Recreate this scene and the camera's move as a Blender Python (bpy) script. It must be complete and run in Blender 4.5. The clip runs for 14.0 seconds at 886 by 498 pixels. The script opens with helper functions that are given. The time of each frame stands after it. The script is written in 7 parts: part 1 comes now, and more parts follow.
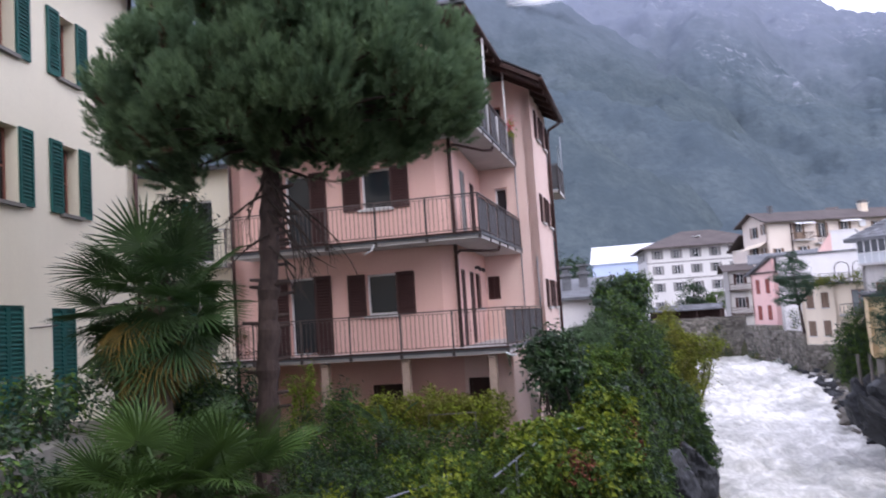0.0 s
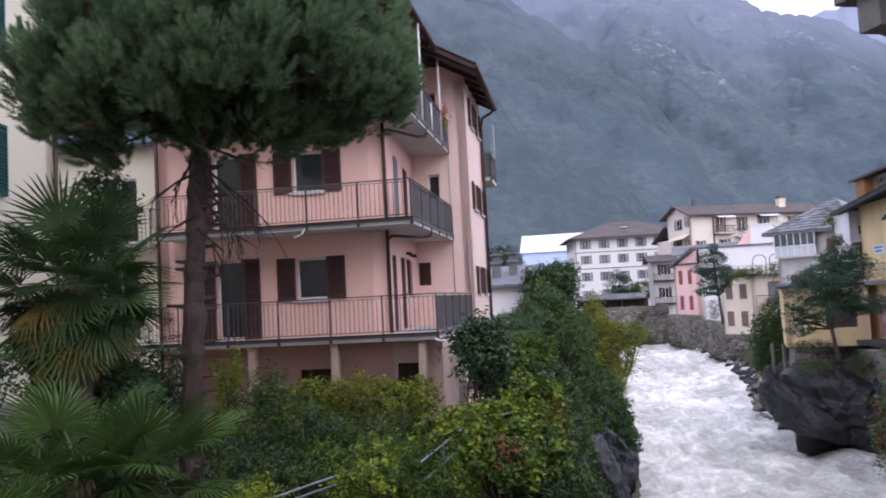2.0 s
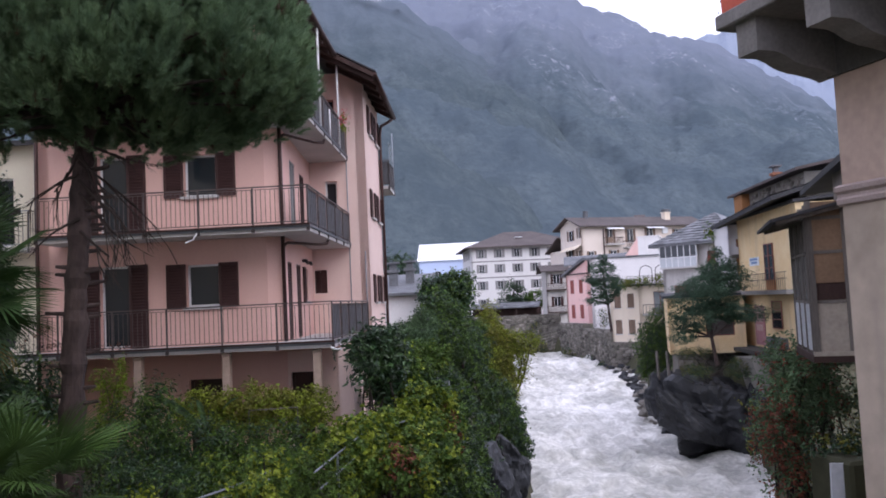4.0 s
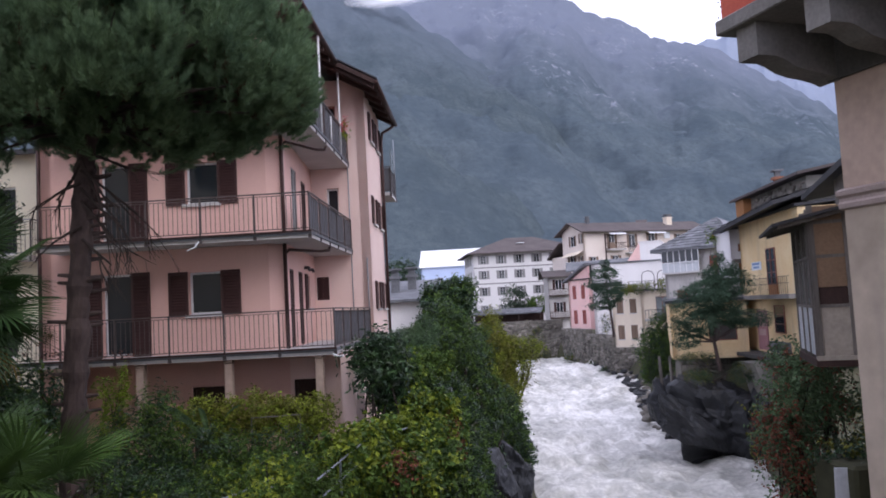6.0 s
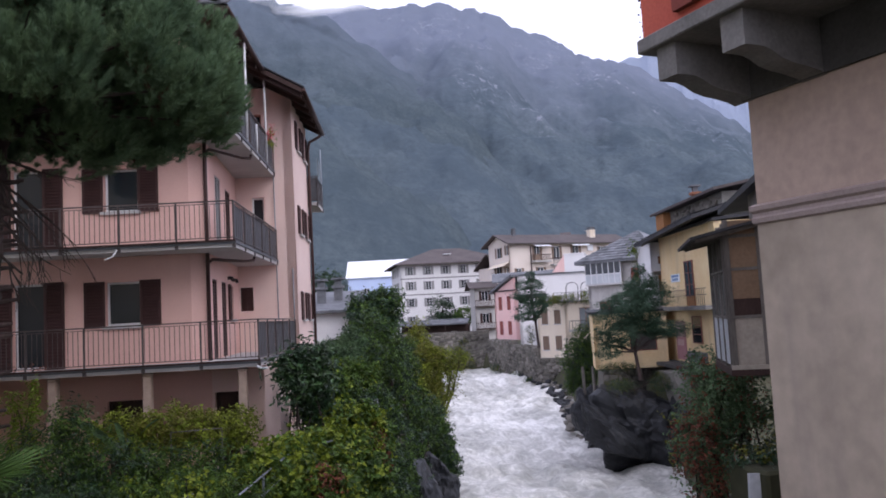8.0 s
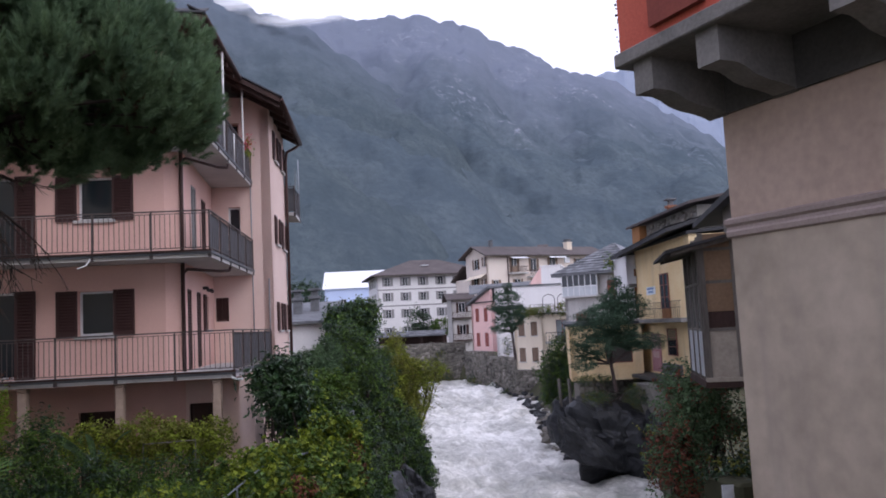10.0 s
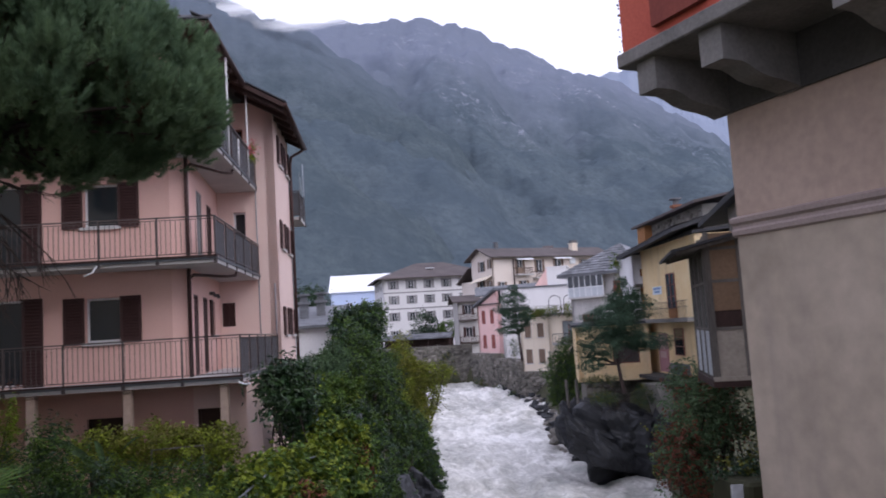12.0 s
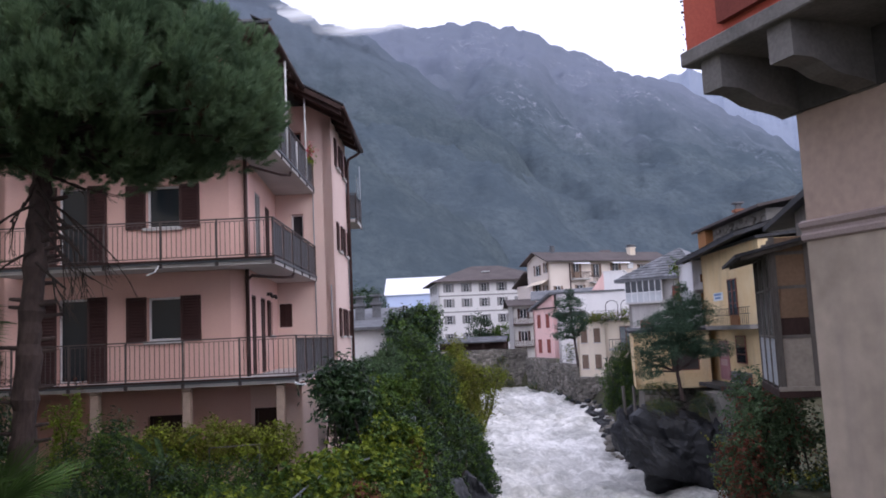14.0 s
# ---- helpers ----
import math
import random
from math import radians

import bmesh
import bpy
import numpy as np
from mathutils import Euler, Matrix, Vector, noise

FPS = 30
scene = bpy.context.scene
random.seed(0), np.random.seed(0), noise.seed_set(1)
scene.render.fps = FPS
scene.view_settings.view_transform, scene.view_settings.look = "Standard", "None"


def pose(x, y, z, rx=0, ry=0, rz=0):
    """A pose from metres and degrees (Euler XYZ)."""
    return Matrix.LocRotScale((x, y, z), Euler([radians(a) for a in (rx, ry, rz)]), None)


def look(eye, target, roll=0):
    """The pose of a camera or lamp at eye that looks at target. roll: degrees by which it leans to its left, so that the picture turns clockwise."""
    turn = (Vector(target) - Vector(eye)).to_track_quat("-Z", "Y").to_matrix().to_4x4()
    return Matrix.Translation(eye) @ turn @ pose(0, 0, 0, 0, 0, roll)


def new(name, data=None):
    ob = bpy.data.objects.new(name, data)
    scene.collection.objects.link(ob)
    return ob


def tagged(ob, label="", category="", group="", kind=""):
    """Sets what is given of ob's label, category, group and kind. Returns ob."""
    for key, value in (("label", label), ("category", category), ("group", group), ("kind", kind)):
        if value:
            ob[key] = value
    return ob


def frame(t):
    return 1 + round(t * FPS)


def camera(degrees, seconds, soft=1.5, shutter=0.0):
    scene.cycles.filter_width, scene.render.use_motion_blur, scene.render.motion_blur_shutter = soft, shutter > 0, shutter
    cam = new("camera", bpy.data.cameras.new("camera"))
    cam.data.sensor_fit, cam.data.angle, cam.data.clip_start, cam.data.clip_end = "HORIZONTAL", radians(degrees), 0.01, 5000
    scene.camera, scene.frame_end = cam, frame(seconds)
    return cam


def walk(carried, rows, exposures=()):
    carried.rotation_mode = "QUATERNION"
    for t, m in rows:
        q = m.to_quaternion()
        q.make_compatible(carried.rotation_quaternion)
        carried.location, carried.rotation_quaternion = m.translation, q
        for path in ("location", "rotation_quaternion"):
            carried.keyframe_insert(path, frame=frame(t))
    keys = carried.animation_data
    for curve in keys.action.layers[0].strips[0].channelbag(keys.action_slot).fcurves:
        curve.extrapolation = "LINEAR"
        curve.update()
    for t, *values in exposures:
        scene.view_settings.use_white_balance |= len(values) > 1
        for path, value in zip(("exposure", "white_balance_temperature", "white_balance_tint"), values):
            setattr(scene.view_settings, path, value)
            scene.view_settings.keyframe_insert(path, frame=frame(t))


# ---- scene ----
cam = camera(57.45, 14.0, soft=1.8, shutter=0.4)
PATH = [
    (0.0, pose(0, 0, 9.0, 94.885, 3.840, 1.586)),
    (0.5, pose(0, 0, 9.0, 93.230, 4.488, -1.185)),
    (1.0, pose(0, 0, 9.0, 93.450, 3.390, -1.422)),
    (1.5, pose(0, 0, 9.0, 93.701, 3.133, -1.631)),
    (2.0, pose(0, 0, 9.0, 93.592, 3.001, -3.347)),
    (2.5, pose(0, 0, 9.0, 93.243, 2.973, -6.641)),
    (3.0, pose(0, 0, 9.0, 93.375, 2.859, -8.317)),
    (3.5, pose(0, 0, 9.0, 93.958, 2.746, -9.038)),
    (4.0, pose(0, 0, 9.0, 93.804, 2.790, -10.661)),
    (6.5, pose(0, 0, 9.0, 94.487, 3.193, -10.527)),
    (7.0, pose(0, 0, 9.0, 94.719, 2.870, -11.633)),
    (7.5, pose(0, 0, 9.0, 94.618, 2.911, -14.229)),
    (8.0, pose(0, 0, 9.0, 94.750, 3.115, -15.688)),
    (8.5, pose(0, 0, 9.0, 94.917, 3.149, -15.717)),
    (9.0, pose(0, 0, 9.0, 95.212, 2.799, -16.204)),
    (11.5, pose(0, 0, 9.0, 95.470, 3.573, -18.246)),
    (12.0, pose(0, 0, 9.0, 95.666, 3.557, -16.872)),
    (12.5, pose(0, 0, 9.0, 95.846, 3.299, -13.236)),
    (13.0, pose(0, 0, 9.0, 95.496, 3.216, -11.093)),
    (13.5, pose(0.007, 0.03, 9.0, 95.966, 2.870, -12.186)),
    (14.0, pose(0.03, 0.12, 9.0, 96.109, 2.692, -12.999)),
]
EXPOSURES = [(0.0, 0.9), (1.5, 0.84), (3.0, 0.74), (4.0, 0.65), (6.5, 0.54), (9.0, 0.39), (11.5, 0.33), (14.0, 0.39)]
walk(cam, PATH, EXPOSURES)

# ---- world and light ----
world = bpy.data.worlds.new("sky")
scene.world = world
world.use_nodes = True
wn, wl = world.node_tree.nodes, world.node_tree.links
sky = wn.new("ShaderNodeTexSky")
sky.sky_type, sky.sun_disc = "NISHITA", False
sky.sun_elevation, sky.sun_rotation = radians(38), radians(150)
sky.air_density, sky.dust_density = 1.0, 3.0
cloud_mix = wn.new("ShaderNodeMix")
cloud_mix.data_type = "RGBA"
cloud_mix.inputs["Factor"].default_value = 0.86
cloud_mix.inputs[7].default_value = (9.0, 9.1, 11.9, 1)
wl.new(sky.outputs[0], cloud_mix.inputs[6])
wl.new(cloud_mix.outputs[2], wn["Background"].inputs["Color"])
wn["Background"].inputs["Strength"].default_value = 0.118
sun = new("sun", bpy.data.lights.new("sun", "SUN"))
sun.data.energy, sun.data.angle, sun.data.color = 0.5, radians(40), (1.0, 0.96, 0.92)
sun.matrix_world = look((18, -30, 45), (0, 20, 6))

# ---- materials ----


def material(name, low, high, rough=0.85, scale=1.5, fine=25.0, bump=0.15, metal=0.0, streak=0.0, streak_col=(0.12, 0.10, 0.09),
             rand=0.0, island=0.0, stretch=(1, 1, 1), translucent=0.0, spec=0.3):
    """Two scales of variation between two base colours, fine relief, optional run-off streaks and per-piece variation."""
    m = bpy.data.materials.new(name)
    m.use_nodes = True
    nt = m.node_tree
    n, l = nt.nodes, nt.links
    b = n["Principled BSDF"]
    b.inputs["Roughness"].default_value, b.inputs["Metallic"].default_value = rough, metal
    b.inputs["Specular IOR Level"].default_value = spec
    geo = n.new("ShaderNodeNewGeometry")
    mp = n.new("ShaderNodeMapping")
    mp.inputs["Scale"].default_value = stretch
    l.new(geo.outputs["Position"], mp.inputs["Vector"])

    def noise_at(s, detail):
        t = n.new("ShaderNodeTexNoise")
        t.inputs["Scale"].default_value, t.inputs["Detail"].default_value = s, detail
        l.new(mp.outputs[0], t.inputs["Vector"])
        return t

    def blend(fac, a, c, mode="MIX"):
        x = n.new("ShaderNodeMix")
        x.data_type, x.blend_type = "RGBA", mode
        for sock, v in ((0, fac), (6, a), (7, c)):
            if isinstance(v, (int, float)):
                x.inputs[sock].default_value = v
            elif isinstance(v, tuple):
                x.inputs[sock].default_value = (*v, 1)
            else:
                l.new(v, x.inputs[sock])
        return x.outputs[2]

    def ramp(src, lo, hi):
        r = n.new("ShaderNodeMapRange")
        r.inputs["From Min"].default_value, r.inputs["From Max"].default_value = lo, hi
        l.new(src, r.inputs["Value"])
        return r.outputs[0]

    big, small = noise_at(scale, 5), noise_at(fine, 4)
    col = blend(ramp(big.outputs["Fac"], 0.3, 0.7), low, high)
    col = blend(0.35, col, blend(ramp(small.outputs["Fac"], 0.25, 0.75), tuple(v * 0.7 for v in low), tuple(min(1, v * 1.12) for v in high)))
    if streak:
        mp2 = n.new("ShaderNodeMapping")
        mp2.inputs["Scale"].default_value = (2.2, 2.2, 0.18)
        l.new(geo.outputs["Position"], mp2.inputs["Vector"])
        s = n.new("ShaderNodeTexNoise")
        s.inputs["Scale"].default_value, s.inputs["Detail"].default_value = 1.0, 6
        l.new(mp2.outputs[0], s.inputs["Vector"])
        k = n.new("ShaderNodeMath")
        k.operation = "MULTIPLY"
        k.inputs[1].default_value = streak
        l.new(ramp(s.outputs["Fac"], 0.5, 0.78), k.inputs[0])
        col = blend(k.outputs[0], col, streak_col)
    if rand or island:
        src = n.new("ShaderNodeObjectInfo").outputs["Random"] if rand else geo.outputs["Random Per Island"]
        h = n.new("ShaderNodeHueSaturation")
        v = n.new("ShaderNodeMapRange")
        v.inputs["To Min"].default_value, v.inputs["To Max"].default_value = 1 - (rand or island), 1 + (rand or island)
        l.new(src, v.inputs["Value"])
        l.new(v.outputs[0], h.inputs["Value"])
        l.new(col, h.inputs["Color"])
        col = h.outputs[0]
    l.new(col, b.inputs["Base Color"])
    if bump:
        bm_ = n.new("ShaderNodeBump")
        bm_.inputs["Strength"].default_value, bm_.inputs["Distance"].default_value = bump, 0.02
        l.new(small.outputs["Fac"], bm_.inputs["Height"])
        l.new(bm_.outputs[0], b.inputs["Normal"])
    if translucent:
        tr = n.new("ShaderNodeBsdfTranslucent")
        l.new(col, tr.inputs["Color"])
        mx = n.new("ShaderNodeMixShader")
        mx.inputs[0].default_value = translucent
        l.new(b.outputs[0], mx.inputs[1])
        l.new(tr.outputs[0], mx.inputs[2])
        l.new(mx.outputs[0], n["Material Output"].inputs["Surface"])
    return m


def glass_pane(name, tint):
    m = bpy.data.materials.new(name)
    m.use_nodes = True
    b = m.node_tree.nodes["Principled BSDF"]
    b.inputs["Base Color"].default_value = (*tint, 1)
    b.inputs["Roughness"].default_value = 0.06
    b.inputs["Specular IOR Level"].default_value = 0.5
    b.inputs["IOR"].default_value = 1.52
    return m


PINK = material("pink_render", (0.70, 0.432, 0.372), (0.76, 0.498, 0.435), scale=0.7, fine=60, bump=0.10, streak=0.10, streak_col=(0.5, 0.3, 0.26))
# paler than PINK: own tone of the porch wall, painted light on river walls
PINK_PALE_LIT = material("pale_lit_pink_render", (0.76, 0.56, 0.50), (0.81, 0.62, 0.56), scale=0.7, fine=60, bump=0.10, streak=0.10, streak_col=(0.5, 0.38, 0.34))
CREAM = material("cream_render", (0.74, 0.68, 0.54), (0.80, 0.75, 0.61), scale=0.6, fine=60, bump=0.10, streak=0.12, streak_col=(0.5, 0.46, 0.38))
CREAM_FAR = material("warm_cream_render", (0.78, 0.66, 0.52), (0.83, 0.73, 0.6), scale=0.4, fine=20, bump=0.05, streak=0.15, streak_col=(0.5, 0.42, 0.34))
CREAM_ROSE = material("pale_rose_cream_render", (0.74, 0.64, 0.57), (0.80, 0.71, 0.64), scale=0.4, fine=20, bump=0.05, streak=0.15, streak_col=(0.5, 0.42, 0.36))
WHITE = material("white_render", (0.74, 0.72, 0.72), (0.82, 0.8, 0.8), scale=0.4, fine=20, bump=0.05, streak=0.15, streak_col=(0.5, 0.48, 0.46))
GREY_WHITE = material("dingy_white_render", (0.46, 0.44, 0.42), (0.60, 0.57, 0.55), scale=0.7, fine=12, bump=0.1, streak=0.35, streak_col=(0.3, 0.28, 0.26))
SALMON = material("salmon_render", (0.80, 0.50, 0.47), (0.85, 0.58, 0.54), scale=0.4, fine=20, bump=0.05, streak=0.2, streak_col=(0.5, 0.3, 0.26))
OCHRE = material("weathered_ochre_render", (0.74, 0.52, 0.26), (0.85, 0.69, 0.43), scale=0.7, fine=18, bump=0.15, streak=0.45, streak_col=(0.42, 0.33, 0.24))
BLUE = material("pale_blue_sheeting", (0.50, 0.60, 0.84), (0.58, 0.68, 0.90), scale=0.3, fine=10, bump=0.0)
ROOF_WHITE = material("white_sheet_roof", (0.80, 0.82, 0.86), (0.88, 0.89, 0.92), scale=0.3, fine=8, bump=0.0)
TAUPE = material("rough_taupe_render", (0.37, 0.305, 0.24), (0.55, 0.46, 0.37), scale=0.6, fine=4, bump=0.35, streak=0.4, streak_col=(0.24, 0.2, 0.185))
TAUPE_PINK = material("smooth_rose_render", (0.42, 0.315, 0.255), (0.51, 0.39, 0.318), scale=0.8, fine=9, bump=0.05, streak=0.18, streak_col=(0.36, 0.25, 0.21))
STUCCO_BAND = material("grey_rose_stucco_moulding", (0.34, 0.27, 0.25), (0.42, 0.34, 0.31), scale=2.0, fine=30, bump=0.2)
CONCRETE = material("weathered_concrete", (0.13, 0.125, 0.115), (0.25, 0.235, 0.22), scale=1.6, fine=22, bump=0.4, streak=0.4, streak_col=(0.1, 0.1, 0.09))
SLAB = material("pale_concrete_slab", (0.48, 0.46, 0.46), (0.58, 0.56, 0.55), scale=1.2, fine=30, bump=0.1, streak=0.15)
SLAB_EDGE = material("blue_grey_metal_flashing", (0.075, 0.08, 0.09), (0.13, 0.14, 0.155), rough=0.5, scale=1.2, fine=20, bump=0.05)
# concrete with shade put into its near-black base colour
SHADE_CONCRETE = material("shade_dark_concrete", (0.05, 0.048, 0.045), (0.10, 0.096, 0.09), scale=1.6, fine=22, bump=0.4)
RED_WALL = material("brick_red_render", (0.47, 0.095, 0.065), (0.55, 0.13, 0.085), scale=1.0, fine=30, bump=0.1)
RED_DARK = material("dark_red_painted_wood", (0.20, 0.05, 0.04), (0.26, 0.07, 0.05), scale=2.0, fine=30, bump=0.1)
BROWN = material("dark_brown_painted_wood", (0.042, 0.019, 0.018), (0.064, 0.029, 0.027), rough=0.65, scale=2.0, fine=40, bump=0.1)
GREEN = material("dark_green_painted_wood", (0.008, 0.066, 0.062), (0.014, 0.10, 0.088), rough=0.55, scale=2.0, fine=40, bump=0.1)
RED_SHUT = material("red_brown_shutter", (0.24, 0.07, 0.06), (0.32, 0.1, 0.08), rough=0.7, scale=2.0, fine=20, bump=0.05)
TAN_SHUT = material("faded_brown_shutter", (0.17, 0.115, 0.085), (0.25, 0.175, 0.13), rough=0.7, scale=2.0, fine=20, bump=0.05)
GREY_SHUT = material("grey_shutter", (0.24, 0.23, 0.23), (0.34, 0.33, 0.33), rough=0.7, scale=2.0, fine=20, bump=0.05)
FRAME_WHITE = material("white_window_paint", (0.68, 0.68, 0.70), (0.76, 0.76, 0.77), rough=0.5, scale=3, fine=40, bump=0.03)
FRAME_BROWN = material("brown_window_paint", (0.20, 0.08, 0.06), (0.27, 0.11, 0.08), rough=0.55, scale=3, fine=40, bump=0.03)
RAIL = material("weathered_railing_paint", (0.07, 0.058, 0.058), (0.12, 0.10, 0.097), rough=0.5, scale=4, fine=40, bump=0.05, metal=0.2)
IRON = material("dark_painted_iron", (0.035, 0.03, 0.032), (0.06, 0.05, 0.05), rough=0.5, scale=4, fine=40, bump=0.05, metal=0.3)
GREY_METAL = material("grey_galvanised_metal", (0.24, 0.26, 0.29), (0.34, 0.36, 0.39), rough=0.45, scale=3, fine=30, bump=0.05, metal=0.5)
SCREEN = material("grey_mesh_screen", (0.085, 0.088, 0.10), (0.12, 0.122, 0.135), rough=0.7, scale=3, fine=60, bump=0.1)
COPPER = material("dark_brown_gutter_metal", (0.05, 0.028, 0.026), (0.08, 0.045, 0.04), rough=0.45, scale=3, fine=30, bump=0.05, metal=0.4)
WOOD_DARK = material("dark_stained_timber", (0.035, 0.02, 0.018), (0.07, 0.04, 0.034), rough=0.75, scale=2, fine=30, bump=0.2, stretch=(1, 1, 0.3))
WOOD_GREY = material("weathered_grey_timber", (0.10, 0.09, 0.08), (0.22, 0.20, 0.18), rough=0.85, scale=2, fine=30, bump=0.3, stretch=(1, 1, 0.2))
PLY = material("brown_boarded_panel", (0.22, 0.14, 0.085), (0.32, 0.215, 0.14), rough=0.7, scale=1.5, fine=20, bump=0.15, streak=0.3)
RUSTY = material("rust_stained_sheet", (0.34, 0.30, 0.25), (0.48, 0.43, 0.36), rough=0.65, scale=2.4, fine=16, bump=0.15, streak=1.0, streak_col=(0.20, 0.085, 0.03))
CORRUGATED = material("pale_grey_corrugated_sheet", (0.46, 0.49, 0.52), (0.58, 0.60, 0.62), rough=0.6, scale=1.5, fine=12, bump=0.05, streak=0.2)
SLATE = material("grey_stone_roof_slab", (0.10, 0.105, 0.115), (0.22, 0.225, 0.24), rough=0.75, scale=1.2, fine=9, bump=0.4, island=0.35)
SLATE_DARK = material("dark_slate_edge", (0.035, 0.035, 0.04), (0.07, 0.07, 0.075), rough=0.75, scale=1.2, fine=9, bump=0.4, island=0.3)
ROOF_BROWN = material("brown_grey_roof_tile", (0.075, 0.062, 0.062), (0.135, 0.112, 0.108), rough=0.85, scale=0.5, fine=6, bump=0.3, island=0.25)
TERRACOTTA = material("terracotta", (0.24, 0.10, 0.06), (0.34, 0.15, 0.09), scale=2, fine=20, bump=0.2)
RUBBLE = material("rubble_stone", (0.085, 0.08, 0.07), (0.26, 0.238, 0.208), rough=0.9, scale=0.35, fine=3, bump=0.6, rand=0.0, island=0.4)
ROCK = material("wet_dark_river_rock", (0.006, 0.007, 0.009), (0.044, 0.046, 0.052), rough=0.55, scale=0.55, fine=3.5, bump=0.9, spec=0.35, streak=0.35, streak_col=(0.012, 0.013, 0.014))
EARTH = material("earth_and_moss", (0.035, 0.04, 0.02), (0.08, 0.075, 0.045), rough=0.95, scale=0.3, fine=4, bump=0.5)
GARDEN_WALL = material("grey_garden_wall_render", (0.20, 0.19, 0.175), (0.30, 0.285, 0.26), scale=0.8, fine=14, bump=0.3, streak=0.5, streak_col=(0.16, 0.15, 0.12))
# darkness of unlit rooms put into the base colour
DARK_ROOM = material("painted_room_dark", (0.05, 0.045, 0.042), (0.08, 0.07, 0.065), scale=1, fine=10, bump=0)
GLASS = glass_pane("window_glass", (0.014, 0.019, 0.025))
GLASS_MILKY = material("dusty_greenish_glass", (0.16, 0.19, 0.20), (0.26, 0.29, 0.30), rough=0.2, scale=1.5, fine=8, bump=0.0, spec=0.6)
BARK = material("pine_bark", (0.022, 0.016, 0.016), (0.095, 0.068, 0.062), rough=0.95, scale=3, fine=14, bump=0.9, stretch=(1, 1, 0.45))
TWIG = material("dead_twig", (0.022, 0.016, 0.014), (0.05, 0.037, 0.032), rough=0.9, scale=3, fine=20, bump=0.3)
NEEDLE = material("pine_needles", (0.070, 0.128, 0.078), (0.19, 0.28, 0.142), rough=0.6, scale=1.4, fine=5, bump=0.0, island=0.2, translucent=0.35)
PALM_GREEN = material("palm_leaf", (0.020, 0.046, 0.013), (0.080, 0.142, 0.032), rough=0.5, scale=1.2, fine=6, bump=0.0, rand=0.3, translucent=0.25)
PALM_DARK = material("dark_palm_leaf", (0.015, 0.036, 0.014), (0.056, 0.104, 0.032), rough=0.5, scale=1.2, fine=6, bump=0.0, rand=0.3, translucent=0.25)
PALM_YELLOW = material("yellowing_palm_leaf", (0.075, 0.08, 0.025), (0.30, 0.19, 0.045), rough=0.6, scale=1.2, fine=6, bump=0.0, rand=0.3, translucent=0.25)
PALM_DRY = material("dry_palm_thatch", (0.045, 0.035, 0.025), (0.09, 0.065, 0.045), rough=0.9, scale=2, fine=12, bump=0.4)
LEAF = material("mid_green_leaf", (0.036, 0.078, 0.017), (0.115, 0.185, 0.034), rough=0.55, scale=1.3, fine=5, bump=0.0, island=0.55, translucent=0.25)
LEAF_DARK = material("dark_glossy_leaf", (0.010, 0.032, 0.013), (0.030, 0.070, 0.024), rough=0.4, scale=1.3, fine=5, bump=0.0, island=0.5, translucent=0.1, spec=0.5)
LEAF_GLOSS = material("green_waxy_leaf", (0.028, 0.062, 0.022), (0.060, 0.115, 0.036), rough=0.32, scale=1.3, fine=5, bump=0.0, island=0.4, translucent=0.1, spec=0.6)
LEAF_YELLOW = material("yellow_green_leaf", (0.13, 0.19, 0.02), (0.29, 0.34, 0.04), rough=0.55, scale=0.8, fine=5, bump=0.0, island=0.4, translucent=0.3)
LEAF_OLIVE = material("olive_yellow_leaf", (0.07, 0.095, 0.018), (0.21, 0.20, 0.035), rough=0.6, scale=0.7, fine=5, bump=0.0, island=0.45, translucent=0.25)
LEAF_RED = material("red_autumn_leaf", (0.13, 0.042, 0.028), (0.25, 0.092, 0.05), rough=0.6, scale=0.8, fine=5, bump=0.0, island=0.4, translucent=0.25)
LEAF_GREY = material("grey_green_leaf", (0.055, 0.105, 0.052), (0.145, 0.225, 0.105), rough=0.6, scale=0.8, fine=5, bump=0.0, island=0.35, translucent=0.2)
CONIFER = material("blue_green_conifer_needles", (0.026, 0.058, 0.036), (0.072, 0.125, 0.078), rough=0.6, scale=0.8, fine=5, bump=0.0, island=0.4, translucent=0.2)
PETAL = material("pink_red_petals", (0.62, 0.05, 0.08), (0.78, 0.14, 0.18), rough=0.6, scale=6, fine=30, bump=0.0, translucent=0.2)
SIGN_WHITE = material("white_enamel_sign", (0.72, 0.76, 0.80), (0.78, 0.81, 0.84), rough=0.4, scale=3, fine=30, bump=0.0)
SIGN_BLUE = material("faded_blue_lettering", (0.16, 0.27, 0.46), (0.22, 0.33, 0.52), rough=0.5, scale=3, fine=30, bump=0.0)
MAUVE = material("mauve_painted_door", (0.34, 0.17, 0.19), (0.42, 0.22, 0.24), rough=0.6, scale=2, fine=20, bump=0.1)
ORANGE = material("orange_wood_door", (0.30, 0.13, 0.05), (0.38, 0.18, 0.07), rough=0.6, scale=2, fine=20, bump=0.1)

# ---- building helpers ----
BASE = {}


def thing(name, base, label, category, group="", kind=""):
    ob = new(name)
    ob.location = base
    ob.empty_display_size = 0.3
    BASE[ob.name] = Vector(base)
    return tagged(ob, label, category, group, kind)


def mesh_of(name, bm, mat, smooth=False):
    me = bpy.data.meshes.new(name)
    bm.to_mesh(me)
    bm.free()
    me.materials.append(mat)
    if smooth:
        me.shade_smooth()
    return me


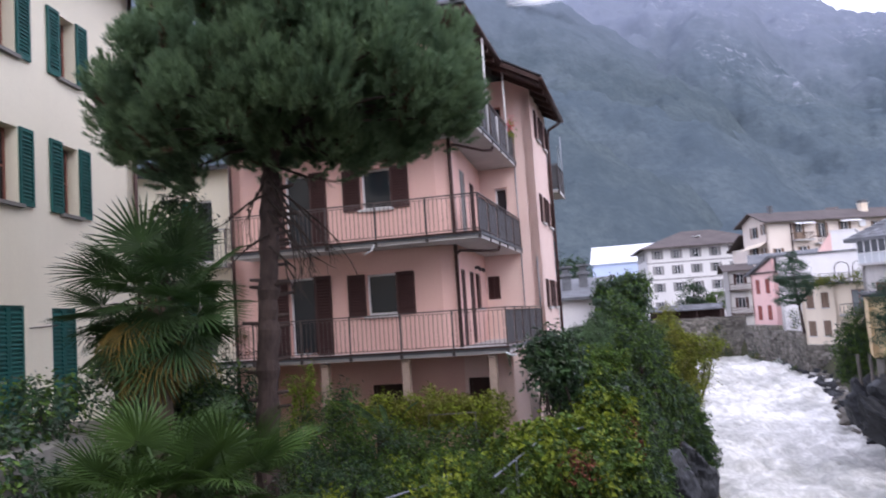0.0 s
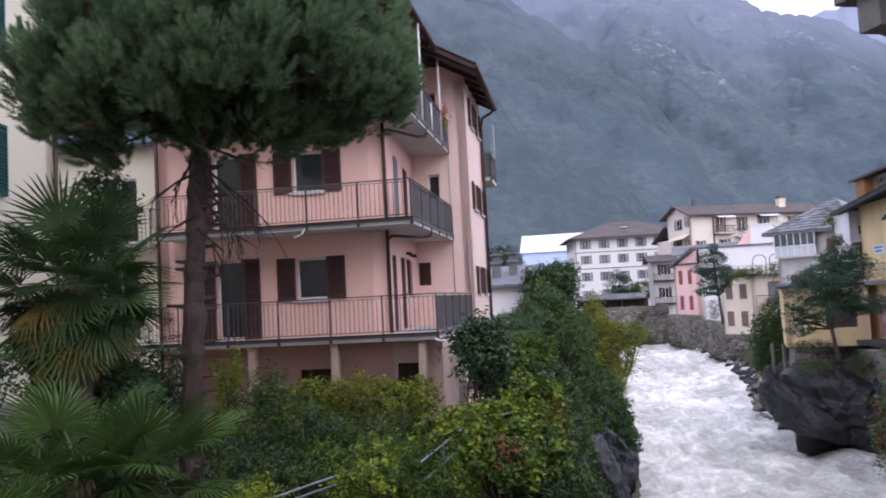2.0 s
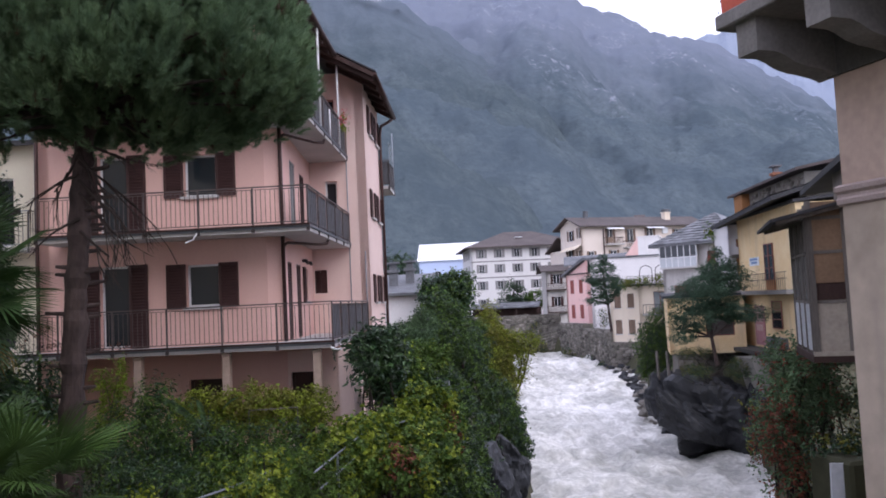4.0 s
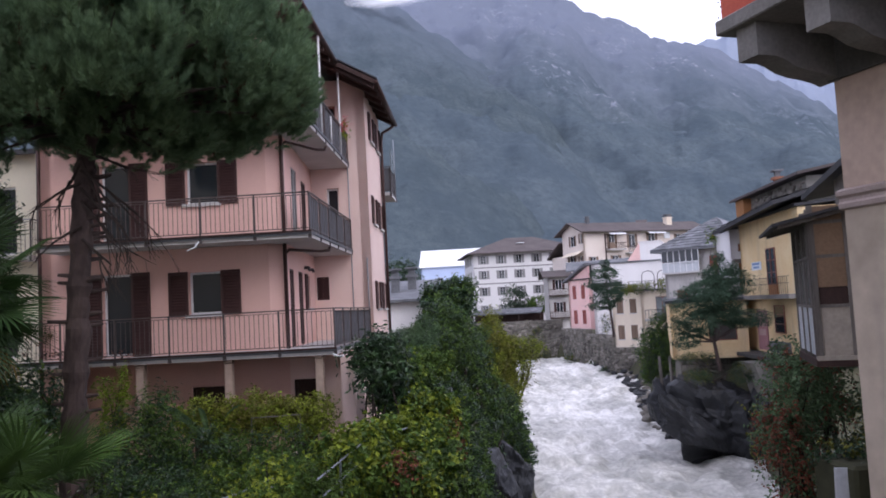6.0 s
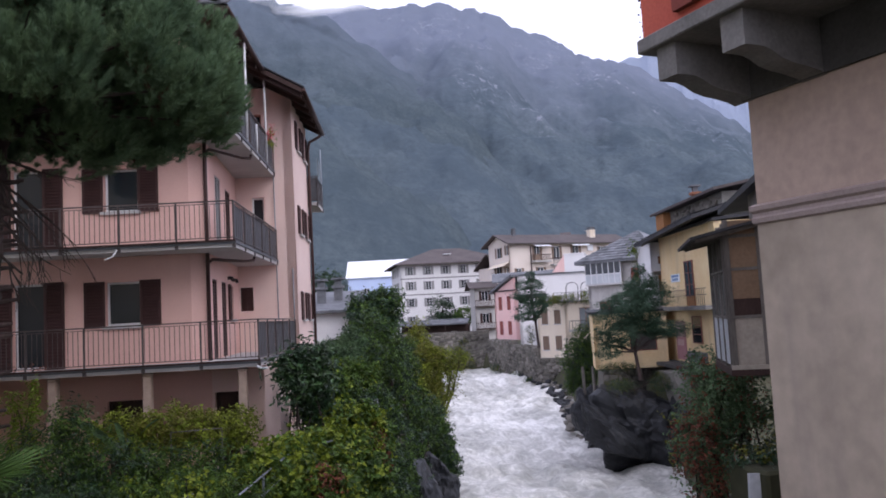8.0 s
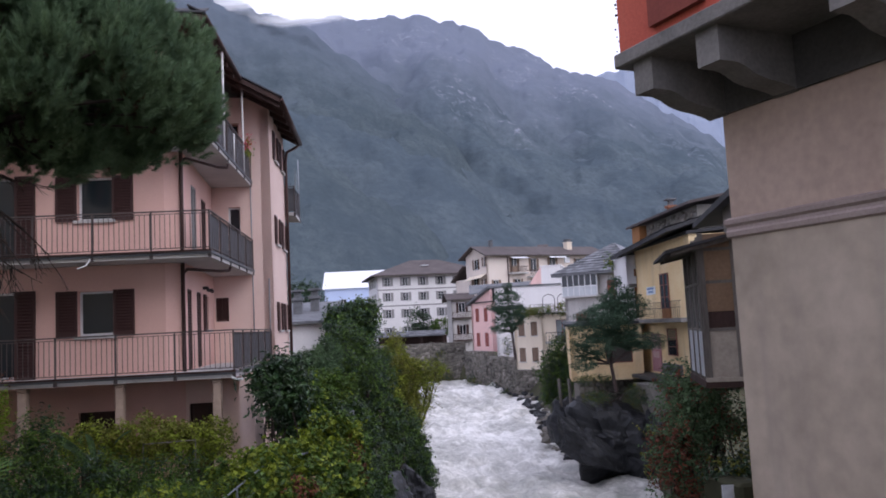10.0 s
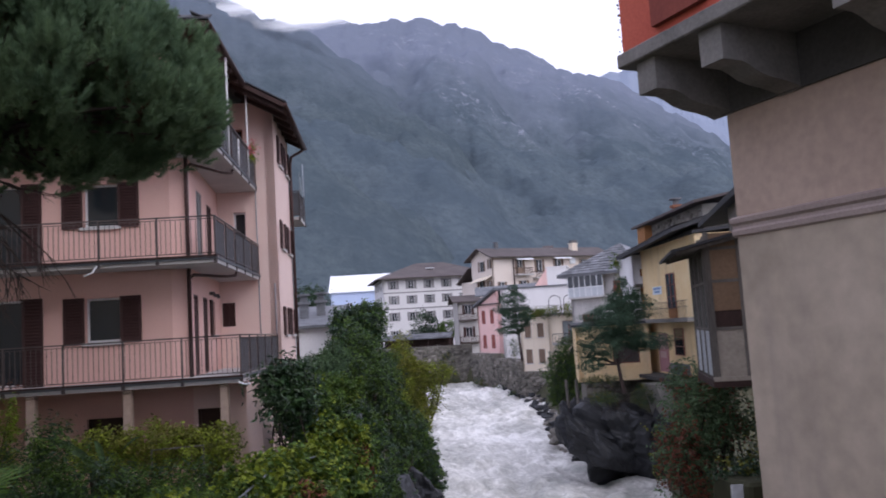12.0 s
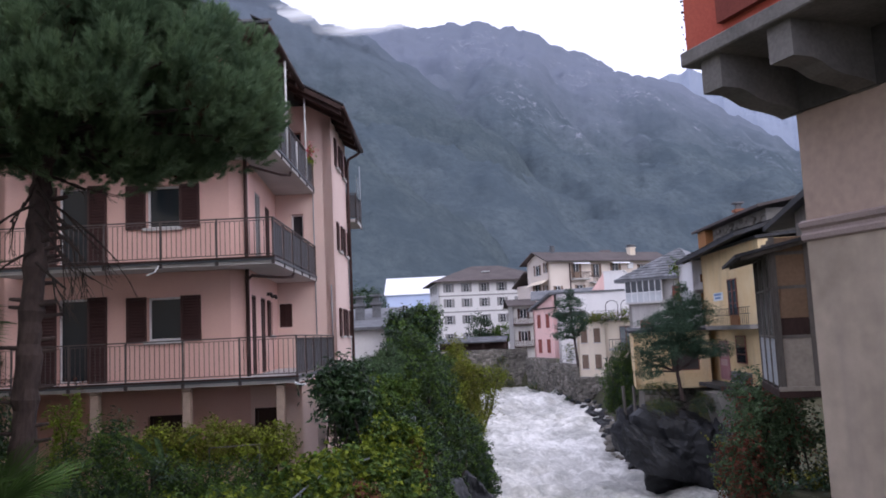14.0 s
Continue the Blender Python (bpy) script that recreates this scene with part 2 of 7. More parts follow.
def part(name, bm, mat, parent, label="", smooth=False):
    """One mesh in world coordinates, hung under a thing or a part."""
    base = BASE[parent.name]
    bmesh.ops.translate(bm, verts=bm.verts, vec=-base)
    ob = new(name, mesh_of(name, bm, mat, smooth))
    ob.parent = parent
    BASE[ob.name] = base
    return tagged(ob, label)


def lone(name, bm, mat, label, category, group="", kind="", smooth=False, base=None):
    """A thing that is a single mesh, its origin at its base."""
    if base is None:
        lo = [min(v.co[i] for v in bm.verts) for i in range(3)]
        hi = [max(v.co[i] for v in bm.verts) for i in range(3)]
        base = Vector(((lo[0] + hi[0]) / 2, (lo[1] + hi[1]) / 2, lo[2]))
    bmesh.ops.translate(bm, verts=bm.verts, vec=-Vector(base))
    ob = new(name, mesh_of(name, bm, mat, smooth))
    ob.location = base
    BASE[ob.name] = Vector(base)
    return tagged(ob, label, category, group, kind)


class Face:
    """A wall's plane: origin, direction of its run (degrees) from left to right as seen from outside."""

    def __init__(self, x, y, angle):
        self.o, self.angle = Vector((x, y, 0)), angle
        self.u = Vector((math.cos(radians(angle)), math.sin(radians(angle)), 0))
        self.n = Vector((self.u.y, -self.u.x, 0))

    def p(self, u, z, d=0.0):
        return self.o + self.u * u + self.n * d + Vector((0, 0, z))


def solid(bm, corners):
    """A six-sided block from eight corners: four of the bottom, four of the top."""
    v = [bm.verts.new(c) for c in corners]
    for q in ((3, 2, 1, 0), (4, 5, 6, 7), (0, 1, 5, 4), (1, 2, 6, 5), (2, 3, 7, 6), (3, 0, 4, 7)):
        bm.faces.new([v[i] for i in q])


def block(bm, f, u0, u1, z0, z1, d0, d1):
    solid(bm, [f.p(u0, z0, d1), f.p(u1, z0, d1), f.p(u1, z0, d0), f.p(u0, z0, d0),
               f.p(u0, z1, d1), f.p(u1, z1, d1), f.p(u1, z1, d0), f.p(u0, z1, d0)])


def box(bm, x0, x1, y0, y1, z0, z1):
    solid(bm, [Vector(c) for c in ((x0, y0, z0), (x1, y0, z0), (x1, y1, z0), (x0, y1, z0), (x0, y0, z1), (x1, y0, z1), (x1, y1, z1), (x0, y1, z1))])


def tube(bm, pts, radii, sides=8, cap=True):
    """A round bar along a line of points."""
    pts = [Vector(p) for p in pts]
    if isinstance(radii, (int, float)):
        radii = [radii] * len(pts)
    rings, side = [], None
    for i, p in enumerate(pts):
        d = (pts[min(i + 1, len(pts) - 1)] - pts[max(i - 1, 0)]).normalized()
        if side is None:
            side = d.orthogonal().normalized()
        side = (side - d * side.dot(d)).normalized()
        other = d.cross(side)
        rings.append([bm.verts.new(p + (side * math.cos(k * math.tau / sides) + other * math.sin(k * math.tau / sides)) * radii[i]) for k in range(sides)])
    for r, s in zip(rings, rings[1:]):
        for k in range(sides):
            bm.faces.new((r[k], r[(k + 1) % sides], s[(k + 1) % sides], s[k]))
    if cap:
        bm.faces.new(rings[0][::-1])
        bm.faces.new(rings[-1])


def pierced(bm, f, u0, u1, z0, z1, holes, thick=0.35):
    """A wall with openings (u0, u1, z0, z1) right through it."""
    cuts = sorted({u0, u1, *[min(max(h[k], u0), u1) for h in holes for k in (0, 1)]})
    for a, c in zip(cuts, cuts[1:]):
        if c - a < 1e-4:
            continue
        m, z = (a + c) / 2, z0
        for h in sorted((h for h in holes if h[0] < m < h[1]), key=lambda h: h[2]):
            if h[2] > z:
                block(bm, f, a, c, z, h[2], -thick, 0)
            z = max(z, h[3])
        if z < z1:
            block(bm, f, a, c, z, z1, -thick, 0)


def leafed(bm, f, u0, u1, z0, z1, d, thick=0.045, slats=True):
    """A louvred shutter leaf: stiles, rails and tilted slats."""
    w = min(0.06, (u1 - u0) * 0.2)
    block(bm, f, u0, u0 + w, z0, z1, d, d + thick)
    block(bm, f, u1 - w, u1, z0, z1, d, d + thick)
    block(bm, f, u0 + w, u1 - w, z0, z0 + 0.09, d, d + thick)
    block(bm, f, u0 + w, u1 - w, z1 - 0.07, z1, d, d + thick)
    block(bm, f, u0 + w, u1 - w, z0 + 0.09, z1 - 0.07, d, d + 0.012)
    if slats:
        n = max(4, int((z1 - z0) / 0.085))
        for i in range(n):
            z = z0 + 0.1 + (z1 - z0 - 0.2) * i / n
            solid(bm, [f.p(u0 + w, z, d + thick), f.p(u1 - w, z, d + thick), f.p(u1 - w, z + 0.012, d + 0.012), f.p(u0 + w, z + 0.012, d + 0.012),
                       f.p(u0 + w, z + 0.02, d + thick), f.p(u1 - w, z + 0.02, d + thick), f.p(u1 - w, z + 0.06, d + 0.012), f.p(u0 + w, z + 0.06, d + 0.012)])


def window(parent, f, u0, u1, z0, z1, frame_mat=FRAME_WHITE, shutter=None, width=None, sides="lr", inset=0.14, sill=True, leaves=2, bars=0,
           name="window", closed=False, label="", shutter_label="", sill_mat=SLAB, slats=True, glass=GLASS):
    """A framed window or glazed door: frame, panes, sill and shutter leaves folded back on the wall."""
    bm = bmesh.new()
    t = 0.055
    block(bm, f, u0, u0 + t, z0, z1, -inset - 0.06, -inset)
    block(bm, f, u1 - t, u1, z0, z1, -inset - 0.06, -inset)
    block(bm, f, u0 + t, u1 - t, z1 - t, z1, -inset - 0.06, -inset)
    block(bm, f, u0 + t, u1 - t, z0, z0 + t, -inset - 0.06, -inset)
    for i in range(1, leaves):
        m = u0 + (u1 - u0) * i / leaves
        block(bm, f, m - 0.04, m + 0.04, z0 + t, z1 - t, -inset - 0.05, -inset + 0.01)
    for i in range(bars):
        z = z0 + (z1 - z0) * (i + 1) / (bars + 1)
        block(bm, f, u0 + t, u1 - t, z - 0.018, z + 0.018, -inset - 0.045, -inset)
    w = part(name, bm, frame_mat, parent, label)
    for i in range(leaves):
        a, c = u0 + (u1 - u0) * i / leaves, u0 + (u1 - u0) * (i + 1) / leaves
        bm = bmesh.new()
        block(bm, f, a + 0.045, c - 0.045, z0 + t, z1 - t, -inset - 0.035, -inset - 0.025)
        part("pane", bm, glass, w)
    if sill:
        bm = bmesh.new()
        block(bm, f, u0 - 0.08, u1 + 0.08, z0 - 0.07, z0, -inset, 0.09)
        part("sill", bm, sill_mat, w)
    if shutter:
        width = width or (u1 - u0) / 2
        spans = [(u0, (u0 + u1) / 2 - 0.005), ((u0 + u1) / 2 + 0.005, u1)] if closed else ([(u0 - width, u0 - 0.01)] if "l" in sides else []) + ([(u1 + 0.01, u1 + width)] if "r" in sides else [])
        for a, c in spans:
            bm = bmesh.new()
            leafed(bm, f, a, c, z0 - 0.02, z1 + 0.02, -0.06 if closed else 0.015, slats=slats)
            part("shutter", bm, shutter, w, shutter_label)
    return w

# ---- ground, river, mountains ----
LEFT_BANK = [(-9, 2.0), (0, 2.6), (8, 3.2), (16, 4.6), (24, 6.6), (32, 9.0), (42, 12.0), (49, 13.7), (56, 14.6), (64, 16.8), (71, 19.4), (80, 22.0), (88, 20), (94, 12), (112, -22)]
RIGHT_BANK = [(-9, 6.3), (0, 6.4), (8, 6.6), (14, 10.0), (24, 16.0), (33, 21.0), (40, 24.6), (45, 23.4), (50, 24.0), (61, 27.8), (69, 30.5), (76, 32.2), (86, 32.0), (93.2, 31.8), (100.3, 17), (112, -8)]


def water_z(y):
    """The rapids: level in front, climbing upstream."""
    return 0.045 * np.clip(y - 42, 0, 60)


def bank_x(line, y):
    return np.interp(y, [p[0] for p in line], [p[1] for p in line])


def spaced(lo, a, c, hi, step, n):
    far = np.linspace(0, 1, n) ** 2.2
    return np.concatenate([(a - (a - lo) * far[:0:-1]), np.arange(a, c, step), c + (hi - c) * far])


def sheet(name, X, Y, Z, mat, label, category, smooth=True):
    r, c = X.shape
    idx = np.arange(r * c).reshape(r, c)
    faces = np.stack([idx[:-1, :-1], idx[:-1, 1:], idx[1:, 1:], idx[1:, :-1]], -1).reshape(-1, 4)
    me = bpy.data.meshes.new(name)
    me.from_pydata(np.stack([X, Y, Z], -1).reshape(-1, 3).tolist(), [], faces.tolist())
    me.materials.append(mat)
    if smooth:
        me.shade_smooth()
    return tagged(new(name, me), label, category, "", "structure")


def wavy(X, Y, Z, scale, octaves=4):
    out = np.empty(X.shape)
    for i, (x, y, z) in enumerate(zip(X.flat, Y.flat, np.broadcast_to(Z, X.shape).flat)):
        out.flat[i] = noise.fractal((x * scale, y * scale, z * scale), 1.0, 2.1, octaves)
    return out


gx, gy = np.meshgrid(spaced(-4500, -34, 62, 4500, 0.8, 22), spaced(-3500, -12, 132, 4500, 0.8, 22))
left, right = bank_x(LEFT_BANK, gy), bank_x(RIGHT_BANK, gy)
inside = np.minimum(gx - left, right - gx)
river_on = (gy > 2.5) & (gy < 112)
edge = np.clip(0.5 - np.where(river_on, inside, -9) / 1.6, 0, 1)
bank_level = np.where(gy < 3, 7.3, 5.0) - np.clip((gx - left) / 3.0 + 1.3, 0, 1) * 2.2 * (gx < left + 1.5) * (gy > 4) * (gy < 60)
bank_level = np.where((gx > right) & (gy > 6) & (gy < 30), 3.5, bank_level)
low_bank = (gx > right - 1) & (gx < right + 5) & (gy > 44) & (gy < 90)
bank_level = np.where(low_bank, np.minimum(bank_level, water_z(gy) + 0.9 + np.clip(gx - right, 0, 5) * 0.45), bank_level)
bank_level = bank_level + 0.25 * wavy(gx, gy, 0.0, 0.25, 3)
gz = -1.6 + water_z(gy) * 0.9 + (bank_level + 1.6 - water_z(gy) * 0.9) * edge * edge * (3 - 2 * edge)
ground = sheet("ground", gx, gy, gz, EARTH, "dark earth and moss of the river banks and gardens", "ground")

wx, wy = np.meshgrid(np.arange(-2, 50, 0.22), np.arange(3, 112, 0.25))
flow = 0.5 * wavy(wx * 1.0, wy * 0.7, 1.0, 0.35, 4) + 0.42 * wavy(wx, wy * 0.85, 5.0, 1.1, 3)
wz = 0.5 * flow + 0.55 * np.abs(wavy(wx * 0.8 + 40, wy * 0.6, 9.0, 0.5, 3)) - 0.15 + water_z(wy) + 0.35 * np.exp(-((wy - 0.35 * wx - 72) / 3.0) ** 2) + 0.25 * np.exp(-((wy - 0.2 * wx - 58) / 2.0) ** 2)
WATER = bpy.data.materials.new("foaming_river_water")
WATER.use_nodes = True
n_, l_ = WATER.node_tree.nodes, WATER.node_tree.links
w_b = n_["Principled BSDF"]
w_geo, w_map = n_.new("ShaderNodeNewGeometry"), n_.new("ShaderNodeMapping")
w_map.inputs["Rotation"].default_value = (0, 0, radians(18))
w_map.inputs["Scale"].default_value = (1.0, 0.72, 1.0)
l_.new(w_geo.outputs["Position"], w_map.inputs["Vector"])
w_layers = []
for s_, d_ in ((0.22, 4), (0.8, 6), (2.6, 6), (8.0, 5)):
    t_ = n_.new("ShaderNodeTexNoise")
    t_.inputs["Scale"].default_value, t_.inputs["Detail"].default_value, t_.inputs["Distortion"].default_value = s_, d_, 1.4
    l_.new(w_map.outputs[0], t_.inputs["Vector"])
    w_layers.append(t_)


def w_math(op, a, c):
    x = n_.new("ShaderNodeMath")
    x.operation = op
    for k, v in enumerate((a, c)):
        if isinstance(v, (int, float)):
            x.inputs[k].default_value = v
        else:
            l_.new(v, x.inputs[k])
    return x.outputs[0]


# foam: thick on the rapids upstream, thinning into grey swirls where the river calms
w_sep = n_.new("ShaderNodeSeparateXYZ")
l_.new(w_geo.outputs["Position"], w_sep.inputs[0])
w_up = n_.new("ShaderNodeMapRange")
w_up.inputs["From Min"].default_value, w_up.inputs["From Max"].default_value = 26.0, 52.0
w_up.inputs["To Min"].default_value, w_up.inputs["To Max"].default_value = -0.055, 0.022
l_.new(w_sep.outputs["Y"], w_up.inputs["Value"])
w_foam = w_math("ADD", w_math("MULTIPLY", w_layers[0].outputs["Fac"], 0.36), w_math("MULTIPLY", w_layers[1].outputs["Fac"], 0.32))
w_foam = w_math("ADD", w_foam, w_math("MULTIPLY", w_layers[2].outputs["Fac"], 0.22))
w_foam = w_math("ADD", w_foam, w_math("MULTIPLY", w_layers[3].outputs["Fac"], 0.10))
w_foam = w_math("ADD", w_foam, w_up.outputs[0])
w_ramp = n_.new("ShaderNodeValToRGB")
w_ramp.color_ramp.elements[0].position, w_ramp.color_ramp.elements[0].color = 0.40, (0.30, 0.30, 0.275, 1)
w_ramp.color_ramp.elements[1].position, w_ramp.color_ramp.elements[1].color = 0.61, (0.84, 0.82, 0.78, 1)
w_mid = w_ramp.color_ramp.elements.new(0.50)
w_mid.color = (0.50, 0.49, 0.455, 1)
l_.new(w_foam, w_ramp.inputs["Fac"])
l_.new(w_ramp.outputs["Color"], w_b.inputs["Base Color"])
w_b.inputs["Roughness"].default_value = 0.5
w_bump = n_.new("ShaderNodeBump")
w_bump.inputs["Strength"].default_value, w_bump.inputs["Distance"].default_value = 0.9, 0.3
l_.new(w_foam, w_bump.inputs["Height"])
l_.new(w_bump.outputs[0], w_b.inputs["Normal"])
river = sheet("water", wx, wy, wz, WATER, "white foaming grey river rapids between rock banks", "river")


def mountain_material(name, wood, wood_dark, haze_tone, crag, crag_amount, scale, haze_level):
    """Woods, bare crags in patches; haze painted in, paler and bluer with height."""
    m = bpy.data.materials.new(name)
    m.use_nodes = True
    n, l = m.node_tree.nodes, m.node_tree.links
    b = n["Principled BSDF"]
    b.inputs["Roughness"].default_value, b.inputs["Specular IOR Level"].default_value = 1.0, 0.0
    geo = n.new("ShaderNodeNewGeometry")

    def tex(s, detail, rough, squash=1.0, depth=0.35):
        mp = n.new("ShaderNodeMapping")
        mp.inputs["Scale"].default_value = (1, depth, squash)
        l.new(geo.outputs["Position"], mp.inputs["Vector"])
        t = n.new("ShaderNodeTexNoise")
        t.inputs["Scale"].default_value, t.inputs["Detail"].default_value, t.inputs["Roughness"].default_value = s, detail, rough
        l.new(mp.outputs[0], t.inputs["Vector"])
        return t.outputs["Fac"]

    def span(src, lo, hi):
        r = n.new("ShaderNodeMapRange")
        r.inputs["From Min"].default_value, r.inputs["From Max"].default_value = lo, hi
        l.new(src, r.inputs["Value"])
        return r.outputs[0]

    def mix(fac, a, c):
        x = n.new("ShaderNodeMix")
        x.data_type = "RGBA"
        l.new(fac, x.inputs[0])
        for k, v in ((6, a), (7, c)):
            if isinstance(v, tuple):
                x.inputs[k].default_value = (*v, 1)
            else:
                l.new(v, x.inputs[k])
        return x.outputs[2]

    canopy = tex(scale * 24, 8, 0.75)
    stands = tex(scale * 2.2, 6, 0.62)
    # tree stands; their tone contrast also paints in relief shading of the spurs
    col = mix(span(stands, 0.40, 0.60), wood_dark, wood)
    col = mix(span(canopy, 0.30, 0.72), tuple(v * 0.80 for v in wood_dark), col)
    sep = n.new("ShaderNodeSeparateXYZ")
    l.new(geo.outputs["Position"], sep.inputs[0])
    lift = n.new("ShaderNodeMath")
    lift.operation = "MULTIPLY_ADD"
    lift.inputs[1].default_value = 420.0
    l.new(stands, lift.inputs[0])
    l.new(sep.outputs["Z"], lift.inputs[2])
    col = mix(span(lift.outputs[0], haze_level + 20, haze_level + 420), col, haze_tone)
    bare = n.new("ShaderNodeMath")
    bare.operation = "MULTIPLY"
    l.new(span(tex(scale * 11, 8, 0.75, 0.6, 1.0), crag_amount, crag_amount + 0.10), bare.inputs[0])
    gully = n.new("ShaderNodeMath")
    gully.operation = "MULTIPLY"
    l.new(span(tex(scale * 1.3, 4, 0.6, 0.7), 0.49, 0.60), gully.inputs[0])
    l.new(span(lift.outputs[0], haze_level - 60, haze_level + 140), gully.inputs[1])
    l.new(gully.outputs[0], bare.inputs[1])
    col = mix(bare.outputs[0], col, crag)
    l.new(col, b.inputs["Base Color"])
    bp = n.new("ShaderNodeBump")
    bp.inputs["Strength"].default_value, bp.inputs["Distance"].default_value = 0.6, 12.0
    l.new(canopy, bp.inputs["Height"])
    l.new(bp.outputs[0], b.inputs["Normal"])
    return m


def mountain(name, skyline, near, far, foot, mat, label, rough, seed):
    """A valley side: azimuths and heights of its skyline in degrees, from its foot out to its crest."""
    az = np.linspace(skyline[0][0], skyline[-1][0], 420)
    el = np.interp(az, [s[0] for s in skyline], [s[1] for s in skyline])
    el = el + np.array([0.17 * noise.fractal((a_ * 1.3 + seed, seed, 0), 0.7, 2.1, 6) for a_ in az])
    k = np.linspace(0, 1.12, 150)
    A, K = np.meshgrid(az, k)
    R = near + (far - near) * K
    crest = far * np.tan(np.radians(el))[None, :] + 9
    rise = np.where(K <= 1, (0.28 * K + 0.72 * K ** 1.6), 1 - (K - 1) * 2.0)
    X, Y = R * np.sin(np.radians(A)), R * np.cos(np.radians(A))
    spur = wavy(X + seed, Y * 0.4, 0.0, 1.0 / (far * 0.13), 7)
    fine = wavy(X, Y + seed, 3.0, 1.0 / (far * 0.028), 4)
    Z = foot + (crest - foot) * rise + rough * far * spur * np.clip(K * 3, 0, 1) * np.clip((1.0 - K) * 3.0 + 0.10, 0.0, 1) + rough * far * 0.16 * fine * np.clip(K * 3, 0, 1)
    return sheet(name, X, Y, Z, mat, label, "mountain")


# bluish haze of distance is mixed into these base colours
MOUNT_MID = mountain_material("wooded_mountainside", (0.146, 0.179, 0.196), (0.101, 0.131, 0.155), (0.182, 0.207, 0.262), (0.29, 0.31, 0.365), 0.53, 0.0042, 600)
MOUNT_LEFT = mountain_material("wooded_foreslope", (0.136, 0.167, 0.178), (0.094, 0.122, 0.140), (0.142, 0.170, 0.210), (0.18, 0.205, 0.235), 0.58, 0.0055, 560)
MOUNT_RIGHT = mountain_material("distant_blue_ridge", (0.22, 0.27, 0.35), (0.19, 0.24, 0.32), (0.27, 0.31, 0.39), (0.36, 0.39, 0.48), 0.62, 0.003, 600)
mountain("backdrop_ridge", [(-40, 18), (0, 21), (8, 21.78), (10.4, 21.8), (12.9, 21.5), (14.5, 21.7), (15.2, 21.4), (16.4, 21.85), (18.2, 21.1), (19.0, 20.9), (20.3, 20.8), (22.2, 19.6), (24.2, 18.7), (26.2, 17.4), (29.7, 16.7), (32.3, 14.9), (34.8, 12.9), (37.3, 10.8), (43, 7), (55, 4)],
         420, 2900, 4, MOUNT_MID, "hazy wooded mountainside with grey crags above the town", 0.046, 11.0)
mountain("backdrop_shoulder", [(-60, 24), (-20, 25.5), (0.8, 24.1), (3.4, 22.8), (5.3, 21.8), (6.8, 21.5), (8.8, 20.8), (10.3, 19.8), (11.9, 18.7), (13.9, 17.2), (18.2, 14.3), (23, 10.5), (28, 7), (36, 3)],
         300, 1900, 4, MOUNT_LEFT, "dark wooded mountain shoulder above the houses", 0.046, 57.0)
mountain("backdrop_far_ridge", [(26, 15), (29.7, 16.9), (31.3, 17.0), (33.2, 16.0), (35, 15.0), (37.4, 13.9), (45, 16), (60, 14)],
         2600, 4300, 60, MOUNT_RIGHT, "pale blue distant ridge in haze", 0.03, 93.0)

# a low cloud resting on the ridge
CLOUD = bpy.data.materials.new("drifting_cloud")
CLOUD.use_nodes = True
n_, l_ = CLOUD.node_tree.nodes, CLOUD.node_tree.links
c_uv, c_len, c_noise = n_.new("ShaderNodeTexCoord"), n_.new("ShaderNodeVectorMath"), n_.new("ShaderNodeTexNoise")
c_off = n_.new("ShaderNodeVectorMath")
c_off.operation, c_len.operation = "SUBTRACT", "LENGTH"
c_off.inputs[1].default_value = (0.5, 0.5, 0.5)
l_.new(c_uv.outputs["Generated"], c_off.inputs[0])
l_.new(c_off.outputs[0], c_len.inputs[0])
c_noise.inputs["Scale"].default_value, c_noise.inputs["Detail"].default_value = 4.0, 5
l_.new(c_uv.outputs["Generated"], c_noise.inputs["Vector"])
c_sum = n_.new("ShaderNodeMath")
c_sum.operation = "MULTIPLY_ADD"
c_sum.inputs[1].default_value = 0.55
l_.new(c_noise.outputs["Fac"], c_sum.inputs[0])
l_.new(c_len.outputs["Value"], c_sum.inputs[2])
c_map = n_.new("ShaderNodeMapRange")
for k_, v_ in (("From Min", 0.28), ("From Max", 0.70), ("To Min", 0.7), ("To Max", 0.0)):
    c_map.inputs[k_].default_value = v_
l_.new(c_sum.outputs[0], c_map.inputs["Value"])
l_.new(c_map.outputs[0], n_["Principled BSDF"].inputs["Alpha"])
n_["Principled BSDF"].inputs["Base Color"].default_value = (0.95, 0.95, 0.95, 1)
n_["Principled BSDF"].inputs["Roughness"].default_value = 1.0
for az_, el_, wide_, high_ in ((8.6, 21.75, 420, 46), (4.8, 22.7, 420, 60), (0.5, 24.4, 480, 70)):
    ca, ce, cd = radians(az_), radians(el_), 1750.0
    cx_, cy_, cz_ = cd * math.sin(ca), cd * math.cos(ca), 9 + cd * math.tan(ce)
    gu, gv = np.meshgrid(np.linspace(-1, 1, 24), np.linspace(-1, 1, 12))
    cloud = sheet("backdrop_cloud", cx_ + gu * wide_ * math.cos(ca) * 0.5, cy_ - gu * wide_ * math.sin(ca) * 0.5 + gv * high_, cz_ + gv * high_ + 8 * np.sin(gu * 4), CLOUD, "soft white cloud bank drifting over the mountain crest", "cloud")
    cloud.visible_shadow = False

# ---- the pink house ----
TURN = -13.0
AX = Vector((math.cos(radians(TURN)), math.sin(radians(TURN)), 0))
BX = Vector((-AX.y, AX.x, 0))


def ab(a, b, z=0.0):
    return AX * a + BX * b + Vector((0, 0, z))


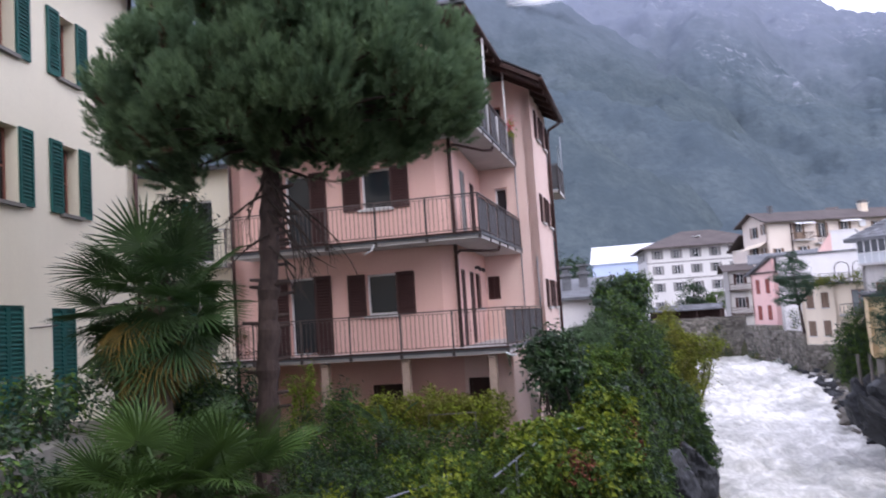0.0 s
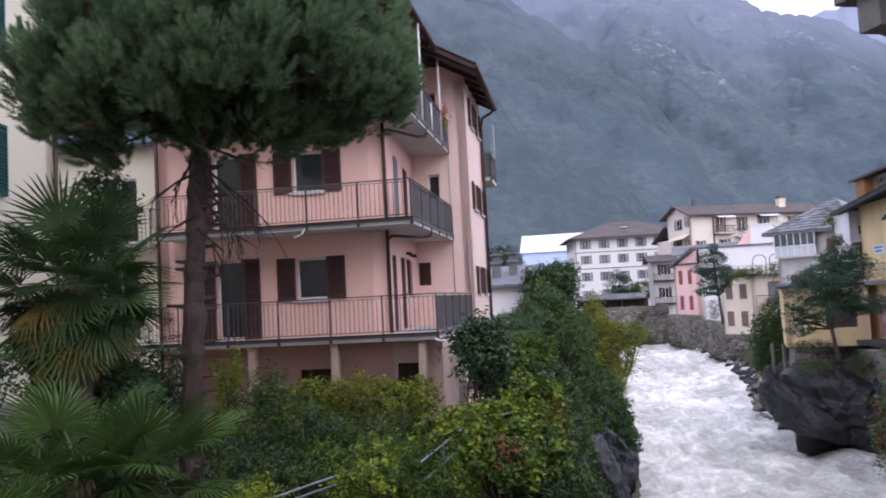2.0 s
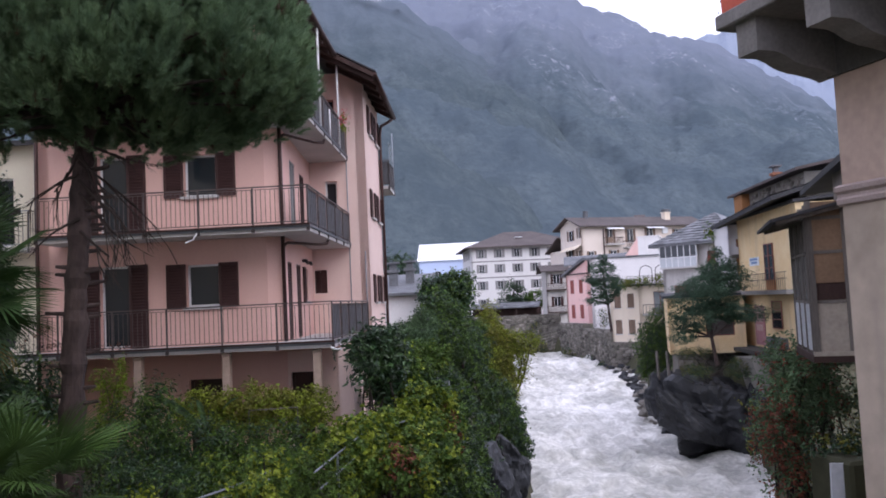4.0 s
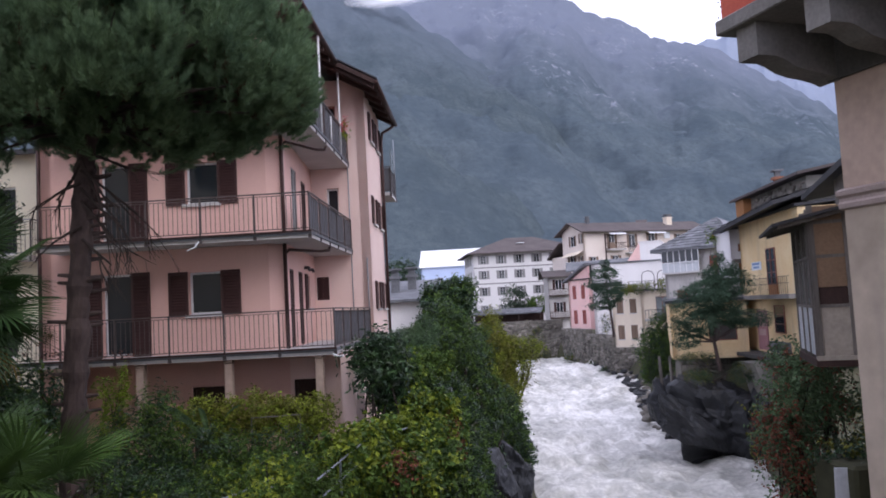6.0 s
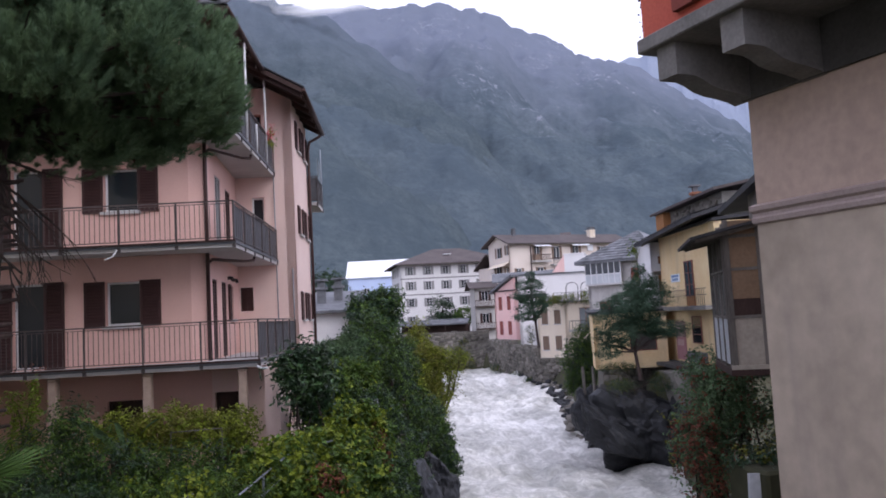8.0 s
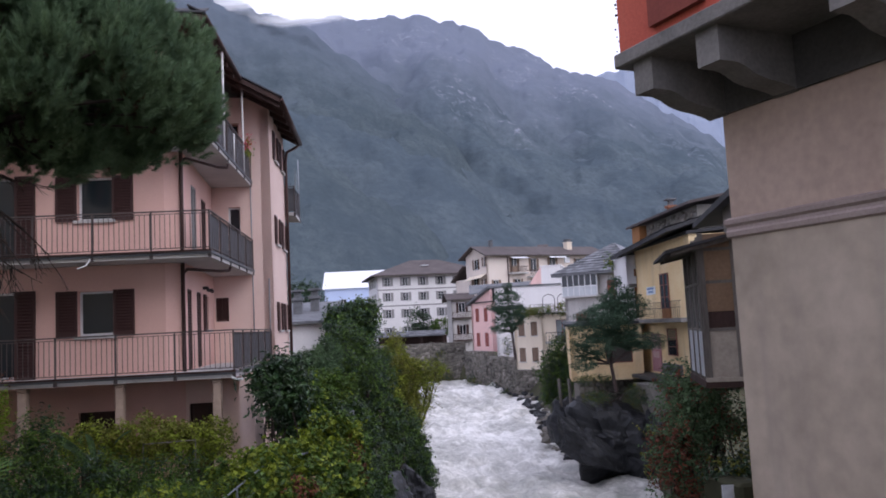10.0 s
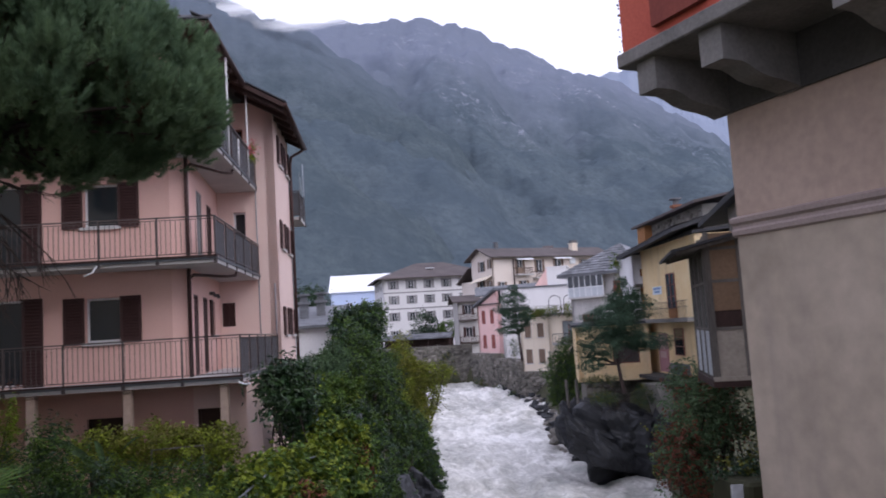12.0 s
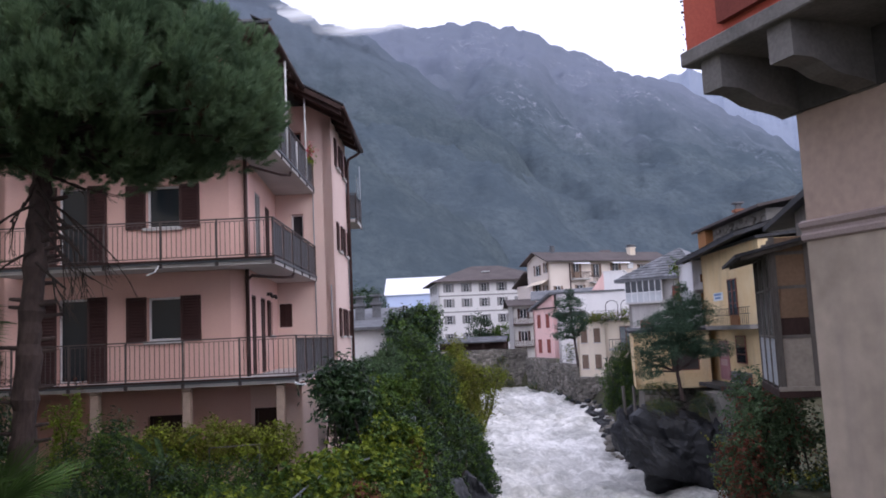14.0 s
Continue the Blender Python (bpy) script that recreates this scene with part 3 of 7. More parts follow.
def ab_box(bm, a0, a1, b0, b1, z0, z1):
    solid(bm, [ab(a0, b0, z0), ab(a1, b0, z0), ab(a1, b1, z0), ab(a0, b1, z0), ab(a0, b0, z1), ab(a1, b0, z1), ab(a1, b1, z1), ab(a0, b1, z1)])


def face_between(a0, b0, a1, b1):
    p, q = ab(a0, b0), ab(a1, b1)
    f = Face(p.x, p.y, math.degrees(math.atan2(q.y - p.y, q.x - p.x)))
    return f, (q - p).length


FLOORS = (8.20, 11.08, 13.95)
GROUND = 4.6
pink = thing("house", ab(-7.5, 25.5, GROUND), "pink rendered apartment house with brown shutters and wrap-round balconies", "house")
A, _ = face_between(-11.4, 20.7, -5.35, 20.7)
CH, ch_len = face_between(-5.35, 20.7, -4.93, 20.95)
B, b_len = face_between(-4.93, 20.95, -5.27, 26.2)
C, c_len = face_between(-5.27, 26.2, -3.4, 26.2)
D, d_len = face_between(-3.4, 26.2, -3.4, 30.2)
E_, e_len = face_between(-3.4, 30.2, -11.4, 30.2)
F_, f_len = face_between(-11.4, 30.2, -11.4, 20.7)

a_holes, b_holes, c_holes, d_holes = [], [], [], []
for z in FLOORS:
    a_holes += [(3.93, 4.78, z + 1.0, z + 2.1), (1.65, 2.42, z + 0.02, z + 2.15)]
b_holes = [(0.35, 1.05, 8.22, 10.3), (1.85, 2.65, 8.22, 10.3), (1.2, 2.1, 11.1, 13.2), (3.0, 3.9, 11.1, 13.1), (3.35, 4.1, 9.25, 10.25), (1.2, 2.1, 13.97, 16.0)]
c_holes = [(0.06, 0.46, 9.5, 10.25), (0.5, 0.9, 11.1, 13.15), (0.45, 0.9, 13.97, 15.9)]
for z in FLOORS:
    d_holes += [(1.15, 1.8, z + 0.95, z + 1.85), (2.95, 3.6, z + 0.95, z + 1.85)]
# C and D in paler pink: their brighter sky light is painted in
for f, length, top, holes, mat in ((A, 6.05, 17.25, a_holes, PINK), (CH, ch_len, 17.25, [], PINK), (B, b_len, 17.0, b_holes, PINK), (C, c_len, 16.75, c_holes, PINK_PALE_LIT),
                                   (D, d_len, 16.32, d_holes, PINK_PALE_LIT), (E_, e_len, 16.3, [], PINK), (F_, f_len, 17.0, [], PINK)):
    bm = bmesh.new()
    pierced(bm, f, 0, length, 8.02, top, holes, 0.3)
    part("wall", bm, mat, pink)
# ground floor: set back behind the columns
g_left, gl_len = face_between(-11.4, 22.4, -5.3, 22.4)
g_mid, gm_len = face_between(-5.3, 22.4, -3.4, 22.4)
g_side, gs_len = face_between(-3.4, 22.4, -3.4, 30.2)
# g_side takes the same painted-in brightness as D
for f, length, holes, mat in ((g_left, gl_len, [(3.31, 4.33, GROUND, 7.2)], PINK), (g_mid, gm_len, [(0.08, 0.72, GROUND, 7.28)], PINK_PALE_LIT),
                              (g_side, gs_len, [(1.5, 2.2, 5.6, 6.6), (4.6, 5.2, 5.6, 6.6)], PINK_PALE_LIT), (E_, e_len, [], PINK), (F_, f_len, [], PINK)):
    bm = bmesh.new()
    pierced(bm, f, 0, length, GROUND, 8.015, holes, 0.3)
    part("wall", bm, mat, pink)
bm = bmesh.new()
ab_box(bm, -11.39, -3.42, 20.7, 22.39, 7.95, 8.013)
part("porch_ceiling", bm, PINK, pink)
for f, u0, u1, z1 in ((g_left, 3.31, 4.33, 7.2), (g_mid, 0.08, 0.72, 7.28)):
    bm = bmesh.new()
    block(bm, f, u0, u1, GROUND, z1, -0.26, -0.2)
    block(bm, f, u0, u0 + 0.08, GROUND, z1, -0.2, -0.14)
    block(bm, f, u1 - 0.08, u1, GROUND, z1, -0.2, -0.14)
    block(bm, f, u0 + 0.08, u1 - 0.08, z1 - 0.08, z1, -0.2, -0.14)
    part("porch_door", bm, WOOD_DARK, pink, "dark wooden door under the balcony")
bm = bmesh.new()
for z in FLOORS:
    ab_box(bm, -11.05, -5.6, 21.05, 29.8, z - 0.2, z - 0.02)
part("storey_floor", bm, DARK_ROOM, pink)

for z in FLOORS:
    window(pink, A, 3.93, 4.78, z + 1.0, z + 2.1, shutter=BROWN, width=0.52, leaves=1, name="window", label="white framed casement with dark brown louvred shutters")
    window(pink, A, 1.65, 2.42, z + 0.02, z + 2.15, shutter=BROWN, width=0.5, sill=False, leaves=1, name="balcony_door", label="glazed balcony door with dark brown louvred shutters")
for u0, u1, z0, z1, m in ((0.35, 1.05, 8.22, 10.3, True), (1.85, 2.65, 8.22, 10.3, True), (1.2, 2.1, 11.1, 13.2, False), (3.0, 3.9, 11.1, 13.1, True), (1.2, 2.1, 13.97, 16.0, False)):
    window(pink, B, u0, u1, z0, z1, shutter=BROWN if m else GREY_SHUT, closed=True, sill=False, leaves=1, name="balcony_door", label="closed louvred door shutters onto the balcony", inset=0.16)
window(pink, B, 3.35, 4.1, 9.25, 10.25, shutter=BROWN, width=0.42, sides="l", name="window")
window(pink, C, 0.06, 0.46, 9.5, 10.25, shutter=BROWN, closed=True, leaves=1, sill=False, name="window")
window(pink, C, 0.5, 0.9, 11.1, 13.15, sill=False, leaves=1, name="balcony_door")
window(pink, C, 0.45, 0.9, 13.97, 15.9, sill=False, leaves=1, frame_mat=FRAME_BROWN, name="balcony_door")
for z in FLOORS:
    for u in (1.15, 2.95):
        window(pink, D, u, u + 0.65, z + 0.95, z + 1.85, leaves=2, shutter=BROWN, width=0.45, name="window", label="small casement with dark brown shutters folded back")

# ground floor columns
for a_, b_, w_ in ((-10.4, 19.78, 0.10), (-8.39, 19.78, 0.105), (-6.19, 19.78, 0.10), (-3.95, 19.8, 0.10)):
    bm = bmesh.new()
    ab_box(bm, a_ - w_, a_ + w_, b_ - w_, b_ + w_, GROUND, 7.95)
    ab_box(bm, a_ - w_ - 0.01, a_ + w_ + 0.01, b_ - w_ - 0.01, b_ + w_ + 0.01, 7.95, 8.03)
    bmesh.ops.bevel(bm, geom=bm.edges[:], offset=0.02, segments=1, affect="EDGES")
    part("column", bm, TAUPE_PINK, pink)
bm = bmesh.new()
ab_box(bm, -3.42, -3.08, 19.7, 21.2, GROUND, 8.02)
part("pier", bm, PINK_PALE_LIT, pink)

# balconies
def baluster_mesh(h):
    bm = bmesh.new()
    box(bm, -0.0065, 0.0065, -0.0065, 0.0065, 0, h)
    return mesh_of("baluster", bm, RAIL)


BAR = baluster_mesh(0.83)


def railing(balcony, p, q, screen=False, first=0.0, gap=0.118, mat=RAIL):
    """Top and bottom rails, posts and balusters from p to q, which lie on the slab's edge."""
    p, q = Vector(p), Vector(q)
    d = (q - p).normalized()
    length = (q - p).length
    f = Face(p.x, p.y, math.degrees(math.atan2(d.y, d.x)))
    bm = bmesh.new()
    block(bm, f, 0, length, p.z + 0.955, p.z + 0.985, -0.02, 0.02)
    block(bm, f, 0, length, p.z + 0.90, p.z + 0.915, -0.012, 0.012)
    block(bm, f, 0, length, p.z + 0.075, p.z + 0.095, -0.012, 0.012)
    part("handrail", bm, mat, balcony)
    n = max(1, round(length / 1.32))
    for i in range(n + 1):
        u = length * i / n
        bm = bmesh.new()
        block(bm, f, u - 0.018, u + 0.018, p.z - 0.16, p.z + 0.97, -0.018, 0.018)
        block(bm, f, u - 0.04, u + 0.04, p.z - 0.16, p.z - 0.03, -0.012, 0.03)
        part("post", bm, mat, balcony)
    if screen:
        for i in range(n):
            bm = bmesh.new()
            block(bm, f, length * i / n + 0.03, length * (i + 1) / n - 0.03, p.z + 0.05, p.z + 0.90, -0.03, -0.024)
            part("screen", bm, SCREEN, balcony, "grey mesh privacy screen")
    base = BASE[balcony.name]
    u = 0.1
    while u < length - 0.05:
        o = new("baluster", BAR)
        o.parent = balcony
        o.location = f.p(u, p.z + 0.08) - base
        o.rotation_euler = (0, 0, radians(f.angle))
        u += gap if not screen else 0.23


def balcony_slab(z, a_left, a_right, name_label):
    bm = bmesh.new()
    ab_box(bm, a_left, a_right, 19.55, 20.68, z - 0.15, z)
    ab_box(bm, -5.25, a_right, 20.68, 26.18, z - 0.15, z)
    bal = part("balcony", bm, SLAB, pink, name_label)
    bm = bmesh.new()
    ab_box(bm, a_left - 0.03, a_right + 0.03, 19.50, 19.55, z - 0.07, z + 0.015)
    part("front_flashing", bm, SLAB_EDGE, bal)
    bm = bmesh.new()
    ab_box(bm, a_left - 0.05, a_right + 0.05, 19.47, 19.50, z - 0.012, z + 0.03)
    part("drip_edge", bm, COPPER, bal)
    bm = bmesh.new()
    ab_box(bm, a_right, a_right + 0.04, 19.55, 26.15, z - 0.06, z + 0.01)
    part("side_flashing", bm, SLAB_EDGE, bal)
    railing(bal, ab(a_left, 19.53, z), ab(a_right, 19.53, z))
    railing(bal, ab(a_right, 19.55, z), ab(a_right, 26.1, z), screen=True)
    return bal


balconies = [balcony_slab(z, l, r, "concrete balcony with iron railing and grey side screens") for z, l, r in ((FLOORS[0], -13.0, -3.5), (FLOORS[1], -10.8, -4.0), (FLOORS[2], -10.8, -4.0))]

# pipes, poles and gutters
def pipe(parent, name, pts, r, mat, label=""):
    bm = bmesh.new()
    tube(bm, pts, r, 8)
    return part(name, bm, mat, parent, label, smooth=True)


pipe(pink, "downpipe", [ab(-11.36, 20.6, 17.0), ab(-11.36, 20.6, GROUND)], 0.05, COPPER, "dark brown downpipe")
pipe(pink, "downpipe", [ab(-4.95, 20.85, 16.6), ab(-4.95, 20.85, 8.2)], 0.05, COPPER, "dark brown downpipe")
for z in (11.08, 13.95):
    pipe(pink, "branch_pipe", [ab(-4.08, 22.6, z - 0.16), ab(-4.1, 22.55, z - 0.26), ab(-4.3, 22.3, z - 0.29), ab(-4.86, 20.95, z - 0.31), ab(-4.95, 20.86, z - 0.42)], 0.04, COPPER)
pipe(pink, "downpipe", [ab(-2.8, 30.3, 16.1), ab(-2.95, 30.2, 15.95), ab(-3.25, 30.05, 15.75), ab(-3.3, 30.0, 15.4), ab(-3.3, 30.0, GROUND)], 0.055, COPPER, "dark brown downpipe")
pipe(pink, "conduit", [ab(-4.02, 26.12, 14.0), ab(-4.02, 26.12, 8.2)], 0.018, GREY_METAL)
pipe(pink, "conduit", [ab(-3.52, 26.16, 10.8), ab(-3.52, 26.16, 8.2)], 0.018, GREY_METAL)
for b_, z in ((24.8, 16.75), (21.7, 16.85)):
    pipe(pink, "awning_pole", [ab(-4.0, b_, 13.95), ab(-4.0, b_, z)], 0.032, FRAME_WHITE, "white painted awning pole")
pipe(pink, "awning_pole", [ab(-4.0, 23.15, 13.95), ab(-4.0, 23.15, 14.8)], 0.032, FRAME_WHITE)
for a_, b_ in ((-5.0, 23.4), (-5.12, 24.6)):
    bm = bmesh.new()
    tube(bm, [ab(a_, b_, 10.42), ab(a_ + 0.12, b_, 10.42), ab(a_ + 0.14, b_, 10.34)], 0.05, 8)
    part("wall_lamp", bm, IRON, pink)
bm = bmesh.new()
tube(bm, [ab(-6.75, 19.5, 10.98), ab(-6.8, 19.35, 10.82), ab(-6.98, 19.3, 10.74)], 0.018, 8)
part("drain_spout", bm, FRAME_WHITE, pink, "pale plastic drain spout under the balcony")
bm = bmesh.new()
tube(bm, [ab(-3.55, 19.5, 8.06), ab(-3.4, 19.42, 8.0), ab(-3.28, 19.36, 8.02)], 0.03, 8)
part("drain_spout", bm, FRAME_WHITE, pink)

# rear balcony beyond the river front
bm = bmesh.new()
ab_box(bm, -3.6, -3.05, 30.25, 32.2, 13.4, 13.52)
rear = part("balcony", bm, SLAB, pink)
for p, q in (((-3.05, 30.25), (-3.05, 32.2)), ((-3.4, 30.25), (-3.05, 30.25))):
    railing(rear, ab(*p, 13.52), ab(*q, 13.52), screen=True)
bm = bmesh.new()
ab_box(bm, -3.04, -3.02, 30.4, 31.6, 14.4, 15.2)
part("glass_screen", bm, GLASS_MILKY, rear)
pipe(rear, "corner_pole", [ab(-3.05, 32.1, 13.5), ab(-3.05, 32.1, 15.9)], 0.02, GREY_METAL)

# roof
def roof_z(a):
    return 16.2 + 0.55 * (-2.8 - a)


EZ = roof_z(-4.0)
RIDGE = (-7.6, roof_z(-7.6))


def roof_panel(bm, pts, thick):
    top = [bm.verts.new(p) for p in pts]
    low = [bm.verts.new(p - Vector((0, 0, thick))) for p in pts]
    bm.faces.new(top)
    bm.faces.new(low[::-1])
    for i in range(len(pts)):
        j = (i + 1) % len(pts)
        bm.faces.new((top[i], low[i], low[j], top[j]))


bm = bmesh.new()
roof_panel(bm, [ab(-4.0, 19.4, EZ), ab(-4.0, 24.4, EZ), ab(-2.8, 24.4, 16.2), ab(-2.8, 30.4, 16.2), ab(-7.6, 30.4, RIDGE[1]), ab(-7.6, 23.0, RIDGE[1])], 0.16)
roof_panel(bm, [ab(-11.2, 19.4, EZ), ab(-4.0, 19.4, EZ), ab(-7.6, 23.0, RIDGE[1])], 0.16)
roof_panel(bm, [ab(-11.2, 30.4, EZ), ab(-11.2, 19.4, EZ), ab(-7.6, 23.0, RIDGE[1]), ab(-7.6, 30.4, RIDGE[1])], 0.16)
roof = part("roof", bm, WOOD_DARK, pink, "dark timber eaves under stone slabs")
random.seed(4)
# stone slabs along the eaves
for p, q, n in (((-2.72, 24.4), (-2.72, 30.4), 15), ((-4.0, 24.36), (-2.72, 24.36), 4), ((-3.94, 19.4), (-3.94, 24.3), 11), ((-11.2, 19.34), (-3.94, 19.34), 15)):
    for i in range(n):
        t0, t1 = i / n, (i + 1) / n
        a0, b0, a1, b1 = p[0] + (q[0] - p[0]) * t0, p[1] + (q[1] - p[1]) * t0, p[0] + (q[0] - p[0]) * t1, p[1] + (q[1] - p[1]) * t1
        h = random.uniform(0.0, 0.03)
        bm = bmesh.new()
        za, zc = (roof_z(a0), roof_z(a1)) if p[1] > 19.39 and q[1] > 19.39 else (EZ, EZ)
        inw = -0.45 if abs(q[0] - p[0]) < 0.1 else 0.0
        inb = 0.45 if inw == 0 else 0.0
        rise = 0.55 * 0.45 if (inw or p[1] < 19.39) else 0.0
        solid(bm, [ab(a0, b0, za + 0.01 + h), ab(a1, b1, zc + 0.01 + h), ab(a1 + inw, b1 + inb, zc + 0.01 + h + rise), ab(a0 + inw, b0 + inb, za + 0.01 + h + rise),
                   ab(a0, b0, za + 0.05 + h), ab(a1, b1, zc + 0.05 + h), ab(a1 + inw, b1 + inb, zc + 0.05 + h + rise), ab(a0 + inw, b0 + inb, za + 0.05 + h + rise)])
        part("slab", bm, SLATE_DARK, roof)
for i in range(11):
    b_ = 19.6 + i * 1.0
    ae = -4.02 if b_ < 24.3 else -2.85
    bm = bmesh.new()
    solid(bm, [ab(ae, b_ - 0.05, roof_z(ae) - 0.30), ab(ae, b_ + 0.05, roof_z(ae) - 0.30), ab(ae - 1.6, b_ + 0.05, roof_z(ae - 1.6) - 0.30), ab(ae - 1.6, b_ - 0.05, roof_z(ae - 1.6) - 0.30),
               ab(ae, b_ - 0.05, roof_z(ae) - 0.162), ab(ae, b_ + 0.05, roof_z(ae) - 0.162), ab(ae - 1.6, b_ + 0.05, roof_z(ae - 1.6) - 0.162), ab(ae - 1.6, b_ - 0.05, roof_z(ae - 1.6) - 0.162)])
    part("rafter", bm, WOOD_DARK, roof)
for i in range(8):
    a_ = -10.9 + i * 0.95
    bm = bmesh.new()
    solid(bm, [ab(a_ - 0.05, 19.45, EZ - 0.30), ab(a_ + 0.05, 19.45, EZ - 0.30), ab(a_ + 0.05, 20.6, EZ + 0.32), ab(a_ - 0.05, 20.6, EZ + 0.32),
               ab(a_ - 0.05, 19.45, EZ - 0.162), ab(a_ + 0.05, 19.45, EZ - 0.162), ab(a_ + 0.05, 20.6, EZ + 0.46), ab(a_ - 0.05, 20.6, EZ + 0.46)])
    part("rafter", bm, WOOD_DARK, roof)
pipe(roof, "gutter", [ab(-2.76, 24.4, 16.12), ab(-2.76, 30.4, 16.12)], 0.07, COPPER)
pipe(roof, "gutter", [ab(-3.96, 19.4, EZ - 0.08), ab(-3.96, 24.3, EZ - 0.08)], 0.07, COPPER)

# ---- cream annex between the two houses ----
annex = thing("house", ab(-13.2, 24, GROUND), "cream rendered annex with a small railed balcony and green shutters", "house")
X, x_len = face_between(-16.0, 21.6, -11.42, 21.6)
bm = bmesh.new()
x_holes = [(2.85, 3.45, 11.1, 13.0), (2.85, 3.45, 8.3, 10.3)]
pierced(bm, X, 0, x_len, GROUND, 13.9, x_holes, 0.3)
part("wall", bm, CREAM, annex)
bm = bmesh.new()
ab_box(bm, -16, -11.42, 21.9, 27, GROUND, 13.9)
part("rear_wall", bm, CREAM, annex)
for u0, u1, z0, z1 in x_holes:
    window(annex, X, u0, u1, z0, z1, shutter=GREEN, width=0.42, sides="l", sill=False, leaves=1, name="balcony_door", label="glazed door with dark green shutters", inset=0.1)
bm = bmesh.new()
ab_box(bm, -13.4, -11.75, 20.95, 21.58, 10.9, 11.02)
ab1 = part("balcony", bm, SLAB, annex)
railing(ab1, ab(-13.35, 20.98, 11.02), ab(-11.8, 20.98, 11.02), mat=GREY_METAL)
railing(ab1, ab(-11.8, 20.98, 11.02), ab(-11.8, 21.56, 11.02))
bm = bmesh.new()
ab_box(bm, -13.2, -12.0, 20.82, 20.98, 11.9, 12.05)
part("planter", bm, IRON, ab1)
bm = bmesh.new()
roof_panel(bm, [ab(-16.2, 21.2, 13.95), ab(-11.43, 21.2, 13.95), ab(-11.43, 27.2, 15.2), ab(-16.2, 27.2, 15.2)], 0.14)
part("roof", bm, SLATE_DARK, annex)

# ---- left house with green shutters ----
LH = Face(-7.93, 16.16, 87.0)
lefth = thing("house", LH.p(-3, GROUND, -3), "pale cream house with dark green louvred shutters", "house")
l_open = [(-0.24, 0.41, 11.6, 13.03), (-2.35, -1.7, 11.6, 13.03), (-0.24, 0.41, 14.4, 15.75), (-2.4, -1.72, 14.4, 15.75), (-4.4, -3.7, 11.6, 13.03), (-4.4, -3.7, 14.4, 15.75)]
l_shut = [(-0.7, 0.2, 7.5, 9.7), (-2.5, -1.58, 7.5, 9.74)]
bm = bmesh.new()
pierced(bm, LH, -16, 2.95, GROUND, 17.4, l_open + l_shut, 0.35)
part("wall", bm, CREAM, lefth)
lh_end = Face(*LH.p(2.95, 0).xy, 177.0)
bm = bmesh.new()
pierced(bm, lh_end, 0, 7, GROUND, 17.4, [], 0.35)
part("wall", bm, CREAM, lefth)
for u0, u1, z0, z1 in l_open:
    window(lefth, LH, u0, u1, z0, z1, frame_mat=FRAME_BROWN, shutter=GREEN, width=0.44, inset=0.24, sill_mat=CONCRETE, name="window", label="brown casement with dark green louvred shutters folded back", bars=1)
for u0, u1, z0, z1 in l_shut:
    window(lefth, LH, u0, u1, z0, z1, shutter=GREEN, closed=True, sill=False, leaves=1, name="window", label="closed dark green shutters")
bm = bmesh.new()
roof_panel(bm, [LH.p(-16, 17.45, 0.7), LH.p(3.5, 17.45, 0.7), LH.p(3.5, 20.2, -5), LH.p(-16, 20.2, -5)], 0.16)
part("roof", bm, SLATE_DARK, lefth)
bm = bmesh.new()
tube(bm, [LH.p(2.92, 17.3, 0.07), LH.p(2.92, GROUND, 0.07)], 0.05, 8)
part("downpipe", bm, COPPER, lefth, smooth=True)
bm = bmesh.new()
tube(bm, [LH.p(-1.5, 9.32, 0.05), LH.p(-0.6, 9.36, 0.05)], 0.012, 6)
part("cable", bm, IRON, lefth)

# ---- right-hand building over the river ----
RW = Face(7.05, 0.99, 98.0)
RW = Face(*(Vector((6.07, 7.945, 0)) - RW.u * 7.02).xy, 98.0)
# seen from the river its run goes from far to near
RWF = Face(*RW.p(7.03, 0).xy, 278.0)
rightb = thing("house", RWF.p(3, 0.5, -2), "rendered riverside building with string course and bracketed concrete balcony", "house")
bm = bmesh.new()
pierced(bm, RWF, 0, 12, -0.5, 9.87, [], 0.5)
part("lower_wall", bm, TAUPE, rightb, "rough taupe render")
bm = bmesh.new()
pierced(bm, RWF, 0.02, 12, 10.06, 16.5, [], 0.5)
part("upper_wall", bm, TAUPE_PINK, rightb, "smooth rose-beige render")
end = Face(*RWF.p(0.0, 0, -0.5).xy, 188.0)
bm = bmesh.new()
block(bm, end, -8, 0.02, -0.5, 9.84, -0.4, -0.02)
block(bm, end, -8, 0.02, 10.1, 16.5, -0.4, -0.04)
part("end_wall", bm, TAUPE, rightb)
bm = bmesh.new()
prof = [(9.85, 0.0), (9.87, 0.035), (9.92, 0.045), (9.945, 0.025), (9.98, 0.025), (10.01, 0.06), (10.06, 0.07), (10.09, 0.0)]
for u0, u1 in ((-0.04, 12.0),):
    va, vb = [bm.verts.new(RWF.p(u0, z, d)) for z, d in prof], [bm.verts.new(RWF.p(u1, z, d)) for z, d in prof]
    for i in range(len(prof) - 1):
        bm.faces.new((va[i], va[i + 1], vb[i + 1], vb[i]))
    bm.faces.new(va[::-1])
block(bm, RWF, -0.04, 0.0, 9.87, 10.07, -0.5, 0.0)
part("string_course", bm, STUCCO_BAND, rightb, "moulded stucco string course")

# beam colour paints in the shade between the brackets
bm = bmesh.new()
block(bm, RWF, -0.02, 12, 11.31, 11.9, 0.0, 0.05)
part("ledger_beam", bm, SHADE_CONCRETE, rightb, "concrete beam, darkened in colour for shade under the balcony")
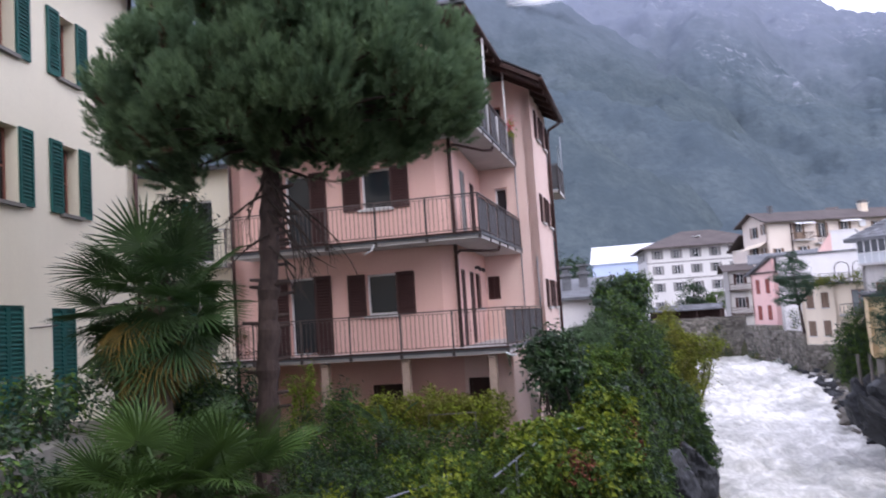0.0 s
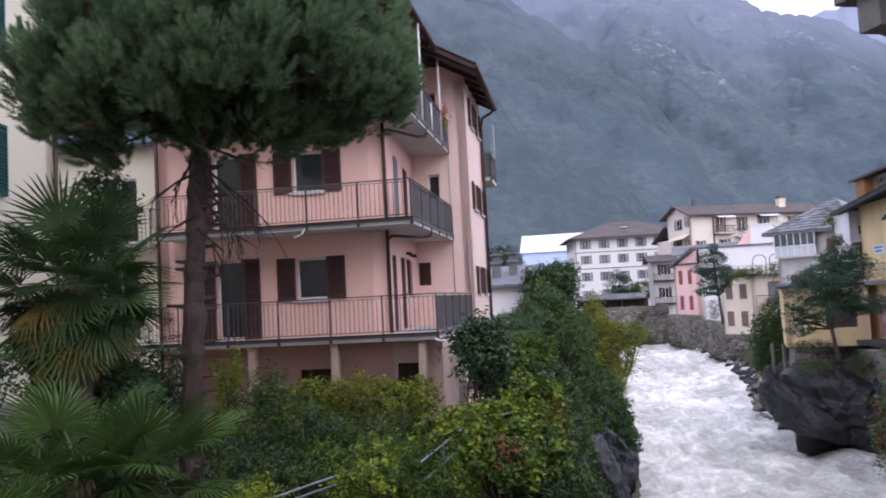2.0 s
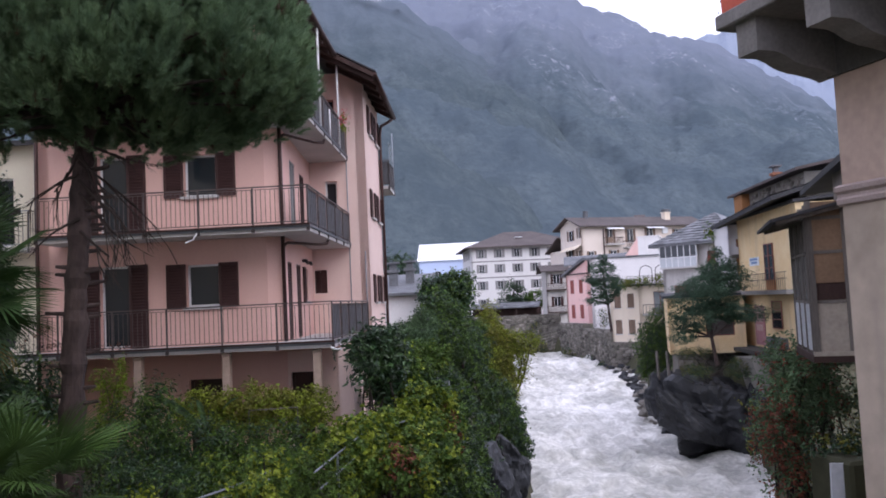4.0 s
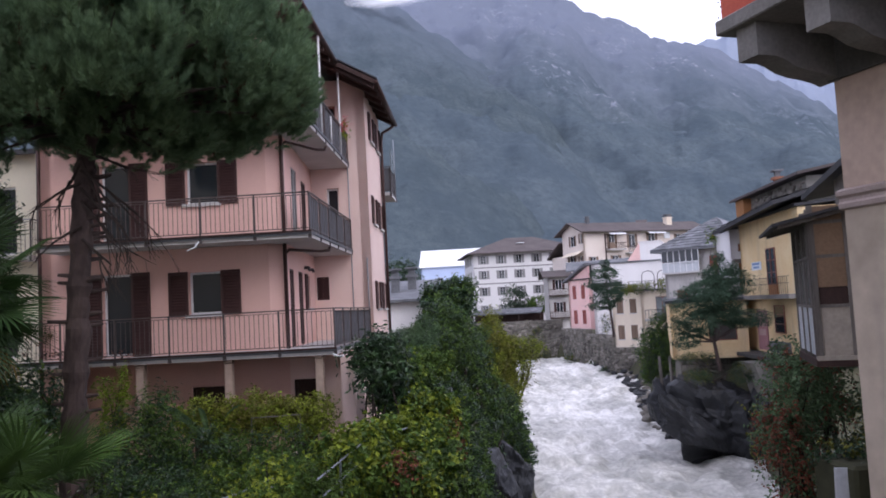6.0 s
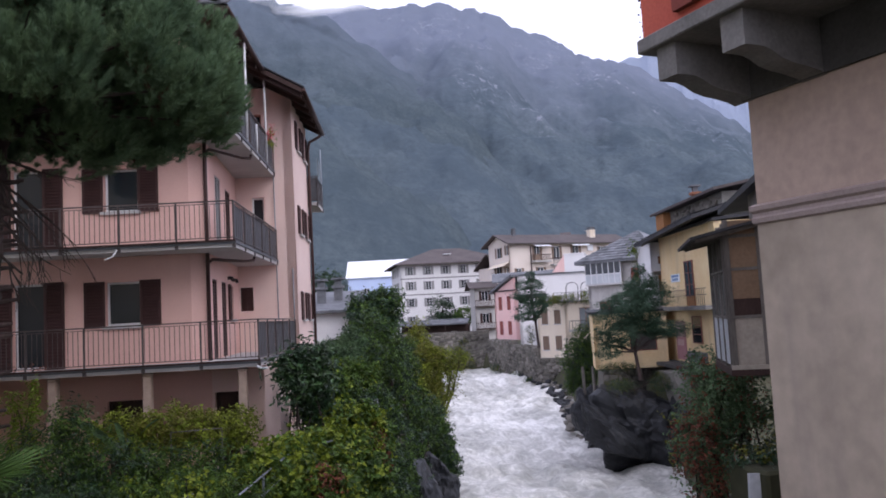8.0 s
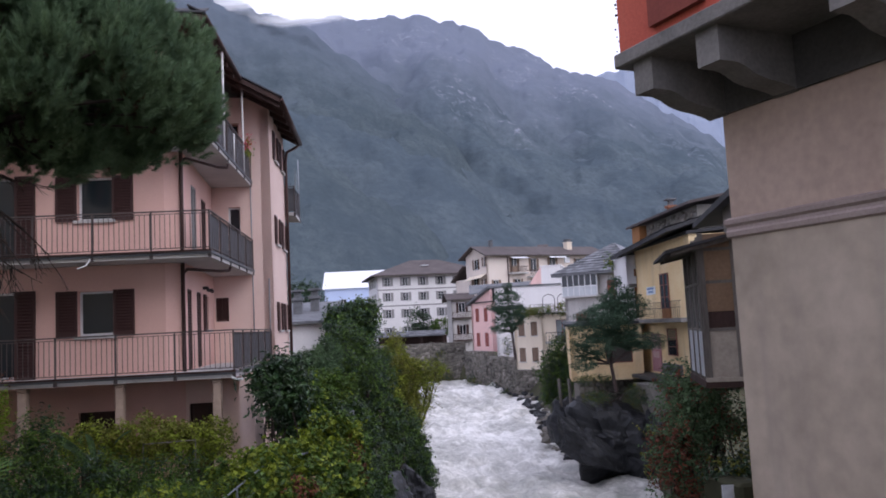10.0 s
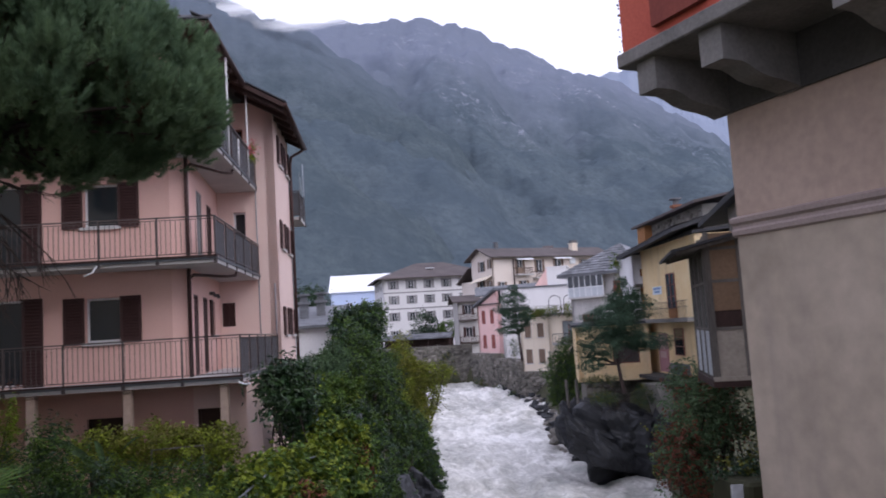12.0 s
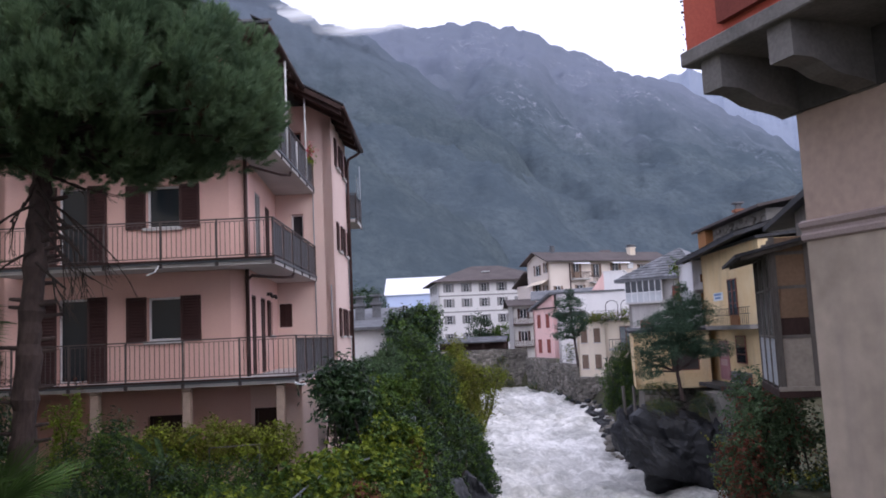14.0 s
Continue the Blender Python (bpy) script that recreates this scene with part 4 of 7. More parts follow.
# balcony slab, brackets, parapet
PROJ = 1.2
bm = bmesh.new()
block(bm, RWF, -0.42, 12, 11.90, 12.07, 0.0, PROJ)
bmesh.ops.bevel(bm, geom=bm.edges[:], offset=0.015, segments=1, affect="EDGES")
rslab = part("balcony", bm, CONCRETE, rightb, "weathered concrete balcony slab on curved brackets")
for u0 in (-0.19, 0.82, 2.42, 4.0, 5.6, 7.2):
    u1 = u0 + 0.31
    prof = [(0.0, 11.30), (0.12, 11.34), (0.28, 11.37), (0.46, 11.39), (0.62, 11.43), (0.76, 11.50), (0.86, 11.53), (1.1, 11.53), (1.1, 11.9), (0.0, 11.9)]
    bm = bmesh.new()
    va, vb = [bm.verts.new(RWF.p(u0, z, d)) for d, z in prof], [bm.verts.new(RWF.p(u1, z, d)) for d, z in prof]
    bm.faces.new(va)
    bm.faces.new(vb[::-1])
    for i in range(len(prof)):
        j = (i + 1) % len(prof)
        bm.faces.new((va[i], vb[i], vb[j], va[j]))
    bmesh.ops.recalc_face_normals(bm, faces=bm.faces[:])
    part("bracket", bm, CONCRETE, rslab, "curved concrete bracket")
bm = bmesh.new()
block(bm, RWF, -0.36, 12, 12.07, 13.3, PROJ - 0.18, PROJ - 0.06)
block(bm, RWF, -0.36, -0.24, 12.07, 13.3, 0.0, PROJ - 0.18)
part("parapet", bm, RED_WALL, rslab, "brick-red rendered parapet")
bm = bmesh.new()
block(bm, RWF, 0.25, 1.05, 12.17, 13.0, PROJ - 0.058, PROJ + 0.02)
part("panel", bm, RED_DARK, rslab, "dark red boarded panel")
random.seed(8)
bm = bmesh.new()
for i in range(26):
    p = RWF.p(-0.40 - random.uniform(0, 0.03), 12.12 + i * 0.045, PROJ - 0.1 + random.uniform(-0.05, 0.05))
    bmesh.ops.create_icosphere(bm, subdivisions=1, radius=random.uniform(0.010, 0.022), matrix=Matrix.Translation(p))
tube(bm, [RWF.p(-0.385, 12.08, PROJ - 0.1), RWF.p(-0.385, 13.3, PROJ - 0.1)], 0.004, 5)
part("trailing_string", bm, TWIG, rslab, "thin string of small beads or buds")

# ---- glazed bay of boards and sheet metal ----
SFRONT = Face(8.05, 11.45, -28.0)
SSIDE_O = SFRONT.p(0, 0) + Vector((math.cos(radians(62)), math.sin(radians(62)), 0)) * 2.15
SSIDE = Face(SSIDE_O.x, SSIDE_O.y, 242.0)
bay = thing("bay_window", SFRONT.p(0.8, 7.85, -1), "projecting bay of dusty glass, boards and rusty sheet metal", "bay window")
bm = bmesh.new()
solid(bm, [SFRONT.p(-0.04, 7.78, 0.04), SFRONT.p(2.5, 7.78, 0.04), SFRONT.p(2.5, 7.78, -2.2), SFRONT.p(-0.04, 7.78, -2.2), SFRONT.p(-0.04, 7.9, 0.04), SFRONT.p(2.5, 7.9, 0.04), SFRONT.p(2.5, 7.9, -2.2), SFRONT.p(-0.04, 7.9, -2.2)])
part("floor_frame", bm, WOOD_DARK, bay)
for u in (0.0, 0.5, 1.05, 1.6):
    bm = bmesh.new()
    block(bm, SFRONT, u, u + 0.08, 7.9, 10.32, -0.05, 0.03)
    part("post", bm, WOOD_GREY, bay)
for u in (0.0, 0.7, 1.4, 2.07):
    bm = bmesh.new()
    block(bm, SSIDE, u, u + 0.07, 7.9, 10.26, -0.05, 0.03)
    part("post", bm, WOOD_GREY, bay)
for u0, u1 in ((0.08, 0.5), (0.58, 1.05), (1.13, 1.6)):
    for z0, z1, m, nm in ((7.95, 8.70, RUSTY, "sheet_panel"), (8.76, 9.0, WOOD_DARK, "board_panel"), (9.02, 9.48, PLY, "board_panel"), (9.53, 10.02, PLY, "board_panel"), (10.06, 10.3, PLY, "board_panel")):
        bm = bmesh.new()
        block(bm, SFRONT, u0, u1, z0, z1, -0.03, -0.005)
        part(nm, bm, m, bay)
    for z in (8.70, 9.48, 10.02):
        bm = bmesh.new()
        block(bm, SFRONT, u0, u1, z, z + 0.05, -0.04, 0.015)
        part("rail", bm, WOOD_GREY, bay)
bm = bmesh.new()
block(bm, SFRONT, -0.03, 1.7, 7.88, 7.95, 0.0, 0.05)
part("rusty_sill", bm, RUSTY, bay)
for u0, u1 in ((0.07, 0.7), (0.77, 1.4), (1.47, 2.07)):
    bm = bmesh.new()
    n = 5
    for i in range(n):
        a, c = u0 + (u1 - u0) * i / n, u0 + (u1 - u0) * (i + 1) / n
        block(bm, SSIDE, a, (a + c) / 2, 7.95, 8.70, -0.02, 0.01)
        block(bm, SSIDE, (a + c) / 2, c, 7.95, 8.70, -0.02, -0.008)
    part("corrugated_panel", bm, CORRUGATED, bay)
    for z0, z1 in ((8.76, 9.48), (9.53, 10.05), (10.09, 10.24)):
        m = (u0 + u1) / 2
        for a, c in ((u0, m - 0.015), (m + 0.015, u1)):
            bm = bmesh.new()
            block(bm, SSIDE, a, c, z0, z1, -0.02, -0.012)
            part("pane", bm, GLASS_MILKY, bay)
    bm = bmesh.new()
    for z in (8.70, 9.48, 10.05):
        block(bm, SSIDE, u0, u1, z, z + 0.04, -0.03, 0.02)
    block(bm, SSIDE, (u0 + u1) / 2 - 0.015, (u0 + u1) / 2 + 0.015, 8.74, 10.24, -0.025, 0.01)
    part("glazing_bar", bm, WOOD_GREY, bay)
bm = bmesh.new()
roof_panel(bm, [SFRONT.p(-0.55, 10.05, 0.3), SFRONT.p(2.6, 10.72, 0.3), SFRONT.p(2.6, 10.72, -2.5), SFRONT.p(-0.55, 10.05, -2.5)], 0.05)
part("roof", bm, SLATE_DARK, bay, "dark sheet lean-to roof")
bm = bmesh.new()
for i in range(4):
    d_ = 0.2 - i * 0.75
    solid(bm, [SFRONT.p(-0.45, 9.96, d_), SFRONT.p(2.4, 10.57, d_), SFRONT.p(2.4, 10.57, d_ - 0.07), SFRONT.p(-0.45, 9.96, d_ - 0.07),
               SFRONT.p(-0.45, 10.02, d_), SFRONT.p(2.4, 10.63, d_), SFRONT.p(2.4, 10.63, d_ - 0.07), SFRONT.p(-0.45, 10.02, d_ - 0.07)])
part("rafters", bm, WOOD_GREY, bay)
bm = bmesh.new()
block(bm, SFRONT, 0.02, 2.4, 7.9, 10.3, -0.09, -0.06)
block(bm, SSIDE, 0.02, 2.1, 7.9, 8.72, -0.09, -0.06)
part("backing", bm, WOOD_DARK, bay)
# the old house that carries the bay
carrier = thing("house", SFRONT.p(5, 3, -3), "old grey plastered house behind the bay with a stone roof", "house")
cf = Face(*SFRONT.p(1.7, 0, 0.02).xy, -28.0)
bm = bmesh.new()
block(bm, cf, 0, 6, 0.0, 11.1, -6, 0)
part("wall", bm, GARDEN_WALL, carrier)
bm = bmesh.new()
block(bm, cf, -0.8, 0.02, 10.5, 11.05, -3.0, -0.9)
part("loft", bm, WOOD_GREY, carrier, "weathered boarded loft")
bm = bmesh.new()
roof_panel(bm, [cf.p(-1.0, 11.15, -0.6), cf.p(6, 11.8, -0.6), cf.p(6, 11.8, -6.2), cf.p(-1.0, 11.15, -6.2)], 0.12)
part("roof", bm, SLATE_DARK, carrier)
bm = bmesh.new()
block(bm, cf, 0.2, 0.5, 11.4, 12.3, -3.0, -2.7)
block(bm, cf, 0.15, 0.55, 12.3, 12.38, -3.05, -2.65)
part("chimney", bm, TERRACOTTA, carrier)

# ---- houses along the far river ----
def gable_roof(bm, f, w, dp, z, rise, over=0.6, thick=0.18, along="u", end_over=None):
    eo = over if end_over is None else end_over
    k = rise / ((dp if along == "u" else w) / 2)
    if along == "u":
        r0, r1 = f.p(-eo, z + rise, -dp / 2), f.p(w + eo, z + rise, -dp / 2)
        roof_panel(bm, [f.p(-eo, z - k * over, over), f.p(w + eo, z - k * over, over), r1, r0], thick)
        roof_panel(bm, [f.p(w + eo, z - k * over, -dp - over), f.p(-eo, z - k * over, -dp - over), r0, r1], thick)
    else:
        r0, r1 = f.p(w / 2, z + rise, eo), f.p(w / 2, z + rise, -dp - eo)
        roof_panel(bm, [f.p(-over, z - k * over, -dp - eo), f.p(-over, z - k * over, eo), r0, r1], thick)
        roof_panel(bm, [f.p(w + over, z - k * over, eo), f.p(w + over, z - k * over, -dp - eo), r1, r0], thick)


def hip_roof(bm, f, w, dp, z, rise, over=0.8, thick=0.2):
    h = min(dp, w) / 2
    a, b, c, d = f.p(-over, z, over), f.p(w + over, z, over), f.p(w + over, z, -dp - over), f.p(-over, z, -dp - over)
    r0, r1 = f.p(h, z + rise, -dp / 2), f.p(w - h, z + rise, -dp / 2)
    for q in ([a, b, r1, r0], [b, c, r1], [c, d, r0, r1], [d, a, r0]):
        roof_panel(bm, q, thick)


def house(label, x, y, angle, w, dp, z0, z1, mat, roof_kind, roof_mat, rise, fronts=(), lefts=(), over=0.6, end_over=None, win=None, category="house"):
    """A house from its front left corner, with windows (u, z, width, height) in its front and in its left side."""
    win = win or {}
    f = Face(x, y, angle)
    side = Face(*f.p(0, 0, -dp).xy, angle - 90)
    h = thing("house", f.p(w / 2, z0, -dp / 2), label, category)
    for fc, length, spec in ((f, w, fronts), (side, dp, lefts)):
        bm = bmesh.new()
        pierced(bm, fc, 0 if fc is f else 0, length, z0, z1, [(u - ww / 2, u + ww / 2, z, z + hh) for u, z, ww, hh in spec], 0.3)
        part("wall", bm, mat, h)
        for u, z, ww, hh in spec:
            window(h, fc, u - ww / 2, u + ww / 2, z, z + hh, **win)
    bm = bmesh.new()
    block(bm, f, 0.3, w, z0, z1, -dp, -dp + 0.3)
    block(bm, f, w - 0.3, w, z0, z1, -dp + 0.3, -0.3)
    part("rear_wall", bm, mat, h)
    bm = bmesh.new()
    if roof_kind == "hip":
        hip_roof(bm, f, w, dp, z1, rise, over)
    elif roof_kind == "flat":
        roof_panel(bm, [f.p(-over, z1 + 0.15, over), f.p(w + over, z1 + 0.15, over), f.p(w + over, z1 + 0.15 + rise, -dp - over), f.p(-over, z1 + 0.15 + rise, -dp - over)], 0.15)
    else:
        gable_roof(bm, f, w, dp, z1, rise, over, along=roof_kind, end_over=end_over)
        g = bmesh.new()
        ends = ((0, 0.0), (w, 0.0)) if roof_kind == "u" else ((0, 0), (0, -dp))
        for u, d in ends:
            if roof_kind == "u":
                s = 0.28 if u == 0 else -0.28
                roof_panel_pts = [f.p(u, z1, 0), f.p(u, z1 + rise - 0.18, -dp / 2), f.p(u, z1, -dp)]
                lo = [g.verts.new(p) for p in roof_panel_pts]
                hi = [g.verts.new(p + f.u * s) for p in roof_panel_pts]
            else:
                s = -0.28 if d == 0 else 0.28
                roof_panel_pts = [f.p(0, z1, d), f.p(w / 2, z1 + rise - 0.18, d), f.p(w, z1, d)]
                lo = [g.verts.new(p) for p in roof_panel_pts]
                hi = [g.verts.new(p + f.n * s) for p in roof_panel_pts]
            g.faces.new(lo)
            g.faces.new(hi[::-1])
            for i in range(3):
                j = (i + 1) % 3
                g.faces.new((lo[i], hi[i], hi[j], lo[j]))
        bmesh.ops.recalc_face_normals(g, faces=g.faces[:])
        part("gable", g, mat, h)
    part("roof", bm, roof_mat, h)
    return h, f, side


def chimney(h, f, u, d, z0, z1, mat=WHITE, w=0.7):
    bm = bmesh.new()
    block(bm, f, u - w / 2, u + w / 2, z0, z1, d - w / 2, d + w / 2)
    block(bm, f, u - w / 2 - 0.1, u + w / 2 + 0.1, z1, z1 + 0.15, d - w / 2 - 0.1, d + w / 2 + 0.1)
    c = part("chimney", bm, mat, h)
    bm = bmesh.new()
    block(bm, f, u - w / 2 + 0.05, u + w / 2 - 0.05, z1 + 0.15, z1 + 0.5, d - w / 2 + 0.05, d + w / 2 - 0.05)
    block(bm, f, u - w / 2 - 0.12, u + w / 2 + 0.12, z1 + 0.5, z1 + 0.6, d - w / 2 - 0.12, d + w / 2 + 0.12)
    part("chimney_cap", bm, SLATE, c)


FARWIN = dict(shutter=GREY_SHUT, width=0.55, inset=0.12, sill=True, slats=False)
# big white building with four storeys
cols = [1.9 + 3.35 * i for i in range(6)]
white, wf, _ = house("large white rendered building with grey shutters and a hipped grey roof", 33.3, 146.3, -6, 20.5, 15, 2.0, 18.9, WHITE, "hip", ROOF_BROWN, 3.3,
                     [(u, z, 1.0, 1.55) for z in (16.9, 14.1, 11.0) for u in cols] + [(u, 8.4, 1.0, 0.8) for u in cols[:3]],
                     [(u, z, 1.0, 1.55) for z in (16.9, 14.1, 11.0) for u in (3, 7, 11)], over=1.3, win=dict(shutter=GREY_SHUT, width=0.5, inset=0.12, slats=False, bars=2))
bm = bmesh.new()
for z in (16.1, 13.1):
    block(bm, wf, 0, 20.5, z, z + 0.22, 0, 0.06)
part("string_course", bm, GREY_SHUT, white)
bm = bmesh.new()
block(bm, wf, 8.9, 10.3, 20.75, 20.87, -3.9, -3.0)
part("skylight", bm, ROOF_WHITE, white)
# pale blue building with a white roof
blue, bf, _ = house("pale blue hall with a bright white sheet roof", 27.7, 172.8, -13, 24, 18, 2.0, 18.4, BLUE, "u", ROOF_WHITE, 4.0,
                    [(u, z, 1.2, 1.2) for u, z in ((4, 14.6), (9.6, 14.6), (11.6, 14.6), (4, 10.5), (14, 10.5))], over=0.4, win=dict(inset=0.1, sill=False))
# low white house behind the pink one
low, lf, _ = house("low white house with a grey slab roof behind shrubs", 2.5, 45.3, -13, 4.8, 7, 3.5, 9.5, WHITE, "flat", SLATE, 1.3, [(3.9, 7.0, 0.7, 0.5)], over=0.5, win=dict(inset=0.1, sill=False, leaves=1))
chimney(low, lf, 3.0, -2.5, 9.6, 10.9, SLATE, 0.5)
chimney(low, lf, 3.9, -3.5, 9.6, 11.0, SLATE, 0.5)
# cream apartment house: gable end towards the river, balconies along its front
cream, cf2, cs2 = house("tall cream apartment house with brown roof and balconies", 44.42, 118.0, 10, 22.5, 6.6, 3.0, 20.1, CREAM_ROSE, "u", ROOF_BROWN, 1.35,
                        [(5.1, 17.0, 1.1, 2.3), (8.8, 17.1, 1.2, 2.1), (12.5, 17.2, 1.3, 2.1), (17.6, 17.4, 1.0, 1.7), (5.6, 14.3, 1.2, 1.6), (9.0, 14.0, 1.1, 1.8), (1.6, 14.2, 1.0, 1.6)],
                        [(3.3, 17.7, 1.5, 1.6), (5.9, 18.0, 0.7, 1.5), (2.9, 14.3, 1.7, 2.0), (5.6, 14.3, 0.8, 1.7)], over=1.0, end_over=0.9, win=dict(shutter=TAN_SHUT, width=0.35, inset=0.14, slats=False))
chimney(cream, cf2, 2.7, -3.0, 20.9, 21.8, SLATE, w=0.55)
chimney(cream, cf2, 17.2, -2.0, 20.4, 21.9, CREAM_FAR, w=1.0)
for u0, u1, z in ((3.9, 7.0, 16.9), (7.4, 10.2, 16.3)):
    bm = bmesh.new()
    block(bm, cf2, u0, u1, z - 0.22, z, 0, 1.1)
    bal = part("balcony", bm, SLAB, cream)
    bm = bmesh.new()
    block(bm, cf2, u0, u1, z + 0.9, z + 1.0, 1.0, 1.08)
    for i in range(int((u1 - u0) / 0.2)):
        block(bm, cf2, u0 + i * 0.2, u0 + i * 0.2 + 0.05, z, z + 0.9, 1.02, 1.06)
    for u in (u0, u1 - 0.05):
        block(bm, cf2, u, u + 0.05, z + 0.9, z + 1.0, 0, 1.0)
    part("railing", bm, COPPER, bal)
bm = bmesh.new()
block(bm, cf2, 4.0, 4.9, 16.95, 17.9, 1.1, 1.14)
part("balcony_screen", bm, TAN_SHUT, cream, "dull brown balcony screen")
for u0, u1, z in ((4.1, 7.1, 19.75), (11.3, 14.6, 19.8)):
    bm = bmesh.new()
    roof_panel(bm, [cf2.p(u0, z - 0.6, 1.3), cf2.p(u1, z - 0.6, 1.3), cf2.p(u1, z, 0.02), cf2.p(u0, z, 0.02)], 0.05)
    part("awning", bm, ROOF_WHITE, cream, "pale fabric awning")
bm = bmesh.new()
roof_panel(bm, [cs2.p(1.2, 16.0, 1.3), cs2.p(6.5, 16.2, 1.3), cs2.p(6.5, 16.9, 0.02), cs2.p(1.2, 16.7, 0.02)], 0.05)
part("awning", bm, CREAM_FAR, cream, "pale fabric awning")
bm = bmesh.new()
block(bm, cf2, 14.8, 15.8, 18.4, 19.4, 0.01, 0.25)
part("white_cabinet", bm, ROOF_WHITE, cream)
bm = bmesh.new()
tube(bm, [cf2.p(3.85, 19.3, 0.12), cf2.p(3.85, 6, 0.12)], 0.1, 6)
part("downpipe", bm, COPPER, cream)
# lower wing behind its gable
bm = bmesh.new()
block(bm, cf2, 0.05, 8, 3.0, 16.4, -10.4, -6.62)
part("wing_wall", bm, CREAM_ROSE, cream)
bm = bmesh.new()
roof_panel(bm, [cf2.p(-0.7, 16.3, -10.9), cf2.p(8, 16.3, -10.9), cf2.p(8, 18.6, -6.62), cf2.p(-0.7, 18.6, -6.62)], 0.2)
part("wing_roof", bm, ROOF_BROWN, cream)
# villas far up the wooded slope
for az_, el_, d_, w_ in ((22.4, 5.15, 640, 9.0), (23.0, 4.95, 640, 7.0), (24.3, 5.25, 660, 8.0), (25.4, 4.8, 640, 9.0)):
    px_, py_ = d_ * math.sin(radians(az_)), d_ * math.cos(radians(az_))
    pz_ = 9 + d_ * math.tan(radians(el_))
    house("pale distant villa among the trees of the slope", px_, py_, -24, w_, 7, pz_ - 14, pz_, WHITE, "u", ROOF_BROWN, 1.8, [(u, pz_ - 2.2, 1.0, 1.4) for u in (2, w_ - 2)], over=0.4, win=dict(inset=0.1, sill=False, leaves=1))
# narrow house between white and cream ones, set back with balconies
narrow, nf, _ = house("narrow pale house with wooden balconies", 38.3, 118.0, -13, 3.0, 8, 3.0, 13.2, GREY_WHITE, "u", ROOF_BROWN, 0.9, [(1.6, z, 1.0, 1.5) for z in (11.0, 7.6)], over=0.8, win=dict(shutter=BROWN, width=0.4, inset=0.1, slats=False))
for z in (10.2, 6.8):
    bm = bmesh.new()
    block(bm, nf, 0, 3.0, z - 0.15, z, 0, 1.0)
    bal = part("balcony", bm, WOOD_DARK, narrow)
    bm = bmesh.new()
    block(bm, nf, 0, 3.0, z + 0.85, z + 0.92, 0.9, 0.97)
    for i in range(13):
        block(bm, nf, i * 0.245, i * 0.245 + 0.06, z, z + 0.85, 0.92, 0.96)
    part("railing", bm, WOOD_DARK, bal)
# salmon house with lean-to roof and white neighbour
salmon, sf, ss = house("salmon pink house with dark red shutters on a rubble river wall", 32.6, 92.6, -80, 4.6, 9, 5.8, 11.5, SALMON, "flat", ROOF_BROWN, 0.3,
                       [(u, z, 0.85, 1.6) for z in (9.3, 6.4) for u in (1.3, 3.3)], over=0.2, win=dict(shutter=RED_SHUT, closed=True, sill=False, leaves=1, slats=False))
# sloping top of the salmon front
bm = bmesh.new()
pts = [sf.p(0, 11.4, 0.01), sf.p(4.6, 11.4, 0.01), sf.p(4.6, 13.0, 0.01)]
lo, hi = [bm.verts.new(p) for p in pts], [bm.verts.new(p - sf.n * 0.3) for p in pts]
bm.faces.new(lo), bm.faces.new(hi[::-1])
for i in range(3):
    bm.faces.new((lo[i], hi[i], hi[(i + 1) % 3], lo[(i + 1) % 3]))
part("gable", bm, SALMON, salmon)
bm = bmesh.new()
roof_panel(bm, [sf.p(-0.5, 11.5, 0.5), sf.p(4.8, 13.3, 0.5), sf.p(4.8, 13.3, -9), sf.p(-0.5, 11.5, -9)], 0.2)
part("roof", bm, SLATE, salmon)
bm = bmesh.new()
roof_panel(bm, [Vector((33.05, 94.50, 12.81)), Vector((42.73, 94.50, 13.40)), Vector((44.14, 97.50, 14.36)), Vector((34.16, 97.50, 14.01))], 0.15)
part("rear_roof", bm, SLATE, salmon, "dark grey slate roof behind the gable")
wl, wlf, _ = house("white rendered terrace house with a stepped party wall", 33.0, 85.7, -30, 9.0, 7, 4.5, 13.0, WHITE, "flat", SLATE, 0.2, [], over=0.15)
bm = bmesh.new()
block(bm, wlf, 5.4, 7.6, 13.0, 15.1, -5, -0.0)
block(bm, wlf, 5.3, 7.7, 15.1, 15.22, -5.05, 0.06)
part("party_wall", bm, WHITE, wl)
bm = bmesh.new()
roof_panel(bm, [wlf.p(-0.2, 10.6, 0.55), wlf.p(3.2, 10.6, 0.55), wlf.p(3.2, 10.95, 0.01), wlf.p(-0.2, 10.95, 0.01)], 0.12)
part("pent_roof", bm, SLATE_DARK, wl, "narrow dark slate pent roof along the wall")
bm = bmesh.new()
solid(bm, [wlf.p(4.0, 13.2, -0.05), wlf.p(5.4, 13.2, -0.05), wlf.p(5.4, 13.2, -4), wlf.p(4.0, 13.2, -4), wlf.p(5.25, 14.9, -0.05), wlf.p(5.4, 15.1, -0.05), wlf.p(5.4, 15.1, -4), wlf.p(5.25, 14.9, -4)])
part("salmon_gable", bm, SALMON, wl)
